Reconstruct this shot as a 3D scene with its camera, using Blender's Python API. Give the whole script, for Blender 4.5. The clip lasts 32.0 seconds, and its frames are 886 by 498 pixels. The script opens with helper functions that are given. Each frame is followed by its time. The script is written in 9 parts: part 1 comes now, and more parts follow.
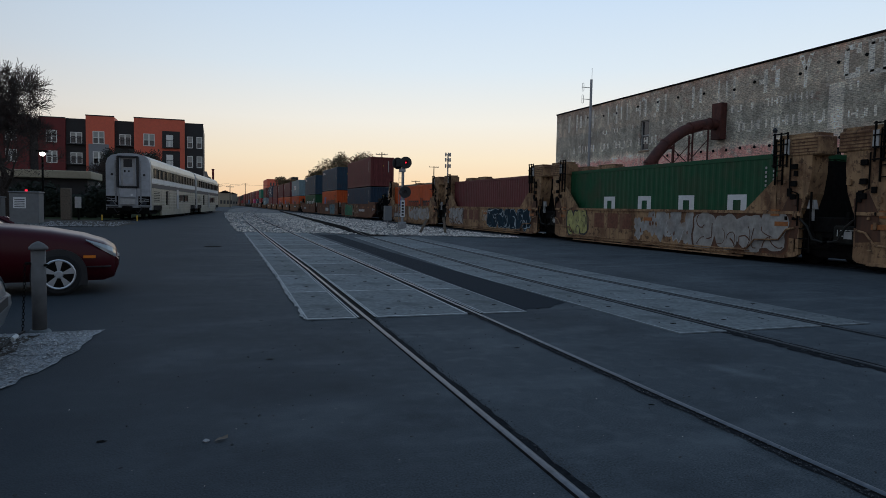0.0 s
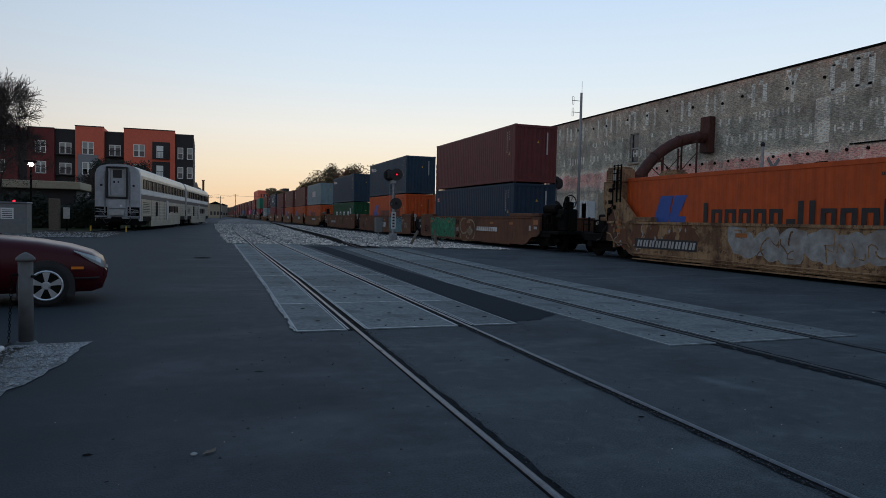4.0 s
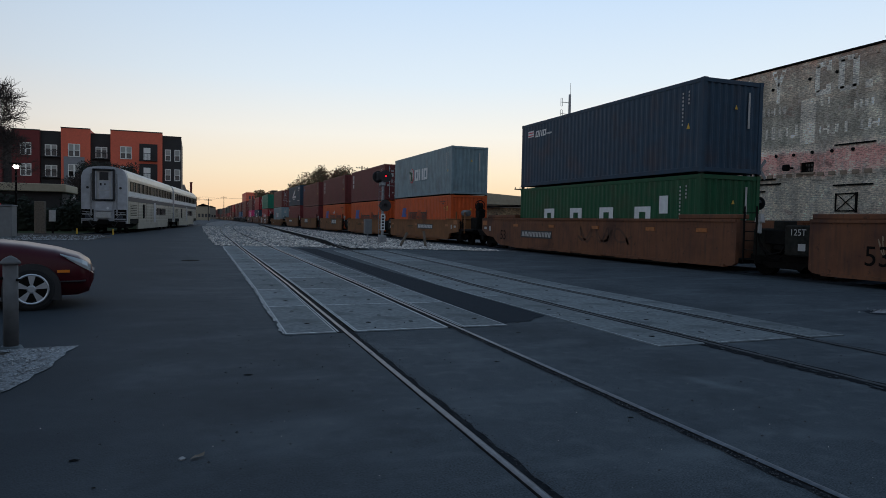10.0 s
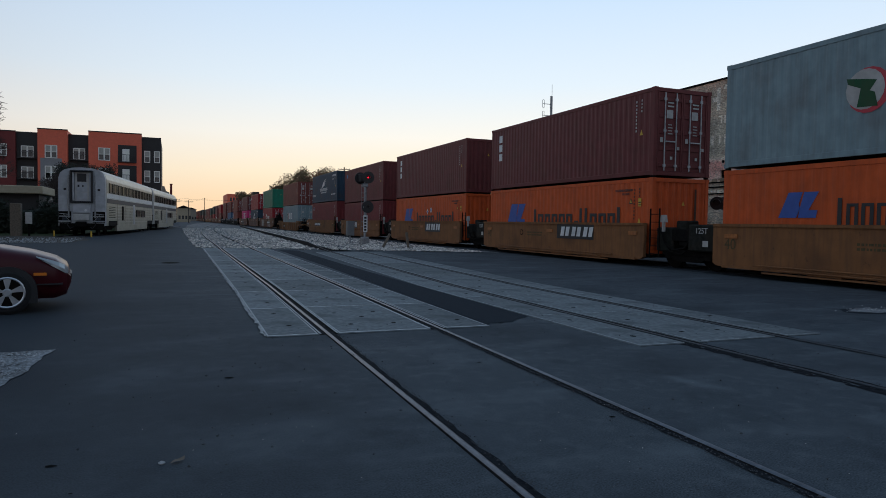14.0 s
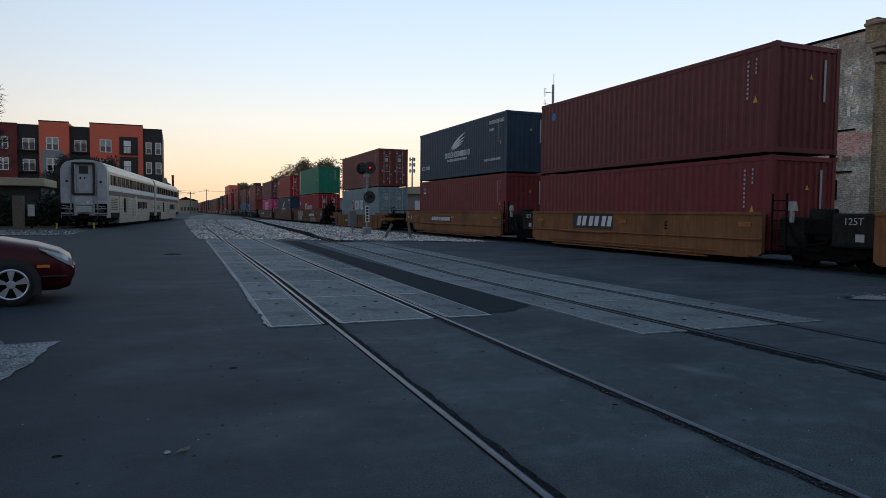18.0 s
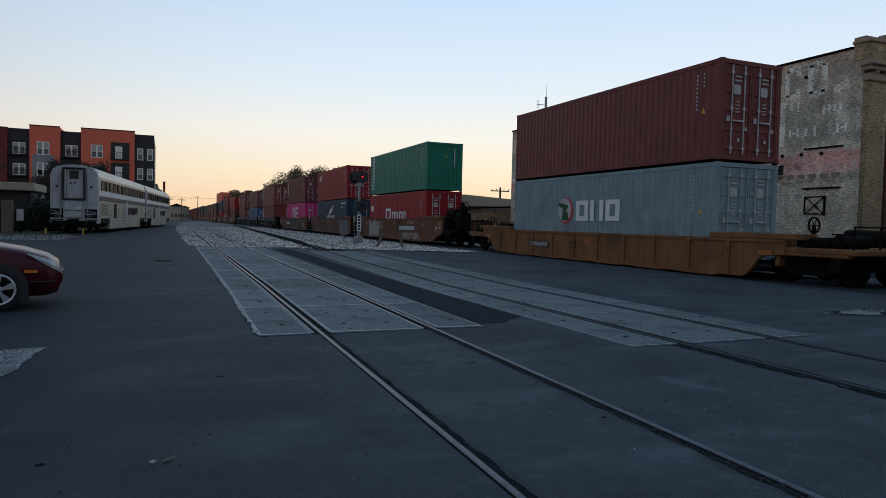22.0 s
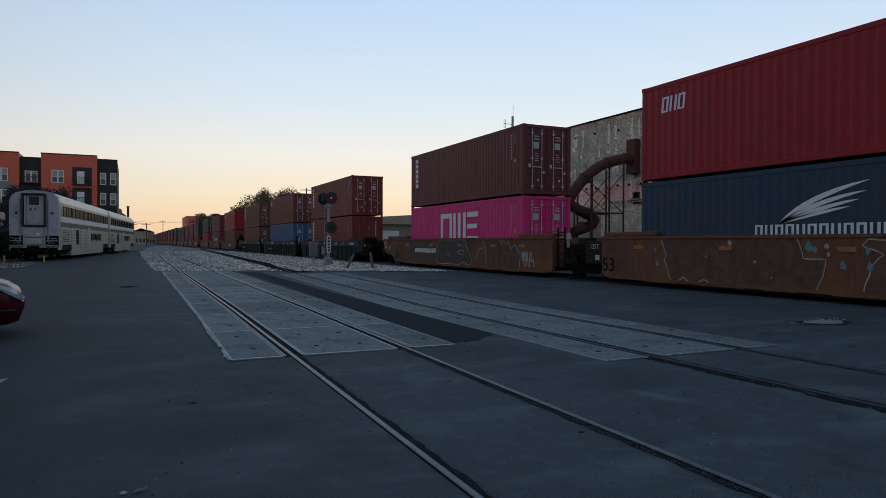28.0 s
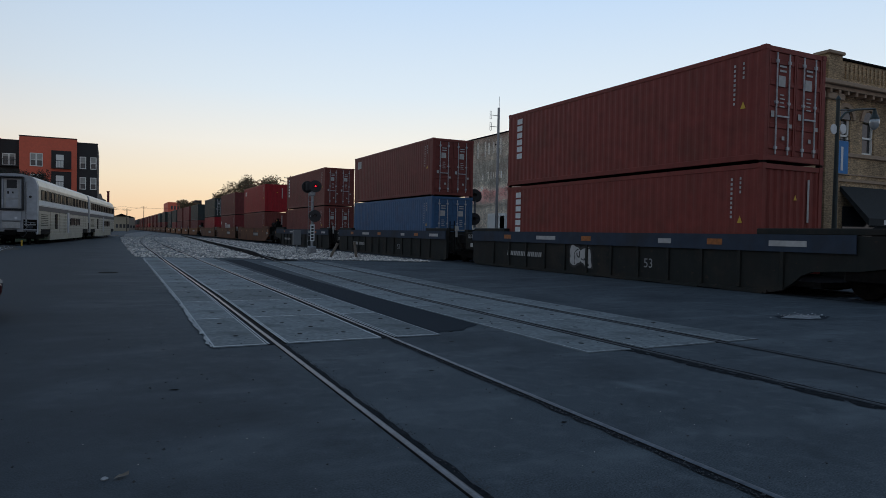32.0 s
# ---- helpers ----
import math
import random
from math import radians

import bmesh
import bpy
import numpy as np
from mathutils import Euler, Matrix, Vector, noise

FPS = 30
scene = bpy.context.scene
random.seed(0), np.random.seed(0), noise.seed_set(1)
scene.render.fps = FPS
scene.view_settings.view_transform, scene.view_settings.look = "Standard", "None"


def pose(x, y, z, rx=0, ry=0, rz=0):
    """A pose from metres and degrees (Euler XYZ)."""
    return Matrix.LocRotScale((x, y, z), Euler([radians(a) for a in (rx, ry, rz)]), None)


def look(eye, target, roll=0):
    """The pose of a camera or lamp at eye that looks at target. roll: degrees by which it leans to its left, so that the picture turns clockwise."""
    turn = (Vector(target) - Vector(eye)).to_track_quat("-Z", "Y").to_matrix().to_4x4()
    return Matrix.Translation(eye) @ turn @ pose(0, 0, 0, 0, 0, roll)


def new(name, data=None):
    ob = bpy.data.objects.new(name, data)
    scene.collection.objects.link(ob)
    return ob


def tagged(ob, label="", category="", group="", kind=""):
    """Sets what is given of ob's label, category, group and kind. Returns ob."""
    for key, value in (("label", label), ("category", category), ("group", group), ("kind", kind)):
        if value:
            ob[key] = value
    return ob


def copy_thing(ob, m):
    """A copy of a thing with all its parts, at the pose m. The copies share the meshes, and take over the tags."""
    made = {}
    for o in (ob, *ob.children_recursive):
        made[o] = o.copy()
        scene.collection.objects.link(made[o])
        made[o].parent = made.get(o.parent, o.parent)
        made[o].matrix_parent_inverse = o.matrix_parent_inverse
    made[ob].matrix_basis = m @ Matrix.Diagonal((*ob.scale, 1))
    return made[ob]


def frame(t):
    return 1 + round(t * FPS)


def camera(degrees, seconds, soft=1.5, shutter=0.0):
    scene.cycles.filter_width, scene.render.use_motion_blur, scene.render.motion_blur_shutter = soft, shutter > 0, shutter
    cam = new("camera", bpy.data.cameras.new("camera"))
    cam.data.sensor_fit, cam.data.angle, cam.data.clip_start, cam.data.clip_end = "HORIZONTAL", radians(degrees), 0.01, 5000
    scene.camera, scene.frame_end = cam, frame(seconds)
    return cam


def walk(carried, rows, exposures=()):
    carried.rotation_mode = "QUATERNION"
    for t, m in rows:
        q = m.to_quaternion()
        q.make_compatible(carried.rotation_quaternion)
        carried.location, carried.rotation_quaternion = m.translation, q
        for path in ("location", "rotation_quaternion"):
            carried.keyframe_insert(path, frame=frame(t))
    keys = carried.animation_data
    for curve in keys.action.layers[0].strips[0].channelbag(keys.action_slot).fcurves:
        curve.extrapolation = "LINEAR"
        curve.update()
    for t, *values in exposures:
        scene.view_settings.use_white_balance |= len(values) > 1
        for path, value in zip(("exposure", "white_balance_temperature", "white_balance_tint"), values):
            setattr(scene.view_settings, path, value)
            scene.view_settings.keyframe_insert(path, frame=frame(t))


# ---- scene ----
# the camera, held by a standing viewer at the edge of the crossing; y runs along the rails, x to the right
cam = camera(67.6, 32.0, 0.7)
PATH = (
    (0, -0.000, -0.000, 1.370, 86.40, -1.05, -19.00), (0.5, -0.008, 0.016, 1.367, 86.98, -0.73, -19.45),
    (1, -0.010, 0.003, 1.373, 87.25, -1.19, -19.99), (1.5, -0.005, 0.001, 1.375, 87.23, -0.89, -19.36),
    (2, -0.010, 0.018, 1.368, 87.33, -1.17, -19.12), (2.5, -0.006, -0.003, 1.376, 87.39, -1.43, -19.65),
    (4.5, 0.002, -0.007, 1.371, 87.43, -1.16, -19.83), (5, 0.004, 0.012, 1.372, 86.78, -1.74, -20.65),
    (5.5, 0.005, -0.003, 1.375, 86.76, -1.41, -21.10), (6, 0.002, 0.009, 1.373, 87.10, -1.49, -21.34),
    (6.5, -0.004, 0.008, 1.369, 87.47, -1.22, -21.61), (7, -0.003, 0.002, 1.359, 86.32, -2.20, -21.92),
    (7.5, -0.004, 0.012, 1.370, 85.97, -2.33, -22.08), (8, 0.000, 0.009, 1.374, 86.45, -1.37, -21.01),
    (8.5, -0.002, 0.010, 1.371, 86.17, -1.37, -19.99), (9, 0.011, -0.002, 1.372, 87.12, -0.90, -20.79),
    (9.5, 0.001, 0.010, 1.373, 87.36, -1.23, -21.27), (10, 0.002, -0.002, 1.374, 87.59, -1.05, -20.71),
    (10.5, -0.004, 0.006, 1.373, 87.15, -1.12, -21.09), (11, 0.002, -0.017, 1.373, 87.91, -1.17, -21.36),
    (11.5, 0.004, -0.015, 1.375, 87.91, -1.17, -21.53), (12, 0.006, 0.002, 1.372, 87.76, -0.98, -21.31),
    (12.5, 0.010, -0.003, 1.372, 87.79, -0.86, -21.61), (13, 0.008, 0.004, 1.373, 87.43, -1.05, -21.30),
    (13.5, 0.008, -0.015, 1.375, 87.52, -1.10, -21.68), (14, 0.007, -0.004, 1.372, 87.73, -0.90, -22.20),
    (14.5, 0.004, -0.005, 1.371, 87.53, -1.00, -22.24), (16.5, 0.004, -0.000, 1.372, 87.28, -1.06, -22.42),
    (17, 0.007, -0.006, 1.361, 87.21, -0.99, -22.72), (17.5, 0.000, 0.006, 1.373, 86.72, -1.01, -22.69),
    (18, 0.005, -0.005, 1.369, 86.85, -0.54, -22.03), (18.5, 0.001, -0.001, 1.370, 86.86, -1.03, -21.59),
    (19, 0.004, -0.016, 1.371, 86.51, -0.95, -21.61), (19.5, 0.009, -0.008, 1.380, 86.56, -1.10, -21.55),
    (20, 0.005, -0.000, 1.372, 86.90, -1.25, -22.79), (20.5, 0.007, -0.012, 1.372, 87.90, -1.03, -22.70),
    (21, 0.008, 0.003, 1.373, 87.75, -0.73, -22.66), (21.5, 0.011, 0.001, 1.372, 87.77, -0.93, -22.50),
    (22, 0.008, -0.003, 1.371, 87.73, -1.29, -22.73), (22.5, 0.014, -0.019, 1.373, 87.68, -1.21, -22.84),
    (23, 0.006, -0.014, 1.371, 87.95, -0.86, -22.69), (23.5, 0.010, -0.006, 1.373, 88.75, -0.83, -22.61),
    (24, 0.008, -0.002, 1.373, 88.67, -1.11, -22.95), (24.5, 0.011, -0.002, 1.374, 88.30, -1.20, -22.30),
    (25, 0.011, -0.006, 1.370, 88.53, -1.37, -22.53), (25.5, 0.014, -0.014, 1.370, 89.21, -1.01, -23.03),
    (27.5, -0.003, -0.008, 1.362, 87.87, -1.21, -24.34), (28, -0.018, -0.000, 1.365, 89.45, -0.17, -25.34),
    (28.5, -0.034, -0.005, 1.365, 89.81, -0.49, -25.93), (29, -0.011, 0.015, 1.369, 89.05, 0.29, -26.40),
    (29.5, -0.014, -0.010, 1.358, 89.17, -0.80, -27.30), (30, -0.018, -0.003, 1.358, 89.57, -1.67, -27.74),
    (30.5, -0.027, -0.001, 1.359, 89.23, -2.14, -27.60), (31, -0.030, 0.011, 1.358, 88.72, -1.49, -27.55),
    (31.5, -0.041, -0.005, 1.357, 88.66, -1.44, -27.03), (32, -0.035, 0.013, 1.355, 88.66, -1.09, -26.74),
)

EXPOSURES = ((0, -0.02), (2, -0.04), (5, 0.05), (6, 0.12), (8, 0.22), (10, 0.05), (12, 0.1), (14, 0.12), (17, 0.15), (20, 0.18), (22, 0.06), (24, 0.0), (28, 0.0), (32, 0.0))
walk(cam, [(t, pose(x, y, z, rx, ry, rz)) for t, x, y, z, rx, ry, rz in PATH], EXPOSURES)

# ---- sky and light: clear dusk, the sun just gone ahead of the camera ----
world = bpy.data.worlds.new("dusk")
scene.world = world
world.use_nodes = True
wn, wl = world.node_tree.nodes, world.node_tree.links
bg = wn["Background"]
coord, split = wn.new("ShaderNodeTexCoord"), wn.new("ShaderNodeSeparateXYZ")
wl.new(coord.outputs["Generated"], split.inputs[0])


def sky_ramp(stops):
    ramp = wn.new("ShaderNodeValToRGB")
    el = ramp.color_ramp.elements
    el[0].position, el[0].color = stops[0][0], (*stops[0][1], 1)
    el[1].position, el[1].color = stops[-1][0], (*stops[-1][1], 1)
    for p, c in stops[1:-1]:
        el.new(p).color = (*c, 1)
    wl.new(split.outputs["Z"], ramp.inputs[0])
    return ramp


# colour by height over the horizon: the afterglow ahead, the dimmer blue behind
ahead = sky_ramp(((0.0, (0.98, 0.62, 0.36)), (0.03, (0.99, 0.72, 0.45)), (0.07, (0.98, 0.83, 0.61)), (0.125, (0.92, 0.89, 0.81)), (0.20, (0.74, 0.84, 0.92)), (0.34, (0.55, 0.72, 0.94)), (0.50, (0.38, 0.52, 0.73)), (0.72, (0.19, 0.30, 0.45)), (1.0, (0.125, 0.22, 0.355))))
behind = sky_ramp(((0.0, (0.34, 0.335, 0.35)), (0.10, (0.39, 0.375, 0.40)), (0.25, (0.32, 0.375, 0.46)), (1.0, (0.125, 0.22, 0.355))))
facing = wn.new("ShaderNodeMapRange")
facing.interpolation_type = "SMOOTHSTEP"
facing.inputs["From Min"].default_value, facing.inputs["From Max"].default_value = 0.08, 1.0
toward = wn.new("ShaderNodeVectorMath")
toward.operation = "DOT_PRODUCT"
toward.inputs[1].default_value = (0.61, 0.792, 0.0)
wl.new(coord.outputs["Generated"], toward.inputs[0])
wl.new(toward.outputs["Value"], facing.inputs["Value"])
blend = wn.new("ShaderNodeMix")
blend.data_type = "RGBA"
wl.new(facing.outputs[0], blend.inputs[0])
wl.new(behind.outputs[0], blend.inputs[6])
wl.new(ahead.outputs[0], blend.inputs[7])
wl.new(blend.outputs[2], bg.inputs["Color"])
bg.inputs["Strength"].default_value = 1.0

glow = bpy.data.lights.new("sun", "SUN")
glow.energy, glow.angle, glow.color = 0.06, radians(40), (1.0, 0.70, 0.48)
sun = new("sun", glow)
sun.matrix_world = look((0, 0, 0), (0.12, -1.0, -0.16))


# ---- materials ----
def material(name, color, rough=0.6, metal=0.0, grain=8.0, vary=0.25, bump=0.0, stain=0.0, stain_color=(0.1, 0.06, 0.04), stain_scale=0.8, emit=0.0, objvary=0.0, spec=0.5):
    m = bpy.data.materials.new(name)
    m.use_nodes = True
    n, l = m.node_tree.nodes, m.node_tree.links
    b = n["Principled BSDF"]
    b.inputs["Roughness"].default_value, b.inputs["Metallic"].default_value = rough, metal
    b.inputs["Specular IOR Level"].default_value = spec
    if emit:
        b.inputs["Base Color"].default_value = (*color, 1)
        b.inputs["Emission Color"].default_value, b.inputs["Emission Strength"].default_value = (*color, 1), emit
        return m
    co = n.new("ShaderNodeTexCoord")
    fine, broad = n.new("ShaderNodeTexNoise"), n.new("ShaderNodeTexNoise")
    fine.inputs["Scale"].default_value, fine.inputs["Detail"].default_value = grain, 6
    broad.inputs["Scale"].default_value, broad.inputs["Detail"].default_value = stain_scale, 5
    for tex in (fine, broad):
        l.new(co.outputs["Object"], tex.inputs["Vector"])
    ramp = n.new("ShaderNodeMapRange")
    ramp.inputs["From Min"].default_value, ramp.inputs["From Max"].default_value = 0.3, 0.7
    ramp.inputs["To Min"].default_value, ramp.inputs["To Max"].default_value = 1 - vary, 1 + vary
    l.new(fine.outputs["Fac"], ramp.inputs["Value"])
    mul = n.new("ShaderNodeVectorMath")
    mul.operation = "MULTIPLY"
    mul.inputs[0].default_value = color
    l.new(ramp.outputs["Result"], mul.inputs[1])
    out = mul.outputs["Vector"]
    if objvary:
        info = n.new("ShaderNodeObjectInfo")
        r2 = n.new("ShaderNodeMapRange")
        r2.inputs["To Min"].default_value, r2.inputs["To Max"].default_value = 1 - objvary, 1 + objvary
        l.new(info.outputs["Random"], r2.inputs["Value"])
        m2 = n.new("ShaderNodeVectorMath")
        m2.operation = "MULTIPLY"
        l.new(out, m2.inputs[0])
        l.new(r2.outputs["Result"], m2.inputs[1])
        out = m2.outputs["Vector"]
    mix = n.new("ShaderNodeMix")
    mix.data_type = "RGBA"
    mr = n.new("ShaderNodeMapRange")
    mr.inputs["From Min"].default_value, mr.inputs["From Max"].default_value = 0.5, 0.72
    mr.inputs["To Max"].default_value = stain
    l.new(broad.outputs["Fac"], mr.inputs["Value"])
    l.new(mr.outputs["Result"], mix.inputs[0])
    l.new(out, mix.inputs[6])
    mix.inputs[7].default_value = (*stain_color, 1)
    l.new(mix.outputs[2], b.inputs["Base Color"])
    if bump:
        bp = n.new("ShaderNodeBump")
        bp.inputs["Strength"].default_value, bp.inputs["Distance"].default_value = bump, 0.02
        l.new(fine.outputs["Fac"], bp.inputs["Height"])
        l.new(bp.outputs["Normal"], b.inputs["Normal"])
    return m


def paint(name, color, rough=0.55, stain=0.35, rust=(0.09, 0.04, 0.025), streak=0.25):
    """Weathered paint on steel: broad stains and thin streaks that run down."""
    m = material(name, color, rough, 0.0, 2.5, 0.12, 0.05, stain, rust, 0.9, spec=0.22)
    n, l = m.node_tree.nodes, m.node_tree.links
    b = n["Principled BSDF"]
    src = b.inputs["Base Color"].links[0].from_socket
    co, mp, tex = n.new("ShaderNodeTexCoord"), n.new("ShaderNodeMapping"), n.new("ShaderNodeTexNoise")
    mp.inputs["Scale"].default_value = (4.5, 4.5, 0.35)
    tex.inputs["Scale"].default_value, tex.inputs["Detail"].default_value = 2.2, 7
    l.new(co.outputs["Object"], mp.inputs["Vector"])
    l.new(mp.outputs["Vector"], tex.inputs["Vector"])
    mr = n.new("ShaderNodeMapRange")
    mr.inputs["From Min"].default_value, mr.inputs["From Max"].default_value, mr.inputs["To Max"].default_value = 0.45, 0.80, streak
    l.new(tex.outputs["Fac"], mr.inputs["Value"])
    mix = n.new("ShaderNodeMix")
    mix.data_type = "RGBA"
    l.new(mr.outputs[0], mix.inputs[0])
    l.new(src, mix.inputs[6])
    mix.inputs[7].default_value = (*[0.55 * c + 0.02 for c in rust], 1)
    l.new(mix.outputs[2], b.inputs["Base Color"])
    return m


def weathered(m, layers):
    """Adds patches of rust, soot and worn primer: scale, drawn out upwards or along, threshold, softness, amount, colour."""
    n, l = m.node_tree.nodes, m.node_tree.links
    b, co = n["Principled BSDF"], n.new("ShaderNodeTexCoord")
    for scale, sy, sz, lo, soft, amount, col in layers:
        src = b.inputs["Base Color"].links[0].from_socket
        mp, tex, mr, mix = n.new("ShaderNodeMapping"), n.new("ShaderNodeTexNoise"), n.new("ShaderNodeMapRange"), n.new("ShaderNodeMix")
        mp.inputs["Scale"].default_value = (1.0, sy, sz)
        mp.inputs["Location"].default_value = (scale * 1.7, scale * 2.9, scale)
        tex.inputs["Scale"].default_value, tex.inputs["Detail"].default_value, tex.inputs["Roughness"].default_value = scale, 8, 0.66
        mr.inputs["From Min"].default_value, mr.inputs["From Max"].default_value, mr.inputs["To Max"].default_value = lo, lo + soft, amount
        mix.data_type = "RGBA"
        mix.inputs[7].default_value = (*col, 1)
        l.new(co.outputs["Object"], mp.inputs["Vector"])
        l.new(mp.outputs["Vector"], tex.inputs["Vector"])
        l.new(tex.outputs["Fac"], mr.inputs["Value"])
        l.new(mr.outputs[0], mix.inputs[0])
        l.new(src, mix.inputs[6])
        l.new(mix.outputs[2], b.inputs["Base Color"])
    return m


def asphalt_material(name, color, pale, dark, falloff_stains=False):
    """Worn asphalt: fine aggregate, mottling, pale dusty smudges and darker oiled patches."""
    m = material(name, color, 0.85, 0, 90, 0.55, 0.30, 0.0, spec=0.12)
    n, l = m.node_tree.nodes, m.node_tree.links
    b = n["Principled BSDF"]
    src, co = b.inputs["Base Color"].links[0].from_socket, n.new("ShaderNodeTexCoord")
    for scale, stretch, lo, hi, amount, col in ((7.0, 1.0, 0.50, 0.80, 0.55, pale), (0.85, 1.7, 0.52, 0.74, 0.70, pale), (0.55, 1.0, 0.50, 0.70, 0.75, dark), (2.6, 1.0, 0.56, 0.70, 0.5, dark), (26.0, 1.0, 0.64, 0.72, 0.6, pale)):
        mp, tex, mr, mix = n.new("ShaderNodeMapping"), n.new("ShaderNodeTexNoise"), n.new("ShaderNodeMapRange"), n.new("ShaderNodeMix")
        mp.inputs["Scale"].default_value = (1.0 / stretch, stretch, 1.0)
        mp.inputs["Location"].default_value = (scale * 3.7, scale * 1.3, 0.0)
        tex.inputs["Scale"].default_value, tex.inputs["Detail"].default_value = scale, 7
        mr.inputs["From Min"].default_value, mr.inputs["From Max"].default_value, mr.inputs["To Max"].default_value = lo, hi, amount
        mix.data_type = "RGBA"
        l.new(co.outputs["Object"], mp.inputs["Vector"])
        l.new(mp.outputs["Vector"], tex.inputs["Vector"])
        l.new(tex.outputs["Fac"], mr.inputs["Value"])
        l.new(mr.outputs[0], mix.inputs[0])
        l.new(src, mix.inputs[6])
        mix.inputs[7].default_value = (*col, 1)
        src = mix.outputs[2]
    if falloff_stains:
        # softly darker towards the left: fall-off of light put into the asphalt colour
        sep, no, add, mr, mix = n.new("ShaderNodeSeparateXYZ"), n.new("ShaderNodeTexNoise"), n.new("ShaderNodeMath"), n.new("ShaderNodeMapRange"), n.new("ShaderNodeMix")
        no.inputs["Scale"].default_value, no.inputs["Detail"].default_value = 0.5, 5
        add.operation = "MULTIPLY_ADD"
        add.inputs[1].default_value = 4.0
        mr.inputs["From Min"].default_value, mr.inputs["From Max"].default_value = 4.0, 0.5
        mr.inputs["To Max"].default_value = 0.9
        mix.data_type = "RGBA"
        mix.inputs[7].default_value = (*dark, 1)
        l.new(co.outputs["Object"], sep.inputs[0])
        l.new(co.outputs["Object"], no.inputs["Vector"])
        l.new(no.outputs["Fac"], add.inputs[0])
        l.new(sep.outputs["X"], add.inputs[2])
        l.new(add.outputs[0], mr.inputs["Value"])
        l.new(mr.outputs[0], mix.inputs[0])
        l.new(src, mix.inputs[6])
        src = mix.outputs[2]
        # pale dried puddles: place, half length and width, turn, strength
        for x, y, rx, ry, turn, amount in ((4.25, 4.5, 0.55, 0.16, -72, 0.75), (4.02, 6.6, 0.5, 0.3, 20, 0.4), (0.6, 4.2, 0.9, 0.6, 30, 0.3), (2.6, 6.1, 0.6, 0.3, 70, 0.35), (7.6, 6.3, 0.9, 0.4, -50, 0.3), (-0.3, 6.2, 1.0, 0.5, 60, 0.25)):
            mp, gr, no, mul, mr, mix = n.new("ShaderNodeMapping"), n.new("ShaderNodeTexGradient"), n.new("ShaderNodeTexNoise"), n.new("ShaderNodeMath"), n.new("ShaderNodeMapRange"), n.new("ShaderNodeMix")
            mp.vector_type, gr.gradient_type, mul.operation, mix.data_type = "TEXTURE", "SPHERICAL", "MULTIPLY", "RGBA"
            mp.inputs["Location"].default_value, mp.inputs["Rotation"].default_value, mp.inputs["Scale"].default_value = (x, y, 0), (0, 0, radians(turn)), (rx, ry, 1)
            no.inputs["Scale"].default_value, no.inputs["Detail"].default_value = 5.0, 7
            mr.inputs["From Min"].default_value, mr.inputs["From Max"].default_value, mr.inputs["To Max"].default_value = 0.08, 0.40, amount
            mix.inputs[7].default_value = (*pale, 1)
            l.new(co.outputs["Object"], mp.inputs["Vector"])
            l.new(mp.outputs["Vector"], gr.inputs["Vector"])
            l.new(co.outputs["Object"], no.inputs["Vector"])
            l.new(gr.outputs["Fac"], mul.inputs[0])
            l.new(no.outputs["Fac"], mul.inputs[1])
            l.new(mul.outputs[0], mr.inputs["Value"])
            l.new(mr.outputs[0], mix.inputs[0])
            l.new(src, mix.inputs[6])
            src = mix.outputs[2]
    l.new(src, b.inputs["Base Color"])
    return m


ASPHALT = asphalt_material("asphalt", (0.063, 0.077, 0.089), (0.120, 0.141, 0.157), (0.033, 0.0415, 0.050), True)
TRACK_SHADE = asphalt_material("shaded_track_asphalt", (0.046, 0.056, 0.068), (0.080, 0.093, 0.108), (0.024, 0.027, 0.032))
RAIL_WORN = material("worn_rail_head", (0.105, 0.116, 0.134), 0.45, 0.7, 20, 0.3, 0.05, 0.3, (0.06, 0.055, 0.05), 1.0)
RAIL_DULL = material("dull_rail_head", (0.040, 0.044, 0.050), 0.6, 0.5, 20, 0.3, 0.05, 0.3, (0.05, 0.04, 0.035), 1.0)
FRESH = material("fresh_asphalt", (0.033, 0.040, 0.048), 0.95, 0, 60, 0.45, 0.3, 0.3, (0.032, 0.039, 0.047), 0.8, spec=0.02)
PALE = material("worn_asphalt", (0.066, 0.069, 0.073), 0.85, 0, 30, 0.3, 0.3, 0.6, (0.05, 0.052, 0.056), 1.3, spec=0.12)
CONCRETE = material("concrete", (0.165, 0.187, 0.195), 0.85, 0, 14, 0.26, 0.3, 0.9, (0.072, 0.082, 0.088), 1.6, objvary=0.18, spec=0.12)
BALLAST = material("ballast", (0.20, 0.203, 0.203), 0.9, 0, 9, 0.55, 0.5, 0.85, (0.075, 0.073, 0.07), 0.6, spec=0.12)
ISLAND = material("island_gravel", (0.26, 0.27, 0.28), 0.9, 0, 45, 0.6, 0.6, 0.7, (0.09, 0.088, 0.085), 2.5, spec=0.12)
ISLAND_STONE = material("island_stone", (0.34, 0.345, 0.35), 0.9, 0, 5, 0.5, 0.2, 0.4, (0.14, 0.13, 0.12), 4.0, spec=0.12)
STONE = material("ballast_stone", (0.64, 0.58, 0.52), 0.9, 0, 5, 0.75, 0.2, 0.8, (0.12, 0.105, 0.095), 0.9, spec=0.12)
DIRT = material("dirt", (0.07, 0.062, 0.055), 0.95, 0, 10, 0.4, 0.4, 0.4, (0.12, 0.11, 0.1), 0.8, spec=0.12)
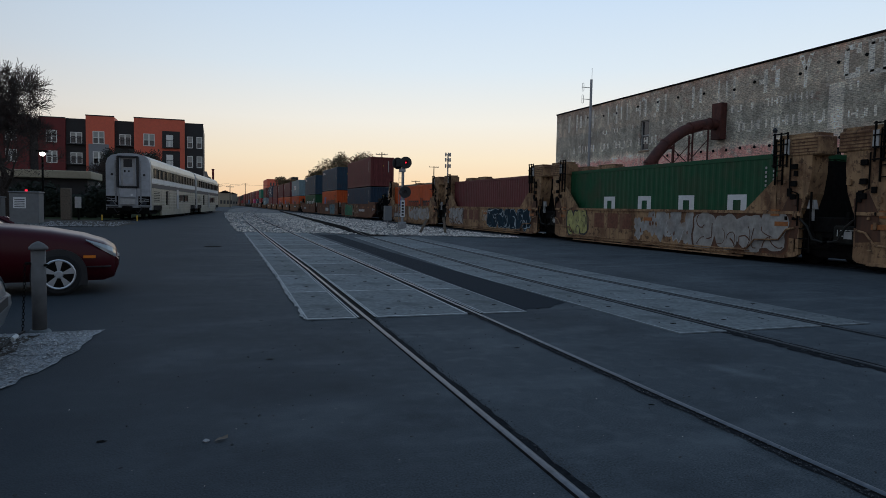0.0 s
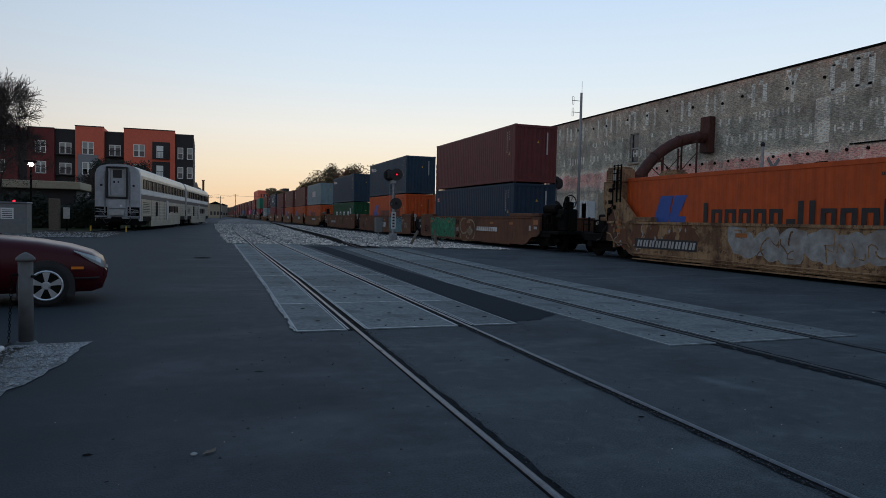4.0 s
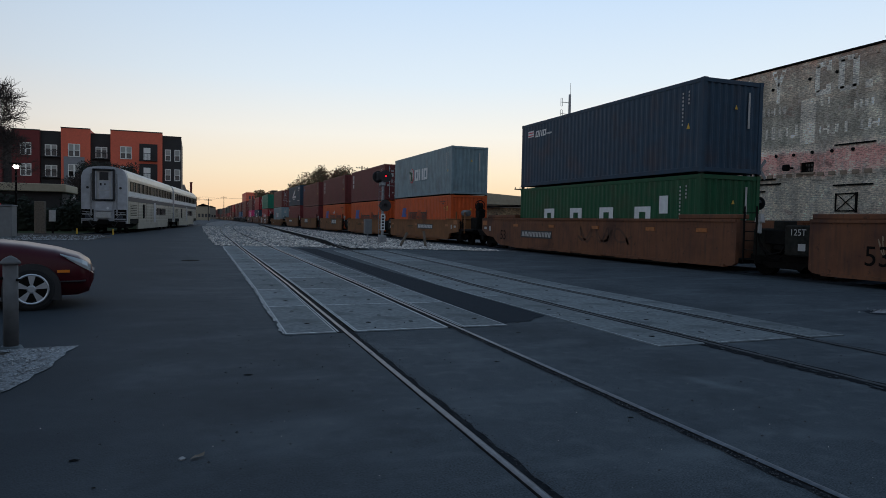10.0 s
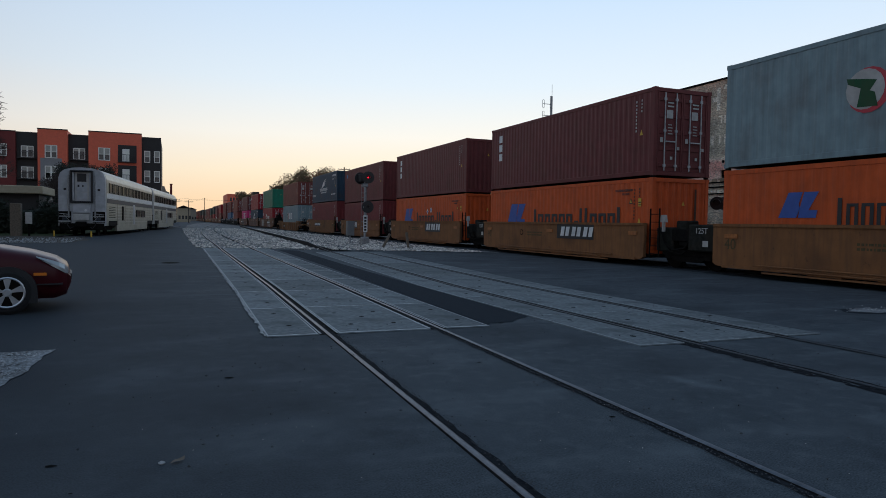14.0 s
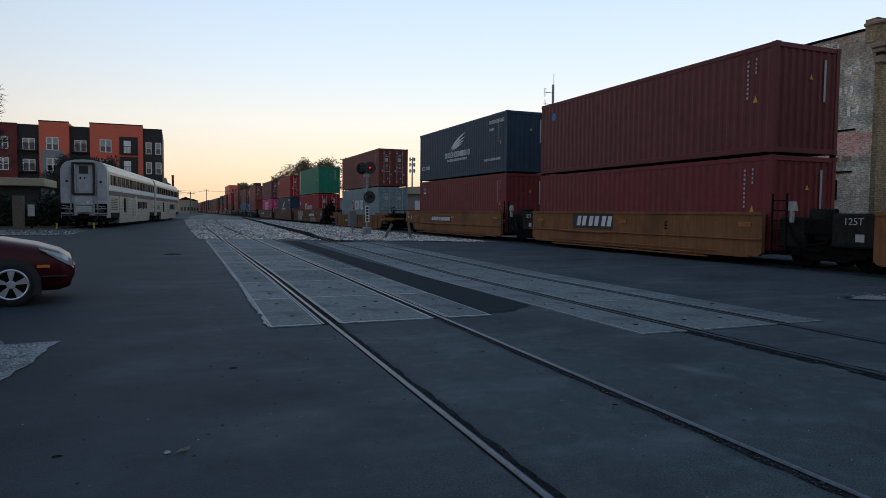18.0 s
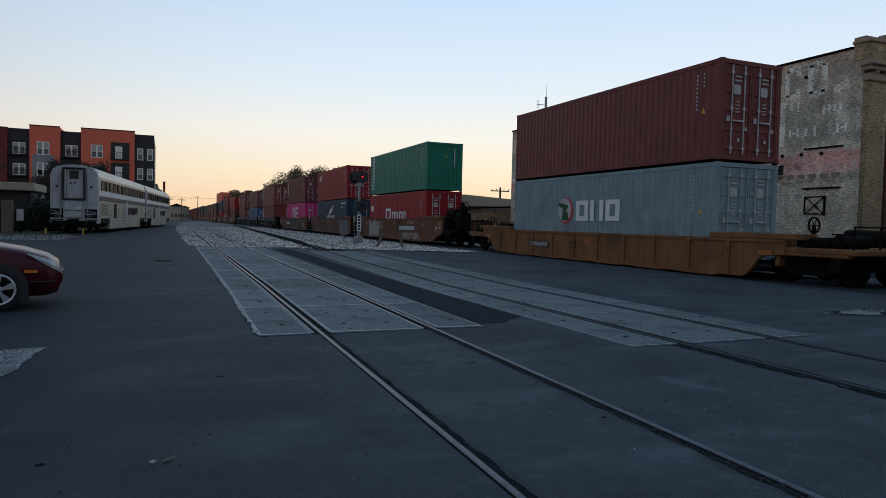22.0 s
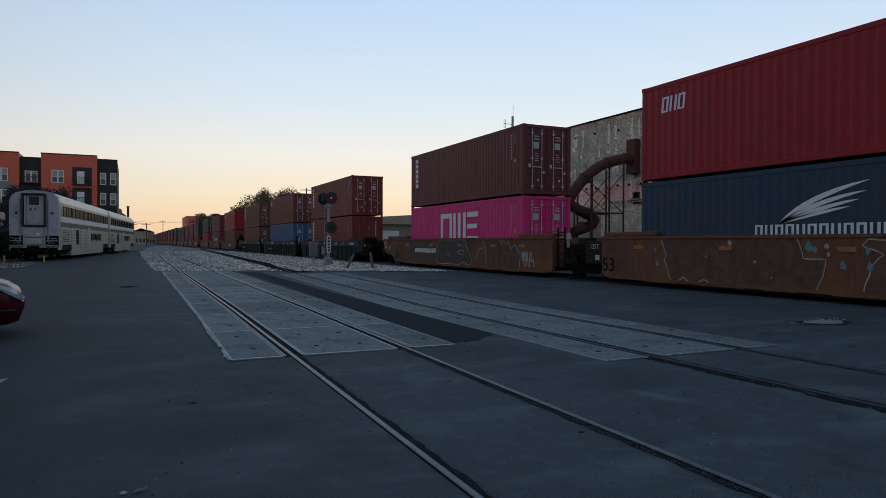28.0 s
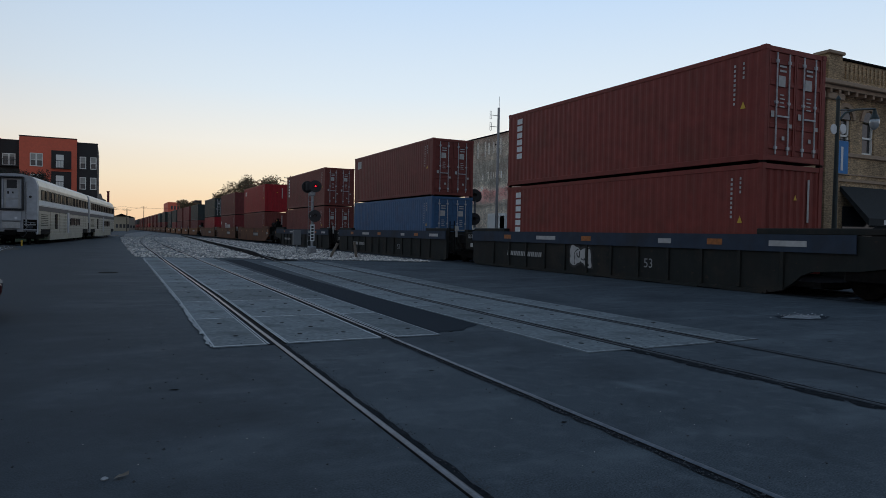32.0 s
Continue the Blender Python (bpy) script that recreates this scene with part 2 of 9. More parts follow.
GRASS = material("grass", (0.035, 0.05, 0.02), 0.95, 0, 12, 0.4, 0.4, 0.5, (0.07, 0.06, 0.035), 0.3, spec=0.12)
RAIL_TOP = material("rail_head", (0.105, 0.118, 0.138), 0.44, 0.8, 20, 0.25, 0.05, 0.2, (0.2, 0.15, 0.12), 1.0)
RAIL_SIDE = material("rail_web", (0.014, 0.014, 0.015), 0.9, 0.0, 20, 0.3, 0.2, spec=0.05)
DARK = material("dark_steel", (0.008, 0.0075, 0.007), 0.85, 0.0, 8, 0.4, 0.1, 0.4, (0.022, 0.014, 0.010), 1.5, spec=0.08)
JOINT = material("joint_steel", (0.020, 0.021, 0.018), 0.8, 0.0, 8, 0.4, 0.1, 0.5, (0.038, 0.026, 0.018), 1.5, spec=0.1)
PANEL_EDGE = material("panel_edge_steel", (0.36, 0.38, 0.39), 0.7, 0.1, 16, 0.4, 0.1, 0.4, (0.16, 0.17, 0.17), 2.2)
SEALANT = material("pale_sealant", (0.33, 0.345, 0.345), 0.85, 0, 14, 0.4, 0.2, 0.5, (0.25, 0.26, 0.26), 2.0, spec=0.12)
FLANGEWAY = material("flangeway_dirt", (0.017, 0.0195, 0.023), 0.95, 0, 20, 0.4, 0.3, 0.5, (0.035, 0.038, 0.042), 3.0, spec=0.03)
GROOVE = material("groove", (0.009, 0.0095, 0.010), 0.95, 0, 20, 0.3, 0.3, spec=0.03)
WHITE = material("white_paint", (0.72, 0.73, 0.72), 0.6, 0, 6, 0.08, 0, 0.25, (0.4, 0.38, 0.36))
OFFWHITE = material("faded_white", (0.45, 0.44, 0.42), 0.7, 0, 6, 0.15, 0, 0.4, (0.25, 0.22, 0.2))
YELLOW = material("yellow_paint", (0.62, 0.38, 0.04), 0.6, 0, 6, 0.1)
BLACK = material("black_paint", (0.018, 0.018, 0.02), 0.5, 0, 6, 0.2)
LOGO_BLUE = material("logo_blue", (0.03, 0.09, 0.36), 0.5, 0, 6, 0.1)
RED_MARK = material("red_mark", (0.5, 0.03, 0.05), 0.5, 0, 6, 0.1)
GLASS = material("window_glass", (0.03, 0.035, 0.04), 0.08, 0, 2, 0.1, 0, spec=0.8)
STEEL = material("galvanised_steel", (0.32, 0.33, 0.34), 0.5, 0.7, 10, 0.2)
STAINLESS = material("stainless", (0.46, 0.445, 0.395), 0.45, 0.5, 3, 0.12, 0.05, 0.35, (0.30, 0.28, 0.25), 0.7)
COACH_END = material("coach_end_paint", (0.44, 0.455, 0.48), 0.5, 0.1, 3, 0.12, 0, 0.4, (0.2, 0.2, 0.2), 1.2)
RUBBER = material("rubber", (0.014, 0.014, 0.015), 0.85, 0, 20, 0.2)
CAR_RED = material("car_red", (0.055, 0.004, 0.008), 0.30, 0.0, 2, 0.05, spec=0.25)
CAR_SILVER = material("car_silver", (0.26, 0.275, 0.29), 0.3, 0.5, 2, 0.05)
HEADLIGHT = material("headlight_lens", (0.40, 0.43, 0.43), 0.12, 0.2, 2, 0.1)
AMBER = material("amber_lens", (0.75, 0.20, 0.02), 0.2, 0, 2, 0.05)
REFLECTOR = material("dull_amber_reflector", (0.36, 0.115, 0.022), 0.5, 0, 12, 0.25, 0, 0.4, (0.12, 0.05, 0.02), 5.0)
ALLOY = material("alloy", (0.58, 0.60, 0.62), 0.36, 0.8, 4, 0.1)
RED_LAMP = material("red_signal_light", (1.0, 0.02, 0.05), emit=1.3)
LAMP_GLOW = material("lamp_glow", (1.0, 0.93, 0.82), emit=9.0)
RUST_PIPE = material("rusty_pipe", (0.10, 0.030, 0.022), 0.75, 0.1, 6, 0.3, 0.15, 0.5, (0.05, 0.03, 0.03), 1.2)
BARK = material("bark", (0.045, 0.036, 0.030), 0.95, 0, 14, 0.35, 0.4)
TWIG = material("twigs", (0.05, 0.036, 0.03), 0.95, 0, 5, 0.3)
LEAF = material("leaves", (0.125, 0.090, 0.036), 0.8, 0, 2, 0.5)
LEAF_BROWN = material("russet_leaves", (0.22, 0.09, 0.045), 0.8, 0, 2, 0.4)
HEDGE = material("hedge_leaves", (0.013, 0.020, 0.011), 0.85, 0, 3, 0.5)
WOOD = material("weathered_wood", (0.16, 0.13, 0.10), 0.9, 0, 10, 0.3, 0.3)
POLE = material("pole_wood", (0.06, 0.048, 0.04), 0.9, 0, 10, 0.3, 0.2)
APT_ORANGE = material("orange_cladding", (0.78, 0.155, 0.085), 0.7, 0, 4, 0.06, 0, 0.2, (0.66, 0.14, 0.08), 0.2)
APT_RED = material("red_cladding", (0.17, 0.024, 0.022), 0.7, 0, 4, 0.06)
APT_DARK = material("charcoal_cladding", (0.030, 0.027, 0.027), 0.7, 0, 4, 0.12)
APT_GREY = material("grey_cladding", (0.26, 0.26, 0.27), 0.7, 0, 4, 0.06)
BLIND = material("pale_blinds", (0.40, 0.39, 0.35), 0.6, 0, 4, 0.1)
GRAFFITI = material("sprayed_grey", (0.33, 0.32, 0.30), 0.7, 0, 5, 0.3, 0, 0.6, (0.2, 0.13, 0.08), 1.5)
FRAME_W = material("window_frame_white", (0.86, 0.84, 0.78), 0.6, 0, 4, 0.05)
CREAM = material("cream_render", (0.40, 0.34, 0.24), 0.8, 0, 4, 0.1, 0, 0.3, (0.3, 0.25, 0.18), 0.3)
SHED = material("shed_cladding", (0.26, 0.23, 0.19), 0.75, 0, 3, 0.1)
BANNER = material("blue_banner", (0.05, 0.22, 0.50), 0.7, 0, 3, 0.15)
AWNING = material("dark_awning", (0.012, 0.016, 0.018), 0.8, 0, 6, 0.2)
LAMP_POST = material("lamp_post_green", (0.018, 0.03, 0.028), 0.55, 0.1, 6, 0.2)
BOLLARD = material("bollard_grey", (0.125, 0.122, 0.12), 0.7, 0.1, 8, 0.2, 0.1, 0.4, (0.12, 0.1, 0.09), 3)
LOCK_ROD = material("galvanised_rod", (0.42, 0.43, 0.44), 0.5, 0.3, 10, 0.25, 0, 0.4, (0.2, 0.17, 0.15), 2.0)
CABINET = material("cabinet_steel", (0.17, 0.18, 0.185), 0.5, 0.3, 5, 0.1, 0, 0.3, (0.16, 0.15, 0.14), 1.5)

WELLS = {
    "tan": paint("tan_well", (0.40, 0.245, 0.128), 0.75, 0.85, (0.13, 0.058, 0.034), 0.6),
    "brown": paint("brown_well", (0.178, 0.076, 0.040), 0.75, 0.8, (0.075, 0.036, 0.027), 0.6),
    "ochre": paint("ochre_well", (0.245, 0.107, 0.042), 0.75, 0.7, (0.12, 0.056, 0.03), 0.5),
    "yellow": paint("yellow_well", (0.225, 0.100, 0.040), 0.75, 0.7, (0.085, 0.042, 0.022), 0.6),
    "dark": paint("dark_well", (0.019, 0.022, 0.020), 0.75, 0.5, (0.03, 0.022, 0.017)),
    "band": paint("blue_grey_band", (0.035, 0.05, 0.075), 0.75, 0.5, (0.04, 0.035, 0.03)),
}
weathered(WELLS["tan"], ((1.1, 1.0, 0.8, 0.50, 0.10, 0.75, (0.105, 0.046, 0.026)), (6.0, 1.0, 1.0, 0.56, 0.05, 0.7, (0.06, 0.032, 0.022)), (2.4, 2.0, 0.25, 0.54, 0.14, 0.6, (0.05, 0.03, 0.022)), (9.0, 0.6, 1.6, 0.62, 0.04, 0.5, (0.50, 0.36, 0.20))))
weathered(WELLS["brown"], ((0.7, 1.0, 1.0, 0.52, 0.16, 0.6, (0.20, 0.085, 0.036)), (5.0, 1.0, 1.0, 0.60, 0.06, 0.6, (0.05, 0.028, 0.02)), (2.2, 2.2, 0.22, 0.56, 0.16, 0.5, (0.05, 0.028, 0.02)), (12.0, 1.0, 1.0, 0.66, 0.04, 0.35, (0.30, 0.20, 0.13))))
weathered(WELLS["ochre"], ((0.6, 1.0, 1.0, 0.54, 0.16, 0.5, (0.16, 0.07, 0.034)), (6.0, 1.0, 1.0, 0.63, 0.05, 0.5, (0.08, 0.042, 0.026)), (2.2, 2.2, 0.2, 0.57, 0.16, 0.45, (0.085, 0.045, 0.026))))
weathered(WELLS["yellow"], ((0.8, 1.0, 1.0, 0.50, 0.16, 0.6, (0.26, 0.12, 0.045)), (5.0, 1.0, 1.0, 0.60, 0.06, 0.5, (0.06, 0.03, 0.02)), (2.2, 2.2, 0.22, 0.55, 0.16, 0.5, (0.06, 0.03, 0.02))))
weathered(WELLS["dark"], ((0.8, 1.0, 1.0, 0.52, 0.14, 0.6, (0.045, 0.036, 0.028)), (6.0, 1.0, 1.0, 0.62, 0.05, 0.5, (0.085, 0.05, 0.034))))
STENCIL_RUST = material("rust_brown_stencil", (0.165, 0.062, 0.034), 0.8, 0, 8, 0.35, 0, 0.6, (0.26, 0.14, 0.075), 2.5)
FADED_MARK = material("faded_stencil", (0.085, 0.062, 0.022), 0.8, 0, 10, 0.3)
RUSTED = paint("rusted_paint", (0.13, 0.065, 0.04), 0.8, 0.8, (0.05, 0.028, 0.02), 0.7)
BOX = {
    "maroon": paint("maroon_box", (0.155, 0.038, 0.038)), "dark_red": paint("dark_red_box", (0.195, 0.034, 0.037)),
    "brown": paint("brown_box", (0.185, 0.048, 0.040)), "rust": paint("rust_box", (0.22, 0.046, 0.036)),
    "blue": paint("blue_box", (0.018, 0.041, 0.072)), "navy": paint("navy_box", (0.026, 0.058, 0.092)),
    "orange": paint("orange_box", (0.60, 0.098, 0.022), 0.55, 0.2), "dark_green": paint("dark_green_box", (0.010, 0.085, 0.035)),
    "grey": paint("blue_grey_box", (0.215, 0.30, 0.325), 0.5, 0.3), "green": paint("green_box", (0.016, 0.20, 0.125), 0.5, 0.25),
    "red": paint("red_box", (0.32, 0.016, 0.024), 0.5, 0.2), "pink": paint("magenta_box", (0.68, 0.034, 0.195), 0.5, 0.12),
    "bright_blue": paint("bright_blue_box", (0.045, 0.115, 0.225), 0.5, 0.2), "slate": paint("slate_box", (0.035, 0.05, 0.05)),
}
BOX_WORD = {"maroon": "dark maroon", "dark_red": "dark red", "brown": "reddish brown", "rust": "rust-red", "blue": "dull blue", "navy": "navy blue",
            "orange": "bright orange", "dark_green": "dark green", "grey": "pale blue-grey", "green": "sea green", "red": "bright red",
            "pink": "bright magenta", "bright_blue": "strong blue", "slate": "dark slate"}


def brick_wall_material(name, z_bands, peel=0.5, under=(0.66, 0.62, 0.55), lo=0.55, hi=0.68):
    """Old brick with remains of painted signs; bands of (z, colour) follow the paint that is left, from the foot up."""
    m = bpy.data.materials.new(name)
    m.use_nodes = True
    n, l = m.node_tree.nodes, m.node_tree.links
    b = n["Principled BSDF"]
    b.inputs["Roughness"].default_value = 0.9
    co, sep = n.new("ShaderNodeTexCoord"), n.new("ShaderNodeSeparateXYZ")
    l.new(co.outputs["Object"], sep.inputs[0])
    add, comb = n.new("ShaderNodeMath"), n.new("ShaderNodeCombineXYZ")
    l.new(sep.outputs["X"], add.inputs[0])
    l.new(sep.outputs["Y"], add.inputs[1])
    l.new(add.outputs[0], comb.inputs["X"])
    l.new(sep.outputs["Z"], comb.inputs["Y"])
    br = n.new("ShaderNodeTexBrick")
    br.inputs["Scale"].default_value = 1.0
    br.inputs["Brick Width"].default_value, br.inputs["Row Height"].default_value = 0.215, 0.075
    br.inputs["Mortar Size"].default_value = 0.009
    br.inputs["Color1"].default_value, br.inputs["Color2"].default_value = (1.14, 1.10, 1.06, 1), (0.80, 0.80, 0.80, 1)
    br.inputs["Mortar"].default_value = (1.30, 1.28, 1.24, 1)
    l.new(comb.outputs[0], br.inputs["Vector"])
    big, mid = n.new("ShaderNodeTexNoise"), n.new("ShaderNodeTexNoise")
    big.inputs["Scale"].default_value, big.inputs["Detail"].default_value = 0.9, 10
    big.inputs["Roughness"].default_value = 0.68
    mid.inputs["Scale"].default_value, mid.inputs["Detail"].default_value = 1.6, 12
    mid.inputs["Roughness"].default_value = 0.78
    for tex in (big, mid):
        l.new(co.outputs["Object"], tex.inputs["Vector"])
    off = n.new("ShaderNodeMath")
    off.operation = "MULTIPLY_ADD"
    off.inputs[1].default_value = 1.1
    l.new(big.outputs["Fac"], off.inputs[0])
    l.new(sep.outputs["Z"], off.inputs[2])
    rng = n.new("ShaderNodeMapRange")
    rng.inputs["From Min"].default_value, rng.inputs["From Max"].default_value = 0.5, 10.5
    l.new(off.outputs[0], rng.inputs["Value"])
    cr = n.new("ShaderNodeValToRGB")
    els = cr.color_ramp.elements
    while len(els) > 1:
        els.remove(els[0])
    els[0].position, els[0].color = z_bands[0][0] / 10, (*z_bands[0][1], 1)
    for z, c in z_bands[1:]:
        e = els.new(z / 10)
        e.color = (*c, 1)
    l.new(rng.outputs[0], cr.inputs[0])
    mul = n.new("ShaderNodeMix")
    mul.data_type, mul.blend_type = "RGBA", "MULTIPLY"
    mul.inputs[0].default_value = 1.0
    l.new(cr.outputs[0], mul.inputs[6])
    l.new(br.outputs["Color"], mul.inputs[7])
    # uneven courses and soot: fine noise drawn out along the courses, streaks that run down
    src, soot = mul.outputs[2], br.outputs["Color"]
    for scale, sz, dim, lit in ((6.5, 2.8, 0.55, 1.50), (15.0, 2.0, 0.76, 1.26), (1.5, 0.16, 0.74, 1.24), (0.75, 1.2, 0.72, 1.30)):
        mp, tex, mr, vm = n.new("ShaderNodeMapping"), n.new("ShaderNodeTexNoise"), n.new("ShaderNodeMapRange"), n.new("ShaderNodeVectorMath")
        mp.inputs["Scale"].default_value = (1.0, 1.0, sz)
        tex.inputs["Scale"].default_value, tex.inputs["Detail"].default_value = scale, 6
        mr.inputs["From Min"].default_value, mr.inputs["From Max"].default_value = 0.30, 0.70
        mr.inputs["To Min"].default_value, mr.inputs["To Max"].default_value = dim, lit
        vm.operation = "MULTIPLY"
        l.new(co.outputs["Object"], mp.inputs["Vector"])
        l.new(mp.outputs["Vector"], tex.inputs["Vector"])
        l.new(tex.outputs["Fac"], mr.inputs["Value"])
        l.new(src, vm.inputs[0])
        l.new(mr.outputs[0], vm.inputs[1])
        src = vm.outputs["Vector"]
        v2 = n.new("ShaderNodeVectorMath")
        v2.operation = "MULTIPLY"
        l.new(soot, v2.inputs[0])
        l.new(mr.outputs[0], v2.inputs[1])
        soot = v2.outputs["Vector"]
    wear = n.new("ShaderNodeMapRange")
    wear.inputs["From Min"].default_value, wear.inputs["From Max"].default_value = lo, hi
    wear.inputs["To Max"].default_value = peel
    l.new(mid.outputs["Fac"], wear.inputs["Value"])
    fin = n.new("ShaderNodeMix")
    fin.data_type = "RGBA"
    l.new(wear.outputs[0], fin.inputs[0])
    l.new(src, fin.inputs[6])
    # what lies under the worn paint takes the same soot and courses
    bare = n.new("ShaderNodeMix")
    bare.data_type, bare.blend_type = "RGBA", "MULTIPLY"
    bare.inputs[0].default_value = 1.0
    l.new(soot, bare.inputs[6])
    bare.inputs[7].default_value = (*under, 1)
    l.new(bare.outputs[2], fin.inputs[7])
    l.new(fin.outputs[2], b.inputs["Base Color"])
    bp = n.new("ShaderNodeBump")
    bp.inputs["Strength"].default_value, bp.inputs["Distance"].default_value = 0.6, 0.02
    l.new(br.outputs["Fac"], bp.inputs["Height"])
    bp.invert = True
    l.new(bp.outputs["Normal"], b.inputs["Normal"])
    return m


OLD_BRICK = brick_wall_material("old_brick", ((0.0, (0.600, 0.510, 0.400)), (3.45, (0.680, 0.585, 0.460)), (3.62, (0.431, 0.367, 0.286)), (3.75, (0.691, 0.572, 0.453)), (3.95, (0.916, 0.583, 0.485)), (4.35, (0.916, 0.475, 0.399)),
                                              (4.75, (0.916, 0.453, 0.377)), (4.95, (0.916, 0.777, 0.648)), (5.15, (0.576, 0.506, 0.397)), (5.4, (0.427, 0.397, 0.317)), (6.9, (0.427, 0.387, 0.313)), (7.2, (0.526, 0.446, 0.347)), (8.2, (0.477, 0.407, 0.317)), (8.75, (0.516, 0.377, 0.288)), (9.3, (0.655, 0.377, 0.259))), 0.75, (0.864, 0.835, 0.693), 0.52, 0.66)
weathered(OLD_BRICK, ((0.33, 1.0, 1.6, 0.52, 0.12, 0.40, (0.26, 0.185, 0.15)), (1.6, 1.0, 1.5, 0.58, 0.06, 0.40, (0.14, 0.115, 0.10)), (2.6, 1.4, 1.0, 0.57, 0.05, 0.55, (0.66, 0.58, 0.49)), (0.9, 1.0, 2.0, 0.60, 0.08, 0.5, (0.33, 0.14, 0.11))))
BUFF_BRICK = brick_wall_material("buff_brick", ((0.0, (0.285, 0.205, 0.125)), (5.0, (0.32, 0.232, 0.138)), (10.0, (0.365, 0.262, 0.155))), 0.15)
GHOST = brick_wall_material("faded_sign_paint", ((0.0, (0.84, 0.80, 0.71)), (10.0, (0.84, 0.80, 0.71))), 0.8, (0.43, 0.385, 0.32), 0.47, 0.70)
PALE_BRICK = brick_wall_material("pale_brick_infill", ((0.0, (0.72, 0.66, 0.56)), (10.0, (0.72, 0.66, 0.56))), 0.9, (0.42, 0.38, 0.32), 0.52, 0.68)
PLASTER = material("buff_plaster", (0.40, 0.335, 0.24), 0.9, 0, 7, 0.22, 0.2, 0.6, (0.27, 0.22, 0.155), 0.5)
DULL_SPRAY = material("sprayed_dull_grey", (0.058, 0.048, 0.041), 0.8, 0, 4, 0.3, 0, 0.6, (0.09, 0.058, 0.040), 1.2)
SPRAY_BROWN = material("sprayed_brown", (0.098, 0.046, 0.030), 0.8, 0, 4, 0.35, 0, 0.7, (0.15, 0.075, 0.042), 1.0)
STONE_TRIM = material("stone_trim", (0.36, 0.26, 0.18), 0.85, 0, 5, 0.12)


# ---- mesh helpers ----
class Build:
    """Gathers faces for one mesh."""

    def __init__(self):
        self.v, self.f, self.m = [], [], []

    def quad(self, *pts, mi=0):
        k = len(self.v)
        self.v += [tuple(p) for p in pts]
        self.f.append(tuple(range(k, k + len(pts))))
        self.m.append(mi)
        return self

    def box(self, x0, x1, y0, y1, z0, z1, mi=0, c=0.0):
        k = len(self.v)
        if c <= 0:
            self.v += [(x, y, z) for z in (z0, z1) for x, y in ((x0, y0), (x1, y0), (x1, y1), (x0, y1))]
            self.f += [tuple(k + i for i in q) for q in ((3, 2, 1, 0), (4, 5, 6, 7), (0, 1, 5, 4), (1, 2, 6, 5), (2, 3, 7, 6), (3, 0, 4, 7))]
            self.m += [mi] * 6
            return self
        rings = []
        for z, i in ((z0, c), (z0 + c, 0), (z1 - c, 0), (z1, c)):
            rings.append([(x0 + i + c, y0 + i, z), (x1 - i - c, y0 + i, z), (x1 - i, y0 + i + c, z), (x1 - i, y1 - i - c, z),
                          (x1 - i - c, y1 - i, z), (x0 + i + c, y1 - i, z), (x0 + i, y1 - i - c, z), (x0 + i, y0 + i + c, z)])
        for r in rings:
            self.v += r
        for a in range(3):
            for j in range(8):
                self.f.append((k + a * 8 + j, k + a * 8 + (j + 1) % 8, k + a * 8 + 8 + (j + 1) % 8, k + a * 8 + 8 + j))
                self.m.append(mi)
        self.f += [tuple(k + 7 - j for j in range(8)), tuple(k + 24 + j for j in range(8))]
        self.m += [mi] * 2
        return self

    def prism(self, poly, axis, a0, a1, mi=0):
        """A polygon of two coordinates carried along the axis from a0 to a1."""
        k, n = len(self.v), len(poly)

        def put(p, a):
            return (a, p[0], p[1]) if axis == "x" else (p[0], a, p[1]) if axis == "y" else (p[0], p[1], a)
        self.v += [put(p, a0) for p in poly] + [put(p, a1) for p in poly]
        for j in range(n):
            self.f.append((k + j, k + (j + 1) % n, k + n + (j + 1) % n, k + n + j))
        self.f += [tuple(k + n - 1 - j for j in range(n)), tuple(k + n + j for j in range(n))]
        self.m += [mi] * (n + 2)
        return self

    def tube(self, path, radii, n=10, mi=0, caps=True):
        """A round tube along points, with a radius at each."""
        path = [Vector(p) for p in path]
        if not hasattr(radii, "__len__"):
            radii = [radii] * len(path)
        k = len(self.v)
        for i, p in enumerate(path):
            d = (path[min(i + 1, len(path) - 1)] - path[max(i - 1, 0)]).normalized()
            a = d.orthogonal().normalized() if i == 0 else (a - d * a.dot(d)).normalized()
            b = d.cross(a)
            for j in range(n):
                w = 2 * math.pi * j / n
                q = p + radii[i] * (math.cos(w) * a + math.sin(w) * b)
                self.v.append(tuple(q))
        for i in range(len(path) - 1):
            for j in range(n):
                self.f.append((k + i * n + j, k + i * n + (j + 1) % n, k + (i + 1) * n + (j + 1) % n, k + (i + 1) * n + j))
                self.m.append(mi)
        if caps:
            e = k + (len(path) - 1) * n
            self.f += [tuple(k + n - 1 - j for j in range(n)), tuple(e + j for j in range(n))]
            self.m += [mi] * 2
        return self

    def cyl(self, p, q, r, n=14, r2=None, mi=0):
        return self.tube([p, q], [r, r if r2 is None else r2], n, mi)

    def mesh(self, name, smooth=False):
        me = bpy.data.meshes.new(name)
        me.from_pydata(self.v, [], self.f)
        me.polygons.foreach_set("material_index", self.m)
        if smooth:
            me.polygons.foreach_set("use_smooth", [True] * len(self.f))
        me.update()
        return me


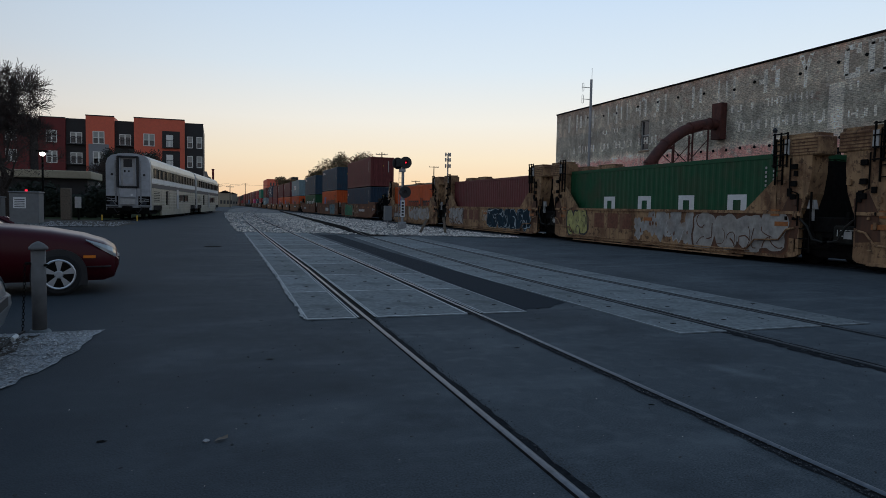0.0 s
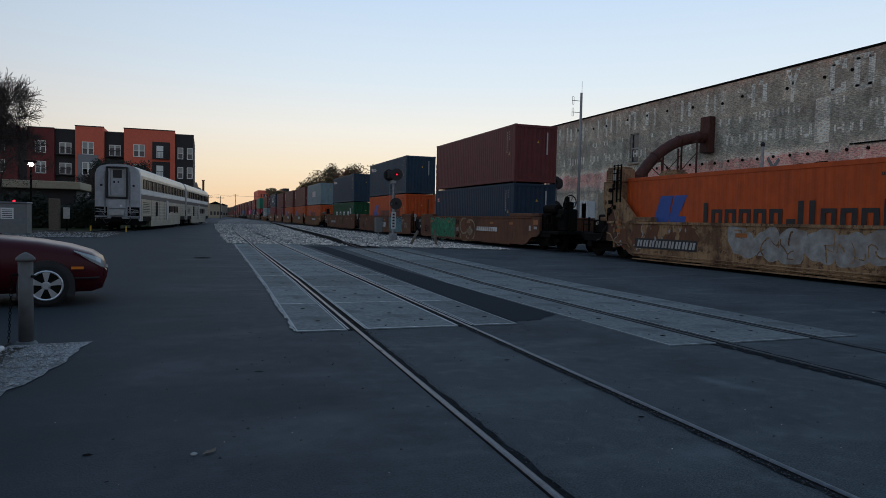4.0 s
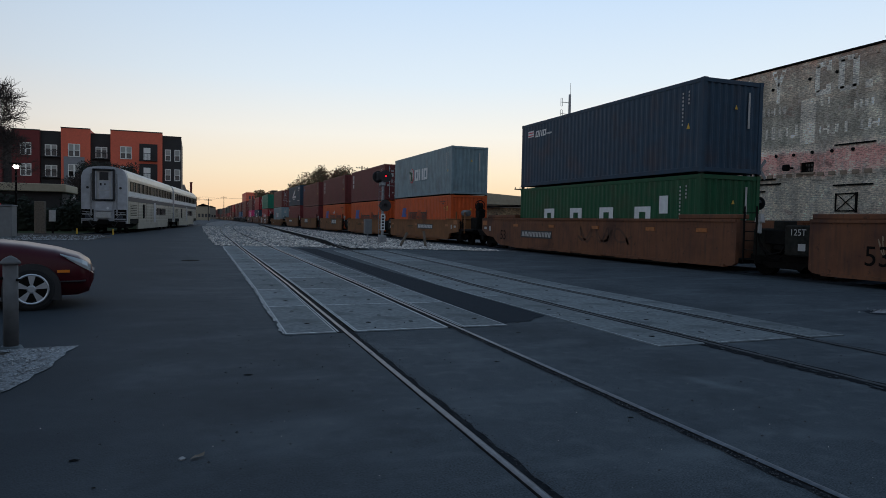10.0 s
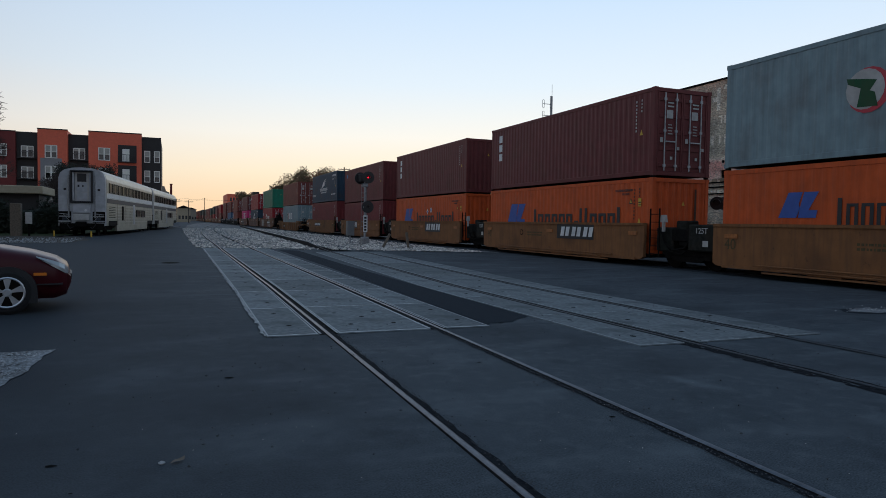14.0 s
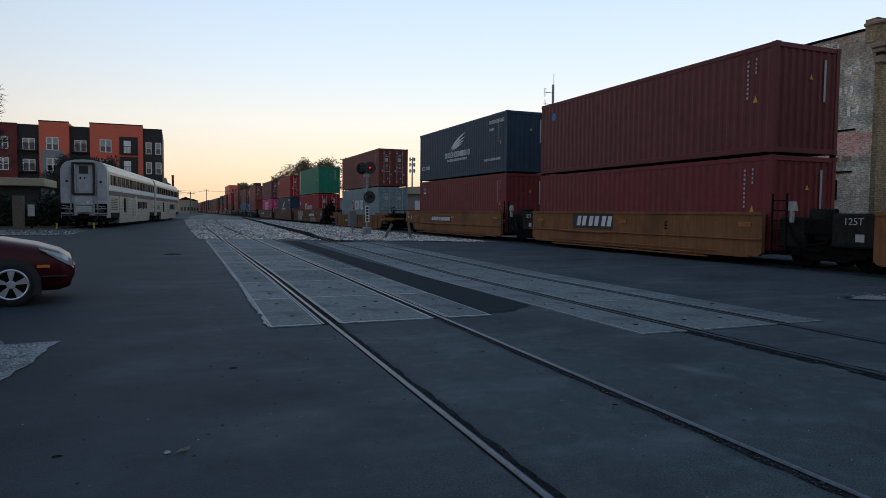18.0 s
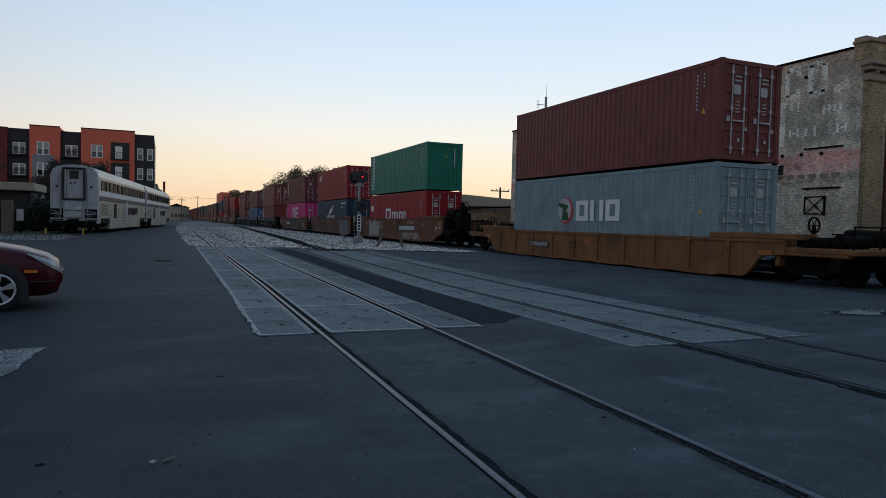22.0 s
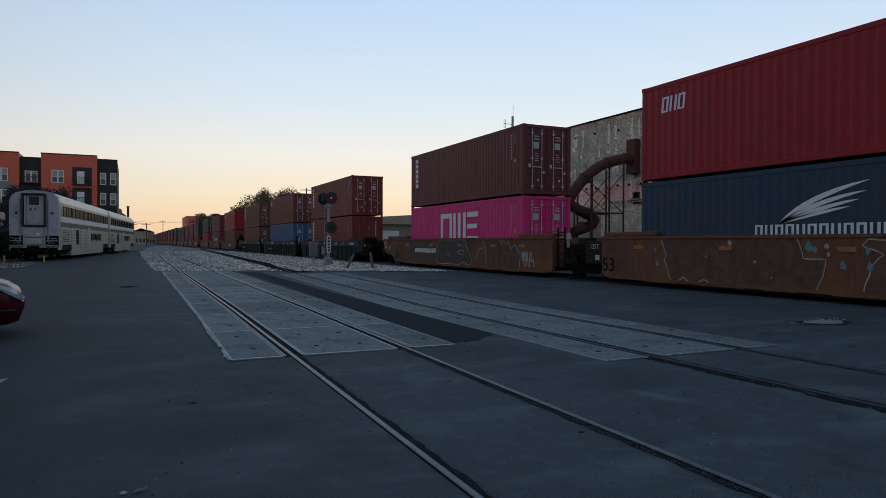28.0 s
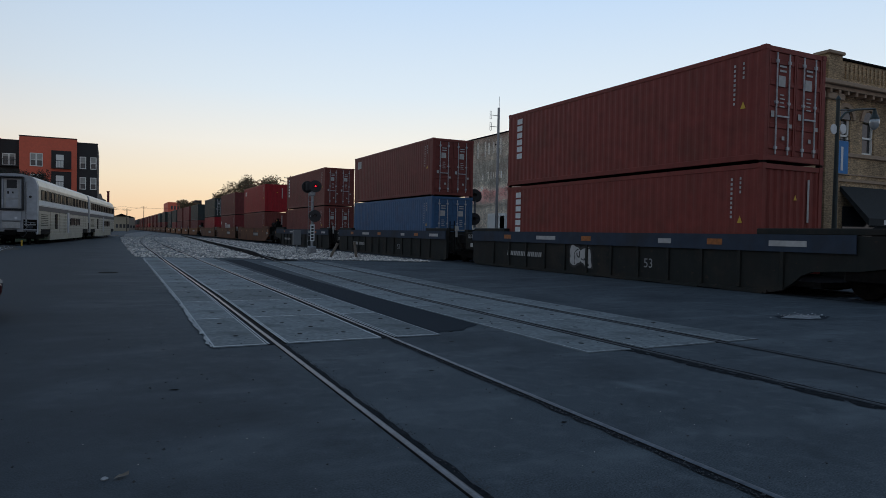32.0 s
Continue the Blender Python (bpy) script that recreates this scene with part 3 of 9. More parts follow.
def part(name, build, mat, parent=None, label="", at=None, smooth=False):
    """One mesh object under a thing or a part; build is a Build or a ready mesh shared by others."""
    me = build.mesh(name, smooth) if isinstance(build, Build) else build
    mats = mat if isinstance(mat, (list, tuple)) else [mat]
    ob = new(name, me)
    for i, mm in enumerate(mats):
        if len(me.materials) <= i:
            me.materials.append(mm)
        if me.materials[i] is not mm:
            ob.material_slots[i].link = "OBJECT"
            ob.material_slots[i].material = mm
    if parent is not None:
        ob.parent = parent
    if at is not None:
        ob.matrix_basis = at
    if label:
        ob["label"] = label
    return ob


def thing(name, label, category, group="", at=None):
    ob = tagged(new(name), label, category, group)
    ob.empty_display_size = 0.2
    if at is not None:
        ob.matrix_basis = at
    return ob


def structure(name, build, mat, label="", smooth=False):
    return tagged(part(name, build, mat, None, "", None, smooth), label, "", "", "structure")


def text_mesh(words, size, depth=0.004):
    cu = bpy.data.curves.new("letters", "FONT")
    cu.body, cu.size, cu.extrude = words, size, depth / 2
    cu.align_x, cu.align_y = "CENTER", "CENTER"
    ob = new("letters", cu)
    bpy.context.view_layer.update()
    me = bpy.data.meshes.new_from_object(ob.evaluated_get(bpy.context.evaluated_depsgraph_get()))
    bpy.data.objects.remove(ob)
    return me


# ---- ground ----
g = Build()
xs = [-900, -300, -120, -60, -30, -12, -4, 0, 4, 9, 14, 20, 30, 60, 150, 400, 900]
ys = [-200, -60, -20, -5, 0, 4, 8, 14, 20, 30, 45, 70, 110, 180, 300, 600, 1500]
for i in range(len(xs) - 1):
    for j in range(len(ys) - 1):
        g.quad((xs[i], ys[j], 0), (xs[i + 1], ys[j], 0), (xs[i + 1], ys[j + 1], 0), (xs[i], ys[j + 1], 0))
structure("ground", g, ASPHALT, "dark grey worn asphalt of the wide level crossing")


GAUGE = 0.725


def near_center(y):
    return 2.325 + 0.019 * min(y, 14) + 0.010 * max(0, y - 14) + 0.00042 * max(0, y - 45) ** 2


def near_right(y):
    return near_center(y) + GAUGE


def second_center(y):
    return 6.40 + 0.052 * max(0, y - 13)


MAIN_X = 16.12


def sheet(name, outline, z, mat, label):
    b = Build()
    b.quad(*[(x, y, z) for x, y in outline])
    return structure(name, b, mat, label)


def wavy(points, amp, step, seed):
    r, out = random.Random(seed), []
    for (ax, ay), (bx, by) in zip(points, points[1:]):
        n = max(1, int(math.hypot(bx - ax, by - ay) / step))
        for i in range(n):
            out.append((ax + (bx - ax) * i / n + r.uniform(-amp, amp), ay + (by - ay) * i / n + r.uniform(-amp, amp)))
    out.append(points[-1])
    return out


bed, rb = Build(), random.Random(17)


def bed_left(y):
    return 1.15 + 0.00022 * max(0, y - 55) ** 2


rows_y = [27.6 + 0.3 * i for i in range(26)] + [36 + 2 * i for i in range(30)] + [100, 120, 150, 200, 300, 600]
prev = None
for y in rows_y:
    lo = max(bed_left(y), 1.2 + (33.4 - y) / 0.42) + rb.uniform(-0.35, 0.35)
    cur = [(lo, y, 0.012), (max(lo, 14.2), y, 0.012), (34, y, 0.012)] if y > 33 else [(min(lo, 14.0), y, 0.012), (14.2, y, 0.012), (14.2, y, 0.012)]
    if prev:
        bed.quad(prev[0], prev[1], cur[1], cur[0])
        if y > 34:
            bed.quad(prev[1], prev[2], cur[2], cur[1])
    prev = cur
structure("ballast_bed", bed, BALLAST, "pale crushed stone round the tracks")
sheet("gravel_verge", wavy([(-5.2, 39.5), (-4.6, 46.5), (-6.0, 52), (-9.5, 56), (-30, 58), (-30, 40), (-12, 39), (-5.2, 39.5)], 0.3, 1.0, 5), 0.012, DIRT, "grey gravel verge beside the road")
sheet("grass_strip", [(-7.5, 53), (-2.2, 108), (-60, 112), (-60, 53)], 0.02, GRASS, "dark grass behind the verge")
sheet("gravel_island", wavy([(-1.12, 7.75), (-1.20, 6.6), (-1.42, 5.6), (-1.62, 4.6), (-1.9, 4.2), (-3.6, 4.2), (-3.6, 7.6), (-1.12, 7.75)], 0.03, 0.15, 6), 0.008, ISLAND, "pale gravel island at the car park edge")
sheet("dirt_patch", wavy([(-1.65, 7.5), (-1.75, 6.6), (-2.1, 5.6), (-2.6, 4.8), (-3.5, 4.8), (-3.5, 7.4), (-1.65, 7.5)], 0.04, 0.2, 8), 0.013, DIRT, "dark dirt in the gravel island")
sheet("asphalt_patch", wavy([(3.95, 8.0), (4.5, 8.25), (4.9, 8.6)], 0.06, 0.15, 9) + [(4.92, 14), (5.0, 20), (5.3, 30.4), (4.5, 31.0), (4.3, 20), (4.06, 12), (3.95, 8.0)], 0.005, FRESH, "darker strip of fresh asphalt between the tracks")
pts = [(10.9 + 0.52 * math.cos(a) * random.Random(int(a * 50)).uniform(0.6, 1.1), 7.58 + 0.30 * math.sin(a) * random.Random(int(a * 90)).uniform(0.6, 1.1)) for a in [2 * math.pi * i / 16 for i in range(16)]]
sheet("road_hole", pts, 0.006, ISLAND, "pale stony hole in the asphalt")
# the small shadow at the hole, put in as a dark sheet under it
sheet("hole_rim", [(10.85 + 0.58 * math.cos(a) * random.Random(int(a * 70)).uniform(0.7, 1.15), 7.52 + 0.34 * math.sin(a)) for a in [2 * math.pi * i / 20 for i in range(20)]], 0.0045, FRESH, "dark rim round the hole, its small shadow put into the colour")


def stones(name, label, count, where, size, seed, mat=STONE):
    r, b = random.Random(seed), Build()
    for _ in range(count):
        x, y = where(r)
        s = r.uniform(*size)
        k = len(b.v)
        for dx, dy, dz in ((1, 0, 0), (0, 1, 0), (-1, 0, 0), (0, -1, 0), (0.2, 0.1, 0.8), (0, 0, -0.5)):
            b.v.append((x + s * (dx + r.uniform(-0.35, 0.35)), y + s * (dy + r.uniform(-0.35, 0.35)), 0.012 + 0.35 * s + s * 0.75 * (dz + r.uniform(-0.25, 0.25))))
        for q in ((0, 1, 4), (1, 2, 4), (2, 3, 4), (3, 0, 4), (1, 0, 5), (2, 1, 5), (3, 2, 5), (0, 3, 5)):
            b.f.append(tuple(k + i for i in q))
            b.m.append(0)
    return tagged(part(name, b, mat), label, "gravel", "", "stuff")


def on_ballast(r):
    while True:
        y = 28.2 + (r.random() ** 2.2) * 75
        x = r.uniform(0.9, 13.5)
        if y > 33.3 - 0.42 * (x - 1.2) + r.uniform(-0.35, 0.35) and x > 1.0 + 0.0002 * max(0, y - 60) ** 2:
            if abs(x - near_center(y)) < 1.7 and r.random() < 0.5:
                continue
            if min(abs(x - near_center(y) - GAUGE), abs(x - near_center(y) + GAUGE), abs(x - second_center(y) - GAUGE)) > 0.12 and abs(x - second_center(y) + GAUGE - 0.09) > 0.28 + r.uniform(0, 0.12):
                return x, y


stones("ballast_stones", "loose pale ballast stones of uneven size", 9000, on_ballast, (0.03, 0.085), 11)
stones("verge_stones", "loose grey verge stones", 900, lambda r: (r.uniform(-13, -5.1), 39.6 + 9 * r.random() ** 2), (0.02, 0.06), 12, ISLAND_STONE)


def on_island(r):
    while True:
        x, y = r.uniform(-3.4, -1.15), r.uniform(4.3, 7.65)
        if x < -1.22 - 0.0 * y - 0.16 * max(0, 6.8 - y):
            return x, y


stones("island_stones", "small pale stones on the gravel island", 2600, on_island, (0.006, 0.02), 13, ISLAND_STONE)
stones("hole_stones", "loose stones in the road hole", 60, lambda r: (r.gauss(10.9, 0.3), r.gauss(7.58, 0.16)), (0.008, 0.024), 28, ISLAND_STONE)
stones("road_specks", "tiny pale aggregate specks worn bare in the asphalt", 60, lambda r: (r.uniform(-1.2, 4.5), 2.2 + 2.6 * r.random() ** 1.3), (0.0015, 0.0045), 38, STONE)
stones("road_grit", "scattered grit on the asphalt", 420, lambda r: (r.uniform(-1.0, 8), r.uniform(2.2, 9)), (0.004, 0.014), 14, PALE)
tr, tb = random.Random(44), Build()
for k in range(22):
    x, y, r0 = tr.uniform(-0.8, 10.5), tr.uniform(3.6, 10.5), tr.uniform(0.008, 0.035)
    tb.quad(*[(x + r0 * tr.uniform(0.7, 1.8) * math.cos(a), y + r0 * tr.uniform(0.5, 1.0) * math.sin(a), 0.0045) for a in [2 * math.pi * i / 9 for i in range(9)]])
tagged(part("tar_spots", tb, GROOVE), "small dark tar spots and pits in the asphalt", "asphalt", "", "stuff")
tb = Build()
for k in range(34):
    y = 3.2 + 0.085 * k
    x, r0 = second_center(y) - GAUGE - 0.11 + tr.uniform(-0.05, 0.03), tr.uniform(0.03, 0.075)
    tb.quad(*[(x + r0 * tr.uniform(0.6, 1.2) * math.cos(a), y + 1.6 * r0 * tr.uniform(0.6, 1.3) * math.sin(a), 0.0036 + 0.0002 * (k % 5)) for a in [2 * math.pi * i / 11 for i in range(11)]])
tagged(part("crumbled_asphalt", tb, FLANGEWAY), "dark crumbled asphalt beside the rail", "asphalt", "", "stuff")
cb = Build()
for x, y, n, turn in ((11.3, 7.2, 12, -1.0), (-3.0, 40.6, 38, -0.72)):
    a, pts = turn, [(x, y, 0.0042)]
    for k in range(n):
        a += tr.uniform(-0.5, 0.5) - 0.12 * (a - turn)
        x, y = x + 0.11 * math.cos(a), y + 0.11 * math.sin(a)
        pts.append((x, y, 0.0042))
    for (ax, ay, az), (bx, by, bz) in zip(pts, pts[1:]):
        w = tr.uniform(0.006, 0.022)
        cb.quad((ax, ay - w, az), (bx, by - w, bz), (bx, by + w, bz), (ax, ay + w, az))
tagged(part("asphalt_cracks", cb, GROOVE), "thin dark cracks in the asphalt", "asphalt", "", "stuff")
sheet("iron_cover", [(-0.06 + 0.27 * math.cos(2 * math.pi * k / 18), 22.05 + 0.36 * math.sin(2 * math.pi * k / 18)) for k in range(18)], 0.006, GROOVE, "dark iron cover in the asphalt")
leaf = thing("dry_leaf", "curled dry brown leaf lying on asphalt", "leaf", "", pose(0.03, 3.95, 0.006, 0, 0, 30))
part("blade", Build().quad((-0.045, 0, 0.003), (-0.02, -0.022, 0.014), (0.012, -0.010, 0.006), (0.035, -0.014, 0.008), (0.05, 0.006, 0.022), (0.01, 0.012, 0.012), (0.005, 0.028, 0.008), (-0.02, 0.012, 0.010)), WOOD, leaf)
stone = thing("pebble", "small pale pebble on asphalt", "stone", "", pose(-0.05, 3.96, 0.0))
part("pebble_body", Build().tube([(0, 0, 0.0), (0, 0, 0.008), (0, 0, 0.016)], [0.016, 0.021, 0.008], 7), ISLAND_STONE, stone)


# ---- rails and crossing panels ----
def rail(name, centre, y0, y1, step, label, proud=0.02, rise=0.05, top=None):
    b, prev = Build(), None
    n = int((y1 - y0) / step)
    for i in range(n + 1):
        y = y0 + (y1 - y0) * i / n
        c = centre(y)
        f = min(1, max(0, (y - 29.5) / 7))
        h = proud + rise * f
        prof = [(c - 0.036 - 0.02 * f, -0.02), (c - 0.034, h - 0.024), (c - 0.024, h - 0.008), (c - 0.009, h), (c + 0.009, h), (c + 0.024, h - 0.008), (c + 0.034, h - 0.024), (c + 0.036 + 0.02 * f, -0.02)]
        cur = [(px, y, pz) for px, pz in prof]
        b.v += cur
        k = len(b.v) - 8
        if prev is not None:
            for j in range(7):
                b.f.append((prev + j, k + j, k + j + 1, prev + j + 1))
                b.m.append(0 if 1 < j < 5 else 1)
        prev = k
    return structure(name, b, [top or RAIL_TOP, RAIL_SIDE], label, True)


rail("near_rail_1", lambda y: near_center(y) - GAUGE, -30, 150, 1.0, "worn bright steel rail set in asphalt")
rail("near_rail_2", near_right, -30, 150, 1.0, "worn steel rail set in asphalt", 0.02, 0.05, RAIL_WORN)
rail("second_rail_1", lambda y: second_center(y) - GAUGE, -30, 130, 1.0, "dull steel rail set in asphalt", 0.012, 0.20, RAIL_DULL)
rail("second_rail_2", lambda y: second_center(y) + GAUGE, -30, 120, 1.0, "dull steel rail set in asphalt", 0.012, 0.03, RAIL_DULL)
rail("main_rail_1", lambda y: MAIN_X - 0.75, -40, 600, 20, "polished main line rail under the train", 0.03, 0.0)
rail("main_rail_2", lambda y: MAIN_X + 0.75, -40, 600, 20, "polished main line rail under the train", 0.03, 0.0)


# dark bed along the raised rail; the rail's own shade is put into it
tie, tbr, prev = Build(), random.Random(23), None
for k in range(90):
    y = 29.6 + 0.85 * k
    c = second_center(y) - GAUGE
    cur = (c - 0.16 + tbr.uniform(-0.07, 0.07), c + 0.36 + 0.7 * max(0.0, 1 - (y - 29.6) / 7) + tbr.uniform(-0.12, 0.12), y)
    if prev:
        tie.quad((prev[0], prev[2], 0.016), (prev[1], prev[2], 0.016), (cur[1], cur[2], 0.016), (cur[0], cur[2], 0.016))
    prev = cur
structure("tie_bed", tie, GROOVE, "dark bed beside the second track's rail, with the rail's shade put in")
# the shade under and beside the train, put into a dark sheet
sheet("main_track_bed", [(14.75, -60), (17.8, -60), (17.8, 700), (13.3, 700), (13.3, 60), (13.5, 36), (14.3, 28), (14.75, 22)], 0.0135, TRACK_SHADE, "main line track bed, darkened for the shade of the train")


def groove(name, centre, off, y0, y1, w, rough, inner=0):
    """Dark gap on both sides of a rail; rough frays its edges."""
    b, r, prev = Build(), random.Random(int(off * 100) + int(w * 1000)), None
    y = y0
    while y < y1:
        f = rough if y < 7.9 else 0.0
        c = centre(y) + off
        if f and inner:
            a, e = inner * 0.02, inner * (0.085 + r.uniform(-0.018, 0.016))
            cur = [(c + min(a, e), y, 0.0045), (c + max(a, e), y, 0.0045)]
        else:
            cur = [(c - w * (1 - 0.45 * f) - f * r.uniform(-0.015, 0.02), y, 0.0045), (c + w * (1 - 0.35 * f) + f * r.uniform(-0.02, 0.035), y, 0.0045)]
        if prev:
            b.quad(prev[0], prev[1], cur[1], cur[0])
        prev = cur
        y += 0.12 if f else 1.0
    structure(name, b, FLANGEWAY, "dark flangeway beside the rail")


groove("flangeway", near_center, -GAUGE, -30, 33, 0.070, 1.0, 1)
groove("flangeway", near_right, 0.0, -30, 33, 0.070, 1.0, -1)
for off in (-GAUGE, GAUGE):
    groove("flangeway", second_center, off, -30, 30, 0.10, 0.8)


def crumbs(r):
    y = r.uniform(1.6, 8.0)
    base, side = r.choice(((near_center(y) - GAUGE, 1), (near_right(y), -1), (near_right(y), -1), (second_center(y) - GAUGE, 1), (second_center(y) + GAUGE, -1)))
    return base + side * r.gauss(0.085, 0.022), y


stones("asphalt_crumbs", "broken asphalt crumbs along the rails", 2600, crumbs, (0.002, 0.008), 18, PALE)


def panel_mesh(w, l, holes, lined):
    b = Build()
    gap = 0.006
    b.box(-w / 2, w / 2, -l / 2 + gap, l / 2 - gap, -0.02, 0.013, 0, 0.008)
    for hx, hy in holes:
        k = [(hx + 0.036 * math.cos(a), hy + 0.045 * math.sin(a), 0.0165) for a in [2 * math.pi * i / 8 for i in range(8)]]
        b.quad(*k, mi=1)
    x1, y1 = w / 2 - 0.009, l / 2 - 0.015
    for x0, xx, y0, yy in ((-x1 + 0.02, x1 - 0.02, -y1, -y1 + 0.055), (-x1, -x1 + 0.02, -y1, y1), (x1 - 0.02, x1, -y1, y1)) if lined else ((-x1, x1, -y1, -y1 + 0.018), (-x1, -x1 + 0.018, -y1 + 0.018, y1)):
        b.quad((x0, y0, 0.0155), (xx, y0, 0.0155), (xx, yy, 0.0155), (x0, yy, 0.0155), mi=2)
    return b.mesh("crossing_panel")


def panels(centre, y0, rows, spans, name, lined):
    bed = Build()
    for i in range(rows):
        ya, yb = y0 + 2.5 * i, y0 + 2.5 * (i + 1)
        bed.quad((centre(ya) - 1.45, ya, 0.003), (centre(ya) + 1.43, ya, 0.003), (centre(yb) + 1.43, yb, 0.003), (centre(yb) - 1.45, yb, 0.003))
    deck = structure("crossing_deck", bed, GROOVE, name)
    for lo, hi, holes in spans:
        me = panel_mesh(hi - lo, 2.5, holes, lined)
        for i in range(rows):
            y = y0 + 2.5 * (i + 0.5)
            slope = math.degrees(math.atan((centre(y + 1) - centre(y - 1)) / 2))
            part("crossing_panel", me, [CONCRETE, GROOVE, PANEL_EDGE], deck, "", pose(centre(y) + (lo + hi) / 2, y, 0.0, 0, 0, -slope))


panels(near_center, 7.85, 10, ((-1.455, -0.835, ((0.0, 0.7), (0.05, -0.5))), (-0.60, 0.60, ((-0.3, -0.6), (0.28, -0.62), (-0.3, 0.5), (0.3, 0.52), (0.0, 0.02))), (0.815, 1.44, ((0.1, 0.5), (0.1, -0.6)))), "concrete panel deck of the near track", True)
panels(second_center, 6.05, 9, ((-1.48, -0.82, ((0.0, 0.7), (0.0, -0.7))), (-0.62, 0.62, ((-0.3, -0.6), (0.28, -0.62), (-0.3, 0.5))), (0.84, 1.42, ((0.1, 0.5),))), "concrete panel deck of the second track", False)
b, fb = Build(), Build()
rr = random.Random(21)
y, prev = 7.9, None
while y < 32:
    c, w = near_center(y) - 1.465, rr.choice((0.004, 0.012, 0.02, 0.028, 0.036)) * (0.7 + 0.05 * min(y, 20))
    cur = ((c - w + rr.uniform(-0.01, 0.01), y, 0.0165), (c + 0.014 + rr.uniform(-0.012, 0.012), y, 0.0165))
    if prev and rr.random() > 0.16:
        b.quad(prev[0], prev[1], cur[1], cur[0])
    prev = cur
    y += rr.uniform(0.08, 0.26)
for side in (-0.815, -0.606, 0.606, 0.795):
    prev = None
    for k in range(49):
        y = 7.9 + 0.5 * k
        c = near_center(y) + side
        cur = ((c - 0.013, y, 0.012), (c + 0.011, y, 0.012))
        if prev:
            fb.quad(prev[0], prev[1], cur[1], cur[0])
        prev = cur
structure("panel_angles", fb, PANEL_EDGE, "pale steel angles along the rails")
structure("joint_sealant", b, SEALANT, "broken pale sealant along the panel edge")

# ---- old brick warehouse behind the train ----
WX, WY0, WY1, WH = 26.0, 18.35, 47.8, 8.87
hall = thing("brick_warehouse", "old two-storey brick warehouse with faded painted signs", "building", "", pose(0, 0, 0))


def wall_with_holes(b, u0, u1, z0, z1, holes, put, depth):
    """A wall in (u, z) with rectangular openings; put maps (u, z, d) to the world, d into the wall."""
    us = sorted({u0, u1, *[h[0] for h in holes], *[h[1] for h in holes]})
    zs = sorted({z0, z1, *[h[2] for h in holes], *[h[3] for h in holes]})
    for a, c in zip(us, us[1:]):
        for e, f in zip(zs, zs[1:]):
            if not any(h[0] <= a and c <= h[1] and h[2] <= e and f <= h[3] for h in holes):
                b.quad(put(a, e, 0), put(c, e, 0), put(c, f, 0), put(a, f, 0))
    for h in holes:
        for (a, e), (c, f) in (((h[0], h[2]), (h[1], h[2])), ((h[1], h[2]), (h[1], h[3])), ((h[1], h[3]), (h[0], h[3])), ((h[0], h[3]), (h[0], h[2]))):
            b.quad(put(a, e, 0), put(a, e, depth), put(c, f, depth), put(c, f, 0))


side_holes = [(35.75, 36.65, 5.25, 7.15), (21.98, 22.70, 3.89, 4.34), (25.46, 26.15, 3.88, 4.29), (29.02, 29.66, 3.91, 4.27)]
b = Build()
wall_with_holes(b, WY0, WY1, 0, WH, side_holes, lambda u, z, d: (WX + d, u, z), 0.25)
b.quad((WX, WY1, 0), (WX, WY1, WH), (WX + 40, WY1, WH), (WX + 40, WY1, 0))
b.quad((WX, WY0, WH), (WX + 0.4, WY0, WH), (WX + 0.4, WY1, WH), (WX, WY1, WH))
b.quad((WX + 0.4, WY0, WH), (WX + 0.4, WY1, WH), (WX + 0.4, WY1, WH - 0.6), (WX + 0.4, WY0, WH - 0.6))
part("side_wall", b, OLD_BRICK, hall)
part("roof", Build().box(WX + 0.4, WX + 40, WY0 + 0.4, WY1, WH - 0.7, WH - 0.6), DARK, hall)
part("coping", Build().box(WX - 0.06, WX + 0.46, WY0 + 0.5, WY1 + 0.05, WH + 0.003, WH + 0.10, 0, 0.02), DARK, hall, "dark parapet coping")
dent = Build().box(WX - 0.035, WX - 0.001, -0.06, 0.06, WH - 0.34, WH - 0.20).mesh("corbel_brick")
for k in range(62):
    part("corbel_brick", dent, OLD_BRICK, hall, "", pose(0, 19.2 + 0.46 * k, 0))
for i, (u0, u1, z0, z1) in enumerate(side_holes):
    w = part("window", Build().box(WX + 0.16, WX + 0.2, u0, u1, z0, z1), GLASS, hall, "old sash window" if i == 0 else "small barred window")
    fr = Build()
    for a, c, e, f in ((u0, u0 + 0.07, z0, z1), (u1 - 0.07, u1, z0, z1), (u0, u1, z1 - 0.07, z1), (u0, u1, z0, z0 + 0.07), (u0, u1, (z0 + z1) / 2 - 0.04, (z0 + z1) / 2 + 0.04)):
        fr.box(WX + 0.10, WX + 0.155, a, c, e, f)
    if i:
        for k in range(5):
            fr.cyl((WX + 0.06, u0 + (u1 - u0) * (k + 0.5) / 5, z0), (WX + 0.06, u0 + (u1 - u0) * (k + 0.5) / 5, z1), 0.018, 5)
    part("window_frame", fr, OFFWHITE if i == 0 else DARK, w)
    part("window_sill", Build().box(WX - 0.08, WX + 0.1, u0 - 0.08, u1 + 0.08, z0 - 0.1, z0 - 0.002, 0, 0.015), STONE_TRIM, w)
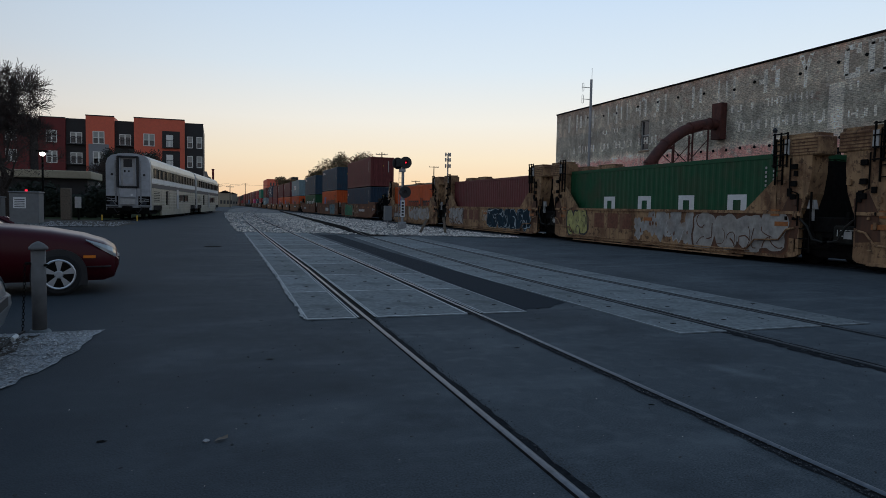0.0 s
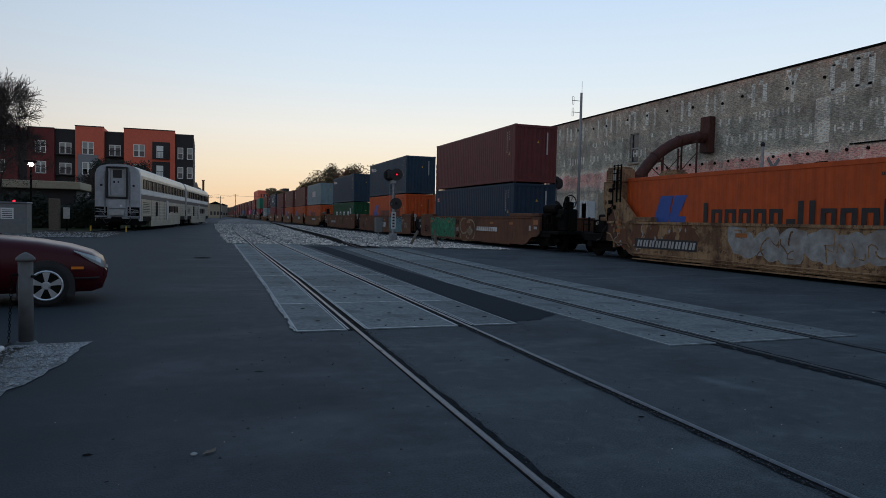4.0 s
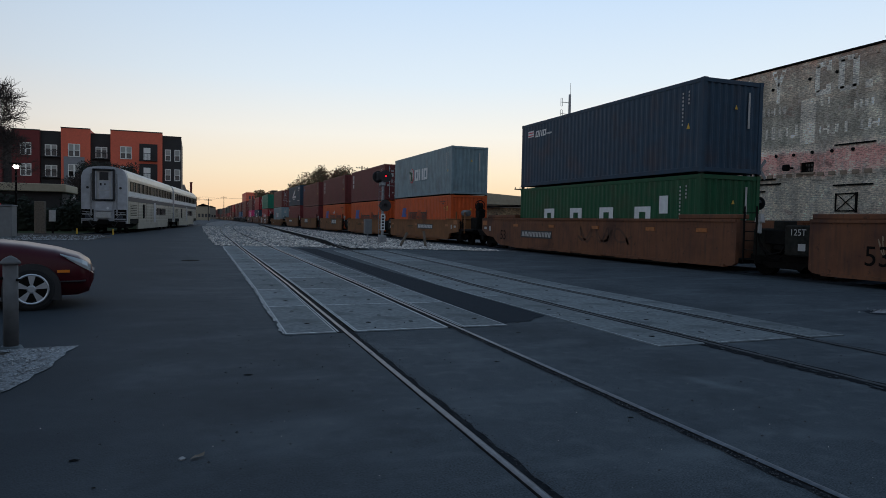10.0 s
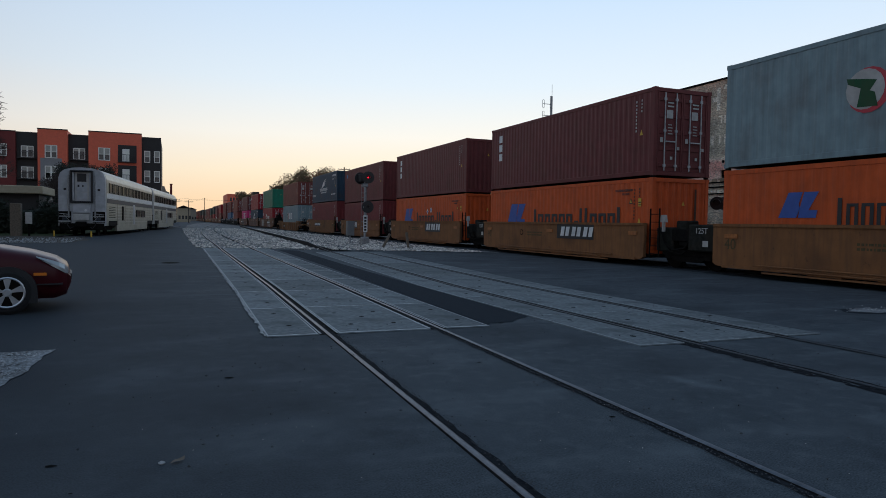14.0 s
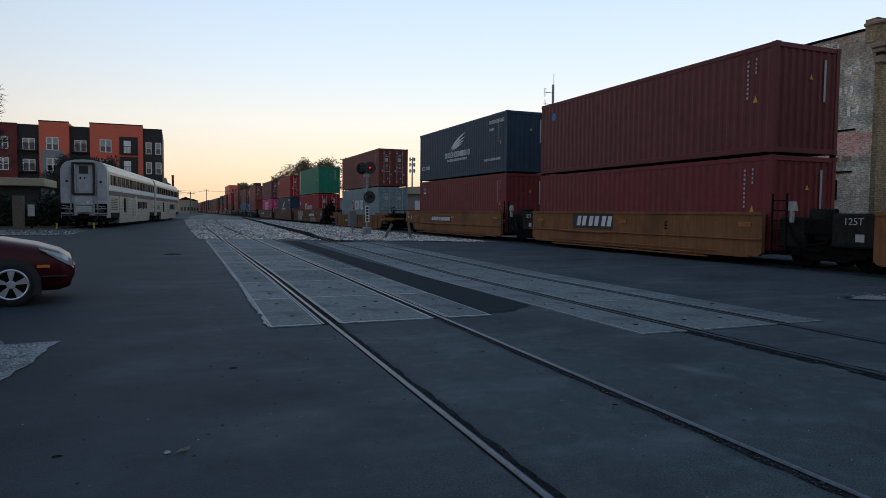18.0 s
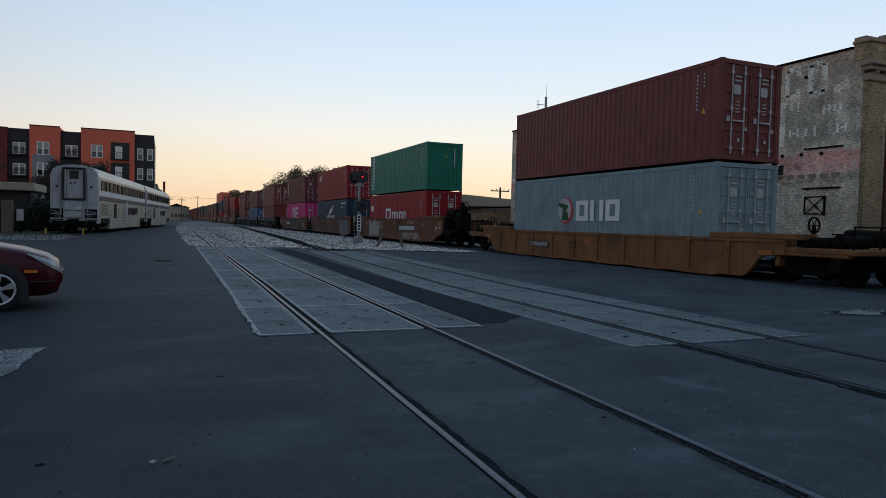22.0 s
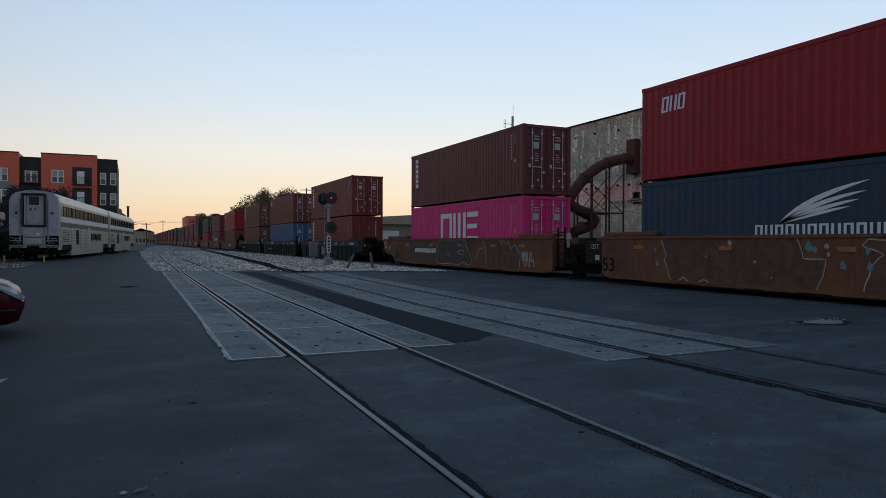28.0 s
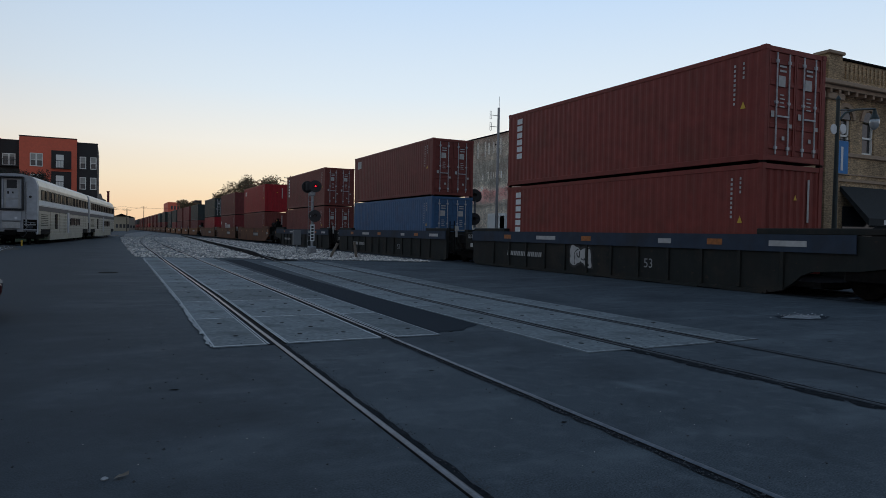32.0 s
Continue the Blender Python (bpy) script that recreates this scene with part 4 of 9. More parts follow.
# lettering that is left of the painted sign, and blank strokes for the rest
STROKES = {"C": ((0, 0.3, 0.1, 0.9), (0.1, 1, 0.84, 1), (0.1, 1, 0, 0.16), (0.72, 1, 0.7, 0.84), (0.72, 1, 0.16, 0.3)), "O": ((0, 0.3, 0.08, 0.92), (0.7, 1, 0.08, 0.92), (0.1, 0.9, 0.85, 1), (0.1, 0.9, 0, 0.15)),
           "stroke": ((0.1, 0.75, 0, 1),), "stop": ((0, 1, 0, 1),)}


def painted(kind, far_y, near_y, z0, z1, label):
    bb = Build()
    for a, c, e, f in STROKES[kind]:
        ya, yb = far_y + (near_y - far_y) * a, far_y + (near_y - far_y) * c
        bb.box(WX - 0.005, WX - 0.001, min(ya, yb), max(ya, yb), z0 + (z1 - z0) * e, z0 + (z1 - z0) * f)
    part("painted_letter", bb, GHOST, hall, label)


painted("C", 22.07, 21.28, 7.25, 8.70, "faded painted letter C")
painted("O", 20.93, 19.98, 7.24, 8.72, "faded painted letter O")
painted("stop", 19.68, 19.36, 7.20, 7.54, "faded painted full stop")
yy = Build().prism([(24.46, 8.78), (24.22, 8.78), (23.98, 8.1), (24.12, 7.95)], "x", WX - 0.005, WX - 0.001).prism([(23.62, 8.78), (23.86, 8.78), (24.12, 8.1), (23.98, 7.95)], "x", WX - 0.005, WX - 0.001).box(WX - 0.005, WX - 0.001, 23.95, 24.15, 7.24, 7.98)
part("painted_letter", yy, GHOST, hall, "faded painted letter Y")
gh = random.Random(77)
bb = Build()
for first, last, z, tall, pitch, keep in ((25.0, 46.5, 7.95, 1.35, 0.60, 0.72), (23.0, 26.3, 6.88, 0.40, 0.28, 0.95), (18.9, 20.1, 6.6, 0.38, 0.30, 0.8), (21.3, 21.7, 6.95, 0.5, 0.3, 1.0), (22.9, 45.5, 5.85, 0.62, 0.42, 0.75), (19.0, 21.9, 5.72, 0.5, 0.36, 0.8), (26.5, 44.0, 6.85, 0.40, 0.34, 0.45)):
    y = first
    while y < last:
        if gh.random() < keep:
            w, h = pitch * gh.uniform(0.22, 0.5), tall * gh.uniform(0.6, 1.0)
            bb.box(WX - 0.005, WX - 0.001, y, y + w, z - h / 2, z + h / 2)
            if gh.random() < 0.5:
                e = z + gh.choice((-0.42, 0.0, 0.42)) * tall
                bb.box(WX - 0.0045, WX - 0.001, y + w, y + pitch * 0.9, e - 0.09 * tall, e + 0.09 * tall)
        y += pitch * gh.uniform(0.8, 1.25)
part("sign_remnant", bb, GHOST, hall, "unreadable remains of painted lettering")["kind"] = "stuff"
part("bricked_opening", Build().box(WX - 0.008, WX - 0.002, 21.98, 22.75, 5.17, 7.18), PALE_BRICK, hall, "pale bricked-up opening")
for y0, y1, z in ((19.1, 21.0, 4.93), (19.15, 21.0, 3.2), (23.7, 28.5, 3.40), (24.0, 29.6, 3.64), (24.6, 28.5, 3.06)):
    y = y0
    while y < y1:
        l = min(gh.uniform(0.9, 1.9), y1 - y)
        part("wall_ledge", Build().box(WX - 0.07, WX, y, y + l - 0.06, z, z + 0.06), DARK, hall, "dark iron ledge")
        y += l
blk = Build().box(WX - 0.03, WX - 0.001, -0.16, 0.16, 3.70, 3.86).mesh("header_stone")
for k in range(24):
    part("header_stone", blk, STONE_TRIM, hall, "", pose(0, 19.4 + 0.55 * k, 0))
xf = Build().box(WX - 0.04, WX, 19.80, 19.90, 2.05, 2.9).box(WX - 0.04, WX, 20.78, 20.83, 2.1, 2.88).box(WX - 0.04, WX, 19.9, 20.78, 2.84, 2.88).box(WX - 0.04, WX, 19.9, 20.78, 2.1, 2.15)
xf.cyl((WX - 0.03, 19.85, 2.1), (WX - 0.03, 20.8, 2.88), 0.02, 5).cyl((WX - 0.03, 20.8, 2.1), (WX - 0.03, 19.85, 2.88), 0.02, 5)
part("cross_brace", xf, DARK, hall, "dark crossed iron frame")
star = Build().cyl((WX - 0.05, 0, 0), (WX - 0.001, 0, 0), 0.075, 8).mesh("anchor_plate")
for k in range(15):
    part("anchor_plate", star, DARK, hall, "", pose(0, 20.1 + 0.98 * k, 4.72 + 0.02 * (k % 3)))
for k in range(12):
    part("anchor_plate", star, DARK, hall, "", pose(0, 20.6 + 2.05 * k + gh.uniform(-0.4, 0.4), 8.0 + gh.uniform(-0.15, 0.15)))
part("wall_lamp", Build().box(WX - 0.35, WX, 23.05, 23.15, 4.08, 4.16).box(WX - 0.5, WX - 0.25, 22.98, 23.26, 3.97, 4.27, 0, 0.04), DARK, hall, "dark floodlight on the wall")
part("pale_door", Build().box(WX - 0.05, WX - 0.002, 40.5, 42.2, 0, 2.9), WHITE, hall, "white roller door")

# street front of the warehouse
fz = 9.30
win_x = [29.0, 30.78, 33.2, 35.0, 37.4, 39.2]
fh = [(x - 0.45, x + 0.45, 5.3, 6.75) for x in win_x]
b = Build()
wall_with_holes(b, WX, WX + 30, 0, fz, fh, lambda u, z, d: (u, WY0 + d, z), 0.3)
b.quad((WX, WY0, WH), (WX, WY0 + 0.5, WH), (WX, WY0 + 0.5, fz), (WX, WY0, fz))
b.quad((WX, WY0, fz), (WX + 30, WY0, fz), (WX + 30, WY0 + 0.5, fz), (WX, WY0 + 0.5, fz))
b.quad((WX, WY0 + 0.5, WH - 1), (WX + 30, WY0 + 0.5, WH - 1), (WX + 30, WY0 + 0.5, fz), (WX, WY0 + 0.5, fz))
part("front_wall", b, BUFF_BRICK, hall)
for x0, x1, z1, cap in ((WX - 0.05, WX + 1.1, 9.15, 0), (WX + 1.45, WX + 2.4, 9.55, 1)):
    pil = Build().box(x0, x1, WY0 - 0.22, WY0 - 0.002, 0, 7.75).box(x0, x1, WY0 - 0.22, WY0 + 0.45, 8.35, z1 - 0.15)
    part("pilaster", pil, BUFF_BRICK, hall)
    part("pilaster_cap", Build().box(x0 - 0.08, x1 + 0.08, WY0 - 0.32, WY0 + 0.5, z1 - 0.147, z1, 0, 0.03), STONE_TRIM, hall)
    part("capital", Build().box(x0 - 0.1, x1 + 0.1, WY0 - 0.34, WY0 - 0.003, 7.45, 7.75, 0, 0.04), STONE_TRIM, hall)
part("cornice", Build().box(WX - 0.35, WX + 30, WY0 - 0.62, WY0 - 0.003, 8.02, 8.2, 0, 0.03).box(WX - 0.25, WX + 30, WY0 - 0.45, WY0 - 0.003, 7.86, 8.02).box(WX - 0.15, WX + 30, WY0 - 0.26, WY0 - 0.003, 8.2, 8.32), STONE_TRIM, hall, "projecting stone cornice")
den = Build().box(-0.07, 0.07, -0.42, -0.003, 7.70, 7.86).mesh("bracket")
for k in range(40):
    part("bracket", den, STONE_TRIM, hall, "", pose(WX + 0.2 + 0.6 * k, WY0, 0))
part("parapet_coping", Build().box(WX + 2.4, WX + 30, WY0 - 0.1, WY0 + 0.9, fz + 0.003, fz + 0.1, 0, 0.02), DARK, hall, "dark coping")
fl = Build().box(-0.05, 0.05, -0.05, -0.003, 8.55, 9.2).mesh("parapet_rib")
for k in range(60):
    part("parapet_rib", fl, BUFF_BRICK, hall, "", pose(WX + 2.7 + 0.3 * k, WY0, 0))
part("sill_band", Build().box(WX + 1.1, WX + 30, WY0 - 0.10, WY0 - 0.003, 5.1, 5.28, 0, 0.02), STONE_TRIM, hall)
part("impost_band", Build().box(WX + 1.1, WX + 2.5, WY0 - 0.08, WY0 - 0.003, 6.65, 6.95, 0, 0.02), OFFWHITE, hall, "white stone band")
part("storey_band", Build().box(WX + 1.1, WX + 30, WY0 - 0.08, WY0 - 0.003, 4.0, 4.12).box(WX + 1.1, WX + 30, WY0 - 0.05, WY0 - 0.003, 4.3, 4.36), STONE_TRIM, hall)
arch = [(0.52 * math.cos(a), 0.52 * math.sin(a)) for a in [math.pi * i / 12 for i in range(13)]]
for x in win_x:
    w = part("window", Build().box(x - 0.44, x + 0.44, WY0 + 0.16, WY0 + 0.2, 5.3, 6.75), GLASS, hall, "arched sash window")
    fr = Build()
    for a, c, e, f in ((-0.45, -0.37, 5.3, 6.75), (0.37, 0.45, 5.3, 6.75), (-0.45, 0.45, 6.0, 6.08), (-0.45, 0.45, 5.3, 5.38)):
        fr.box(x + a, x + c, WY0 + 0.08, WY0 + 0.155, e, f)
    part("window_frame", fr, FRAME_W, w)
    part("window_arch", Build().prism([(x + 0.9 * px, 6.75 + 0.9 * pz) for px, pz in arch], "y", WY0 - 0.012, WY0 - 0.002), GLASS, w)
    ho = Build()
    for (ax, az), (cx, cz) in zip(arch, arch[1:]):
        ho.prism([(x + ax, 6.75 + az), (x + cx, 6.75 + cz), (x + 1.35 * cx, 6.75 + 1.35 * cz), (x + 1.35 * ax, 6.75 + 1.35 * az)], "y", WY0 - 0.09, WY0 - 0.003)
    part("arch_hood", ho, STONE_TRIM, w)
for k in range(3):
    x0 = 28.85 + 4.3 * k
    aw = thing("awning", "dark canvas shop awning on the brick front", "awning", "shop awnings")
    part("canvas", Build().prism([(WY0 - 0.004, 3.8), (WY0 - 1.3, 2.35), (WY0 - 1.3, 2.05), (WY0 - 1.27, 2.05), (WY0 - 0.004, 3.6)], "x", x0, x0 + 3.9), AWNING, aw)
    part("valance_mark", Build().box(x0 + 1.1, x0 + 1.4, WY0 - 1.306, WY0 - 1.3, 2.1, 2.3), WHITE, aw, "white bar on the valance")
    part("shop_window", Build().box(x0 + 0.2, x0 + 3.7, WY0 - 0.03, WY0 - 0.003, 0.5, 2.9), GLASS, hall, "dark shop window")
part("downpipe", Build().cyl((WX + 1.35, WY0 - 0.12, 0), (WX + 1.35, WY0 - 0.12, 7.6), 0.07, 8), RUST_PIPE, hall, "rusty downpipe")
structure("pavement", Build().box(19.8, 60, 13.2, 18.1, 0.0, 0.14, 0, 0.02), CONCRETE, "concrete pavement with kerb")

# the bent duct on its trestle
DY = 29.35
duct = thing("rusty_duct", "large bent rusty steel duct on a trestle", "duct")
path = [(25.95, DY, 6.10), (25.2, DY, 6.12), (24.5, DY, 5.97), (23.95, DY, 5.82), (23.43, DY, 5.60), (22.9, DY, 5.28), (22.42, DY, 4.92), (22.0, DY, 4.5), (21.68, DY, 4.12), (21.46, DY, 3.86), (21.40, DY, 3.66), (21.52, DY, 3.42), (21.95, DY, 3.20), (22.5, DY, 3.00), (22.95, DY, 2.82), (23.12, DY, 2.64), (22.95, DY, 2.40), (22.5, DY, 2.22), (22.0, DY, 2.08), (21.6, DY, 1.90)]
part("pipe", Build().tube(path, 0.29, 16), RUST_PIPE, duct, "", None, True)
for i in (1, 3, 6, 9, 13):
    p, q = Vector(path[i]), Vector(path[i + 1])
    d = (q - p).normalized() * 0.05
    part("flange", Build().cyl(tuple(p - d), tuple(p + d), 0.325, 16), RUST_PIPE, duct)
part("wall_box", Build().box(WX - 0.42, WX - 0.002, DY - 0.36, DY + 0.36, 5.3, 7.25, 0, 0.03), RUST_PIPE, duct, "rusty vertical box on the wall")
for y in (DY - 0.6, DY + 0.6):
    for x, top in ((21.3, 3.3), (22.4, 4.75), (23.4, 5.35), (24.6, 5.8)):
        part("trestle_leg", Build().box(x - 0.035, x + 0.035, y - 0.035, y + 0.035, 0, top), RUST_PIPE, duct)
    part("brace", Build().cyl((22.4, y, 3.0), (24.6, y, 5.2), 0.024, 6).cyl((22.4, y, 4.6), (24.6, y, 3.0), 0.024, 6).cyl((22.4, y, 3.0), (24.6, y, 3.0), 0.04, 6), RUST_PIPE, duct)
for x, z in ((22.4, 4.6), (24.6, 5.75), (22.4, 2.4)):
    part("cross_beam", Build().box(x - 0.06, x + 0.06, DY - 0.54, DY + 0.54, z, z + 0.12), RUST_PIPE, duct)

part("plaster_field", Build().box(WX - 0.02, WX - 0.002, 32.4, 40.15, 0.0, 3.42), PLASTER, hall, "buff plaster on the lower wall")
dr = part("loading_door", Build().box(WX - 0.05, WX - 0.002, 41.55, 43.8, 0.0, 2.75), FRAME_W, hall, "white loading door")
part("door_surround", Build().box(WX - 0.09, WX - 0.051, 41.4, 41.55, 0, 2.95).box(WX - 0.09, WX - 0.051, 43.8, 43.95, 0, 2.95).box(WX - 0.09, WX - 0.051, 41.55, 43.8, 2.75, 2.95), FRAME_W, dr)

# antenna mast
ant = thing("antenna_mast", "grey steel mast with folded dipole antennas", "mast", "", pose(21.57, 35.5, 0))
part("mast", Build().tube([(0, 0, 0), (0, 0, 5), (0, 0, 9.25)], [0.10, 0.085, 0.075], 10), STEEL, ant)
part("whip", Build().cyl((0.03, 0, 9.25), (0.03, 0, 9.95), 0.012, 5), STEEL, ant)
for z in (8.75, 8.05):
    d = Build().cyl((0, 0, z), (-0.62, 0, z), 0.018, 6)
    d.tube([(-0.62, 0, z - 0.22), (-0.62, 0, z + 0.22), (-0.56, 0, z + 0.25), (-0.5, 0, z + 0.22), (-0.5, 0, z - 0.22), (-0.56, 0, z - 0.25), (-0.62, 0, z - 0.22)], 0.014, 5)
    part("dipole", d, STEEL, ant)


# ---- railway signals ----
def signal_head(parent, x, y, z, lit, turn):
    h = part("signal_head", Build().tube([(0, 0.0, 0), (0, 0.04, 0)], [0.36, 0.36], 24).box(-0.18, 0.18, 0.04, 0.38, -0.22, 0.24, 0, 0.03), BLACK, parent, "black round target", pose(x, y, z, 0, 0, turn))
    hood = Build()
    for i in range(12):
        a, c = math.pi * (-0.15 + 1.3 * i / 12), math.pi * (-0.15 + 1.3 * (i + 1) / 12)
        for r in (0.12,):
            hood.quad((r * math.cos(a), 0, r * math.sin(a)), (r * math.cos(c), 0, r * math.sin(c)), (r * math.cos(c), -0.28, r * math.sin(c)), (r * math.cos(a), -0.28, r * math.sin(a)))
    part("hood", hood, BLACK, h)
    part("lens", Build().tube([(0, -0.01, 0), (0, -0.03, 0)], [0.05, 0.04], 14), RED_LAMP if lit else GLASS, h, "lit red lens" if lit else "dark lens")


def block_signal(x, y, group, flip, turn, lit=True, drop=0.0):
    s = thing("railway_signal", "railway block signal mast with round black targets", "signal", group, pose(x, y, 0))
    part("base", Build().box(-0.22, 0.22, -0.22, 0.22, 0, 0.45, 0, 0.04), STEEL, s)
    part("mast", Build().cyl((0, 0, 0.45), (0, 0, 4.05 - drop), 0.075, 12), STEEL, s)
    lad = Build()
    for lx in (-0.16, 0.16):
        lad.cyl((lx, 0.28, 0.3), (lx, 0.28, 3.6), 0.015, 5)
    for k in range(11):
        lad.cyl((-0.16, 0.28, 0.5 + 0.29 * k), (0.16, 0.28, 0.5 + 0.29 * k), 0.012, 5)
    part("ladder", lad, STEEL, s, "steel ladder")
    signal_head(s, 0.14 * flip, -0.15, 4.02 - drop, lit, turn)
    signal_head(s, -0.24 * flip, 0.30, 3.98 - drop, False, turn + 200)
    signal_head(s, 0.12 * flip, -0.15, 2.25, False, turn)
    part("head_bracket", Build().box(-0.16, 0.16, -0.1, 0.3, 3.45, 3.68, 0, 0.03), STEEL, s)
    part("head_bracket", Build().box(-0.14, 0.14, -0.1, 0.2, 2.18, 2.3), STEEL, s)
    part("number_plate", Build().box(-0.13, 0.13, -0.1, -0.08, 0.75, 1.75), WHITE, s, "white plate with unreadable marks")
    for k in range(5):
        part("plate_bar", Build().box(-0.07, 0.07, -0.106, -0.1005, 0.82 + 0.18 * k, 0.94 + 0.18 * k), BLACK, s)
    return s


block_signal(10.75, 38.8, "block signals", 1, -12)
block_signal(19.5, 34.6, "block signals", -1, -25, False, 0.34)
cab = thing("signal_cabinet", "small grey steel cabinet on a post", "cabinet", "", pose(10.0, 39.4, 0))
part("cabinet_body", Build().box(-0.22, 0.22, -0.18, 0.18, 0.5, 1.4, 0, 0.02), CABINET, cab)
part("post", Build().cyl((0, 0, 0), (0, 0, 0.5), 0.05, 8), STEEL, cab)
for x, y, lean in ((10.1, 33.0, 28), (11.35, 32.5, -8)):
    p = thing("leaning_stake", "weathered leaning wooden stake in the ballast", "stake", "stakes", pose(x, y, 0, 0, lean, 0))
    part("stake", Build().box(-0.06, 0.06, -0.05, 0.05, -0.05, 0.85, 0, 0.01), WOOD, p)

# crossing flasher with crossbuck
xs_ = thing("crossing_signal", "level crossing flasher with crossbuck, one red lamp lit", "signal", "", pose(19.35, 19.12, -0.1, 0, 0, -8))
part("mast", Build().cyl((0, 0, 0), (0, 0, 4.4), 0.055, 10), STEEL, xs_)
part("base", Build().box(-0.3, 0.3, -0.3, 0.3, 0.1, 0.7, 0, 0.03), STEEL, xs_)
part("bell", Build().tube([(0, 0, 4.4), (0, 0, 4.5), (0, 0, 4.58)], [0.06, 0.09, 0.03], 12), BLACK, xs_)
for a in (45, -45):
    part("crossbuck_blade", Build().box(-0.50, 0.50, -0.012, 0.0, -0.07, 0.07), CABINET, xs_, "grey back of the crossbuck", pose(0.38, -0.115 if a > 0 else -0.10, 3.62, 0, a, 18))
part("lamp_bar", Build().cyl((-0.45, -0.1, 2.42), (0.45, -0.1, 2.42), 0.035, 8).cyl((-0.3, 0.2, 2.42), (0.75, 0.45, 2.42), 0.03, 8), BLACK, xs_)
for x, y, turn, lit in ((-0.52, -0.14, 45, False), (-0.20, -0.14, 20, True), (0.24, 0.1, 60, False), (0.64, 0.2, 70, False)):
    h = part("flasher", Build().tube([(0, 0, 0), (0, 0.03, 0), (0, 0.16, 0)], [0.25, 0.25, 0.12], 20), BLACK, xs_, "black round flasher", pose(x, y, 2.36, 0, 0, -turn))
    part("lens", Build().tube([(0, -0.02, 0), (0, -0.03, 0)], [0.085, 0.07], 14), RED_LAMP if lit else BLACK, h, "lit red lens" if lit else "dark lens")
    vis = Build()
    for i in range(10):
        a, c = math.pi * i / 10, math.pi * (i + 1) / 10
        vis.quad((0.15 * math.cos(a), -0.02, 0.15 * math.sin(a)), (0.15 * math.cos(c), -0.02, 0.15 * math.sin(c)), (0.15 * math.cos(c), -0.28, 0.15 * math.sin(c)), (0.15 * math.cos(a), -0.28, 0.15 * math.sin(a)))
    part("visor", vis, BLACK, h)

# street lamp with banner
sl = thing("street_lamp", "dark green ornate street lamp with blue banner", "street lamp", "", pose(21.75, 14.0, 0.14))
part("post", Build().tube([(0, 0, 0), (0, 0, 0.5), (0, 0, 0.6), (0, 0, 3), (0, 0, 5.95)], [0.16, 0.15, 0.09, 0.075, 0.06], 12), LAMP_POST, sl)
part("finial", Build().tube([(0, 0, 5.95), (0, 0, 6.0), (0, 0, 6.1)], [0.09, 0.07, 0.01], 10), LAMP_POST, sl)
part("arm", Build().tube([(0, 0, 5.2), (0.4, 0, 5.55), (1.0, 0, 5.72), (2.05, 0, 5.85)], 0.035, 8).cyl((0, 0, 5.6), (2.05, 0, 5.85), 0.02, 6), LAMP_POST, sl)
part("lantern_cap", Build().tube([(2.05, 0, 5.85), (2.05, 0, 5.65), (2.05, 0, 5.5)], [0.04, 0.09, 0.16], 14), LAMP_POST, sl)
part("globe", Build().tube([(2.05, 0, 5.5), (2.05, 0, 5.38), (2.05, 0, 5.22), (2.05, 0, 5.12)], [0.14, 0.17, 0.13, 0.03], 16), HEADLIGHT, sl, "clear unlit lantern globe", None, True)
part("banner", Build().box(0.10, 0.62, -0.012, 0.012, 3.5, 4.6), BANNER, sl, "blue cloth banner")
part("banner_mark", Build().box(0.22, 0.34, -0.018, -0.0125, 3.6, 4.4), WHITE, sl, "pale unreadable lettering bars")
for z in (4.64, 3.46):
    part("banner_rod", Build().cyl((0, 0, z), (0.7, 0, z), 0.015, 6), LAMP_POST, sl)
part("round_sign", Build().tube([(-0.2, -0.02, 4.95), (-0.2, 0.0, 4.95)], 0.17, 14), WHITE, sl, "white round sign")
part("round_sign", Build().tube([(0.3, -0.02, 5.0), (0.3, 0.0, 5.0)], 0.17, 14), WHITE, sl, "white round sign")

# ---- low sheds behind the tracks ----
shed = thing("cream_shed", "long low cream shed with a pale roof", "building")
part("wall", Build().box(21.5, 40, 66, 86, 0, 3.3), SHED, shed)
part("roof", Build().prism([(21.1, 3.3), (40.4, 3.3), (40.4, 3.9), (30, 4.5), (21.1, 3.9)], "y", 65.6, 86.4), CREAM, shed)
part("door", Build().box(23.5, 26.0, 65.95, 65.997, 0, 2.6), WHITE, shed, "white roller door")
shed2 = thing("brick_shed", "small brown brick shed with a dark lean-to roof", "building")
part("wall", Build().box(24.2, 29.5, 50.5, 56, 0, 2.6), BUFF_BRICK, shed2)
part("roof", Build().prism([(23.9, 2.603), (29.8, 2.9), (29.8, 3.05), (23.9, 2.75)], "y", 50.2, 56.3), DARK, shed2)

# ---- parked passenger coaches ----
DEEP_STRIPE = material("coach_stripe", (0.022, 0.028, 0.042), 0.5, 0.1, 3, 0.15)
COACH_LOW = material("coach_lower_side", (0.40, 0.385, 0.31), 0.5, 0.4, 3, 0.15, 0.05, 0.5, (0.15, 0.145, 0.13), 0.8)
COACH_GLASS = material("coach_window_glass", (0.012, 0.012, 0.013), 0.3, 0, 2, 0.1, 0, spec=0.15)


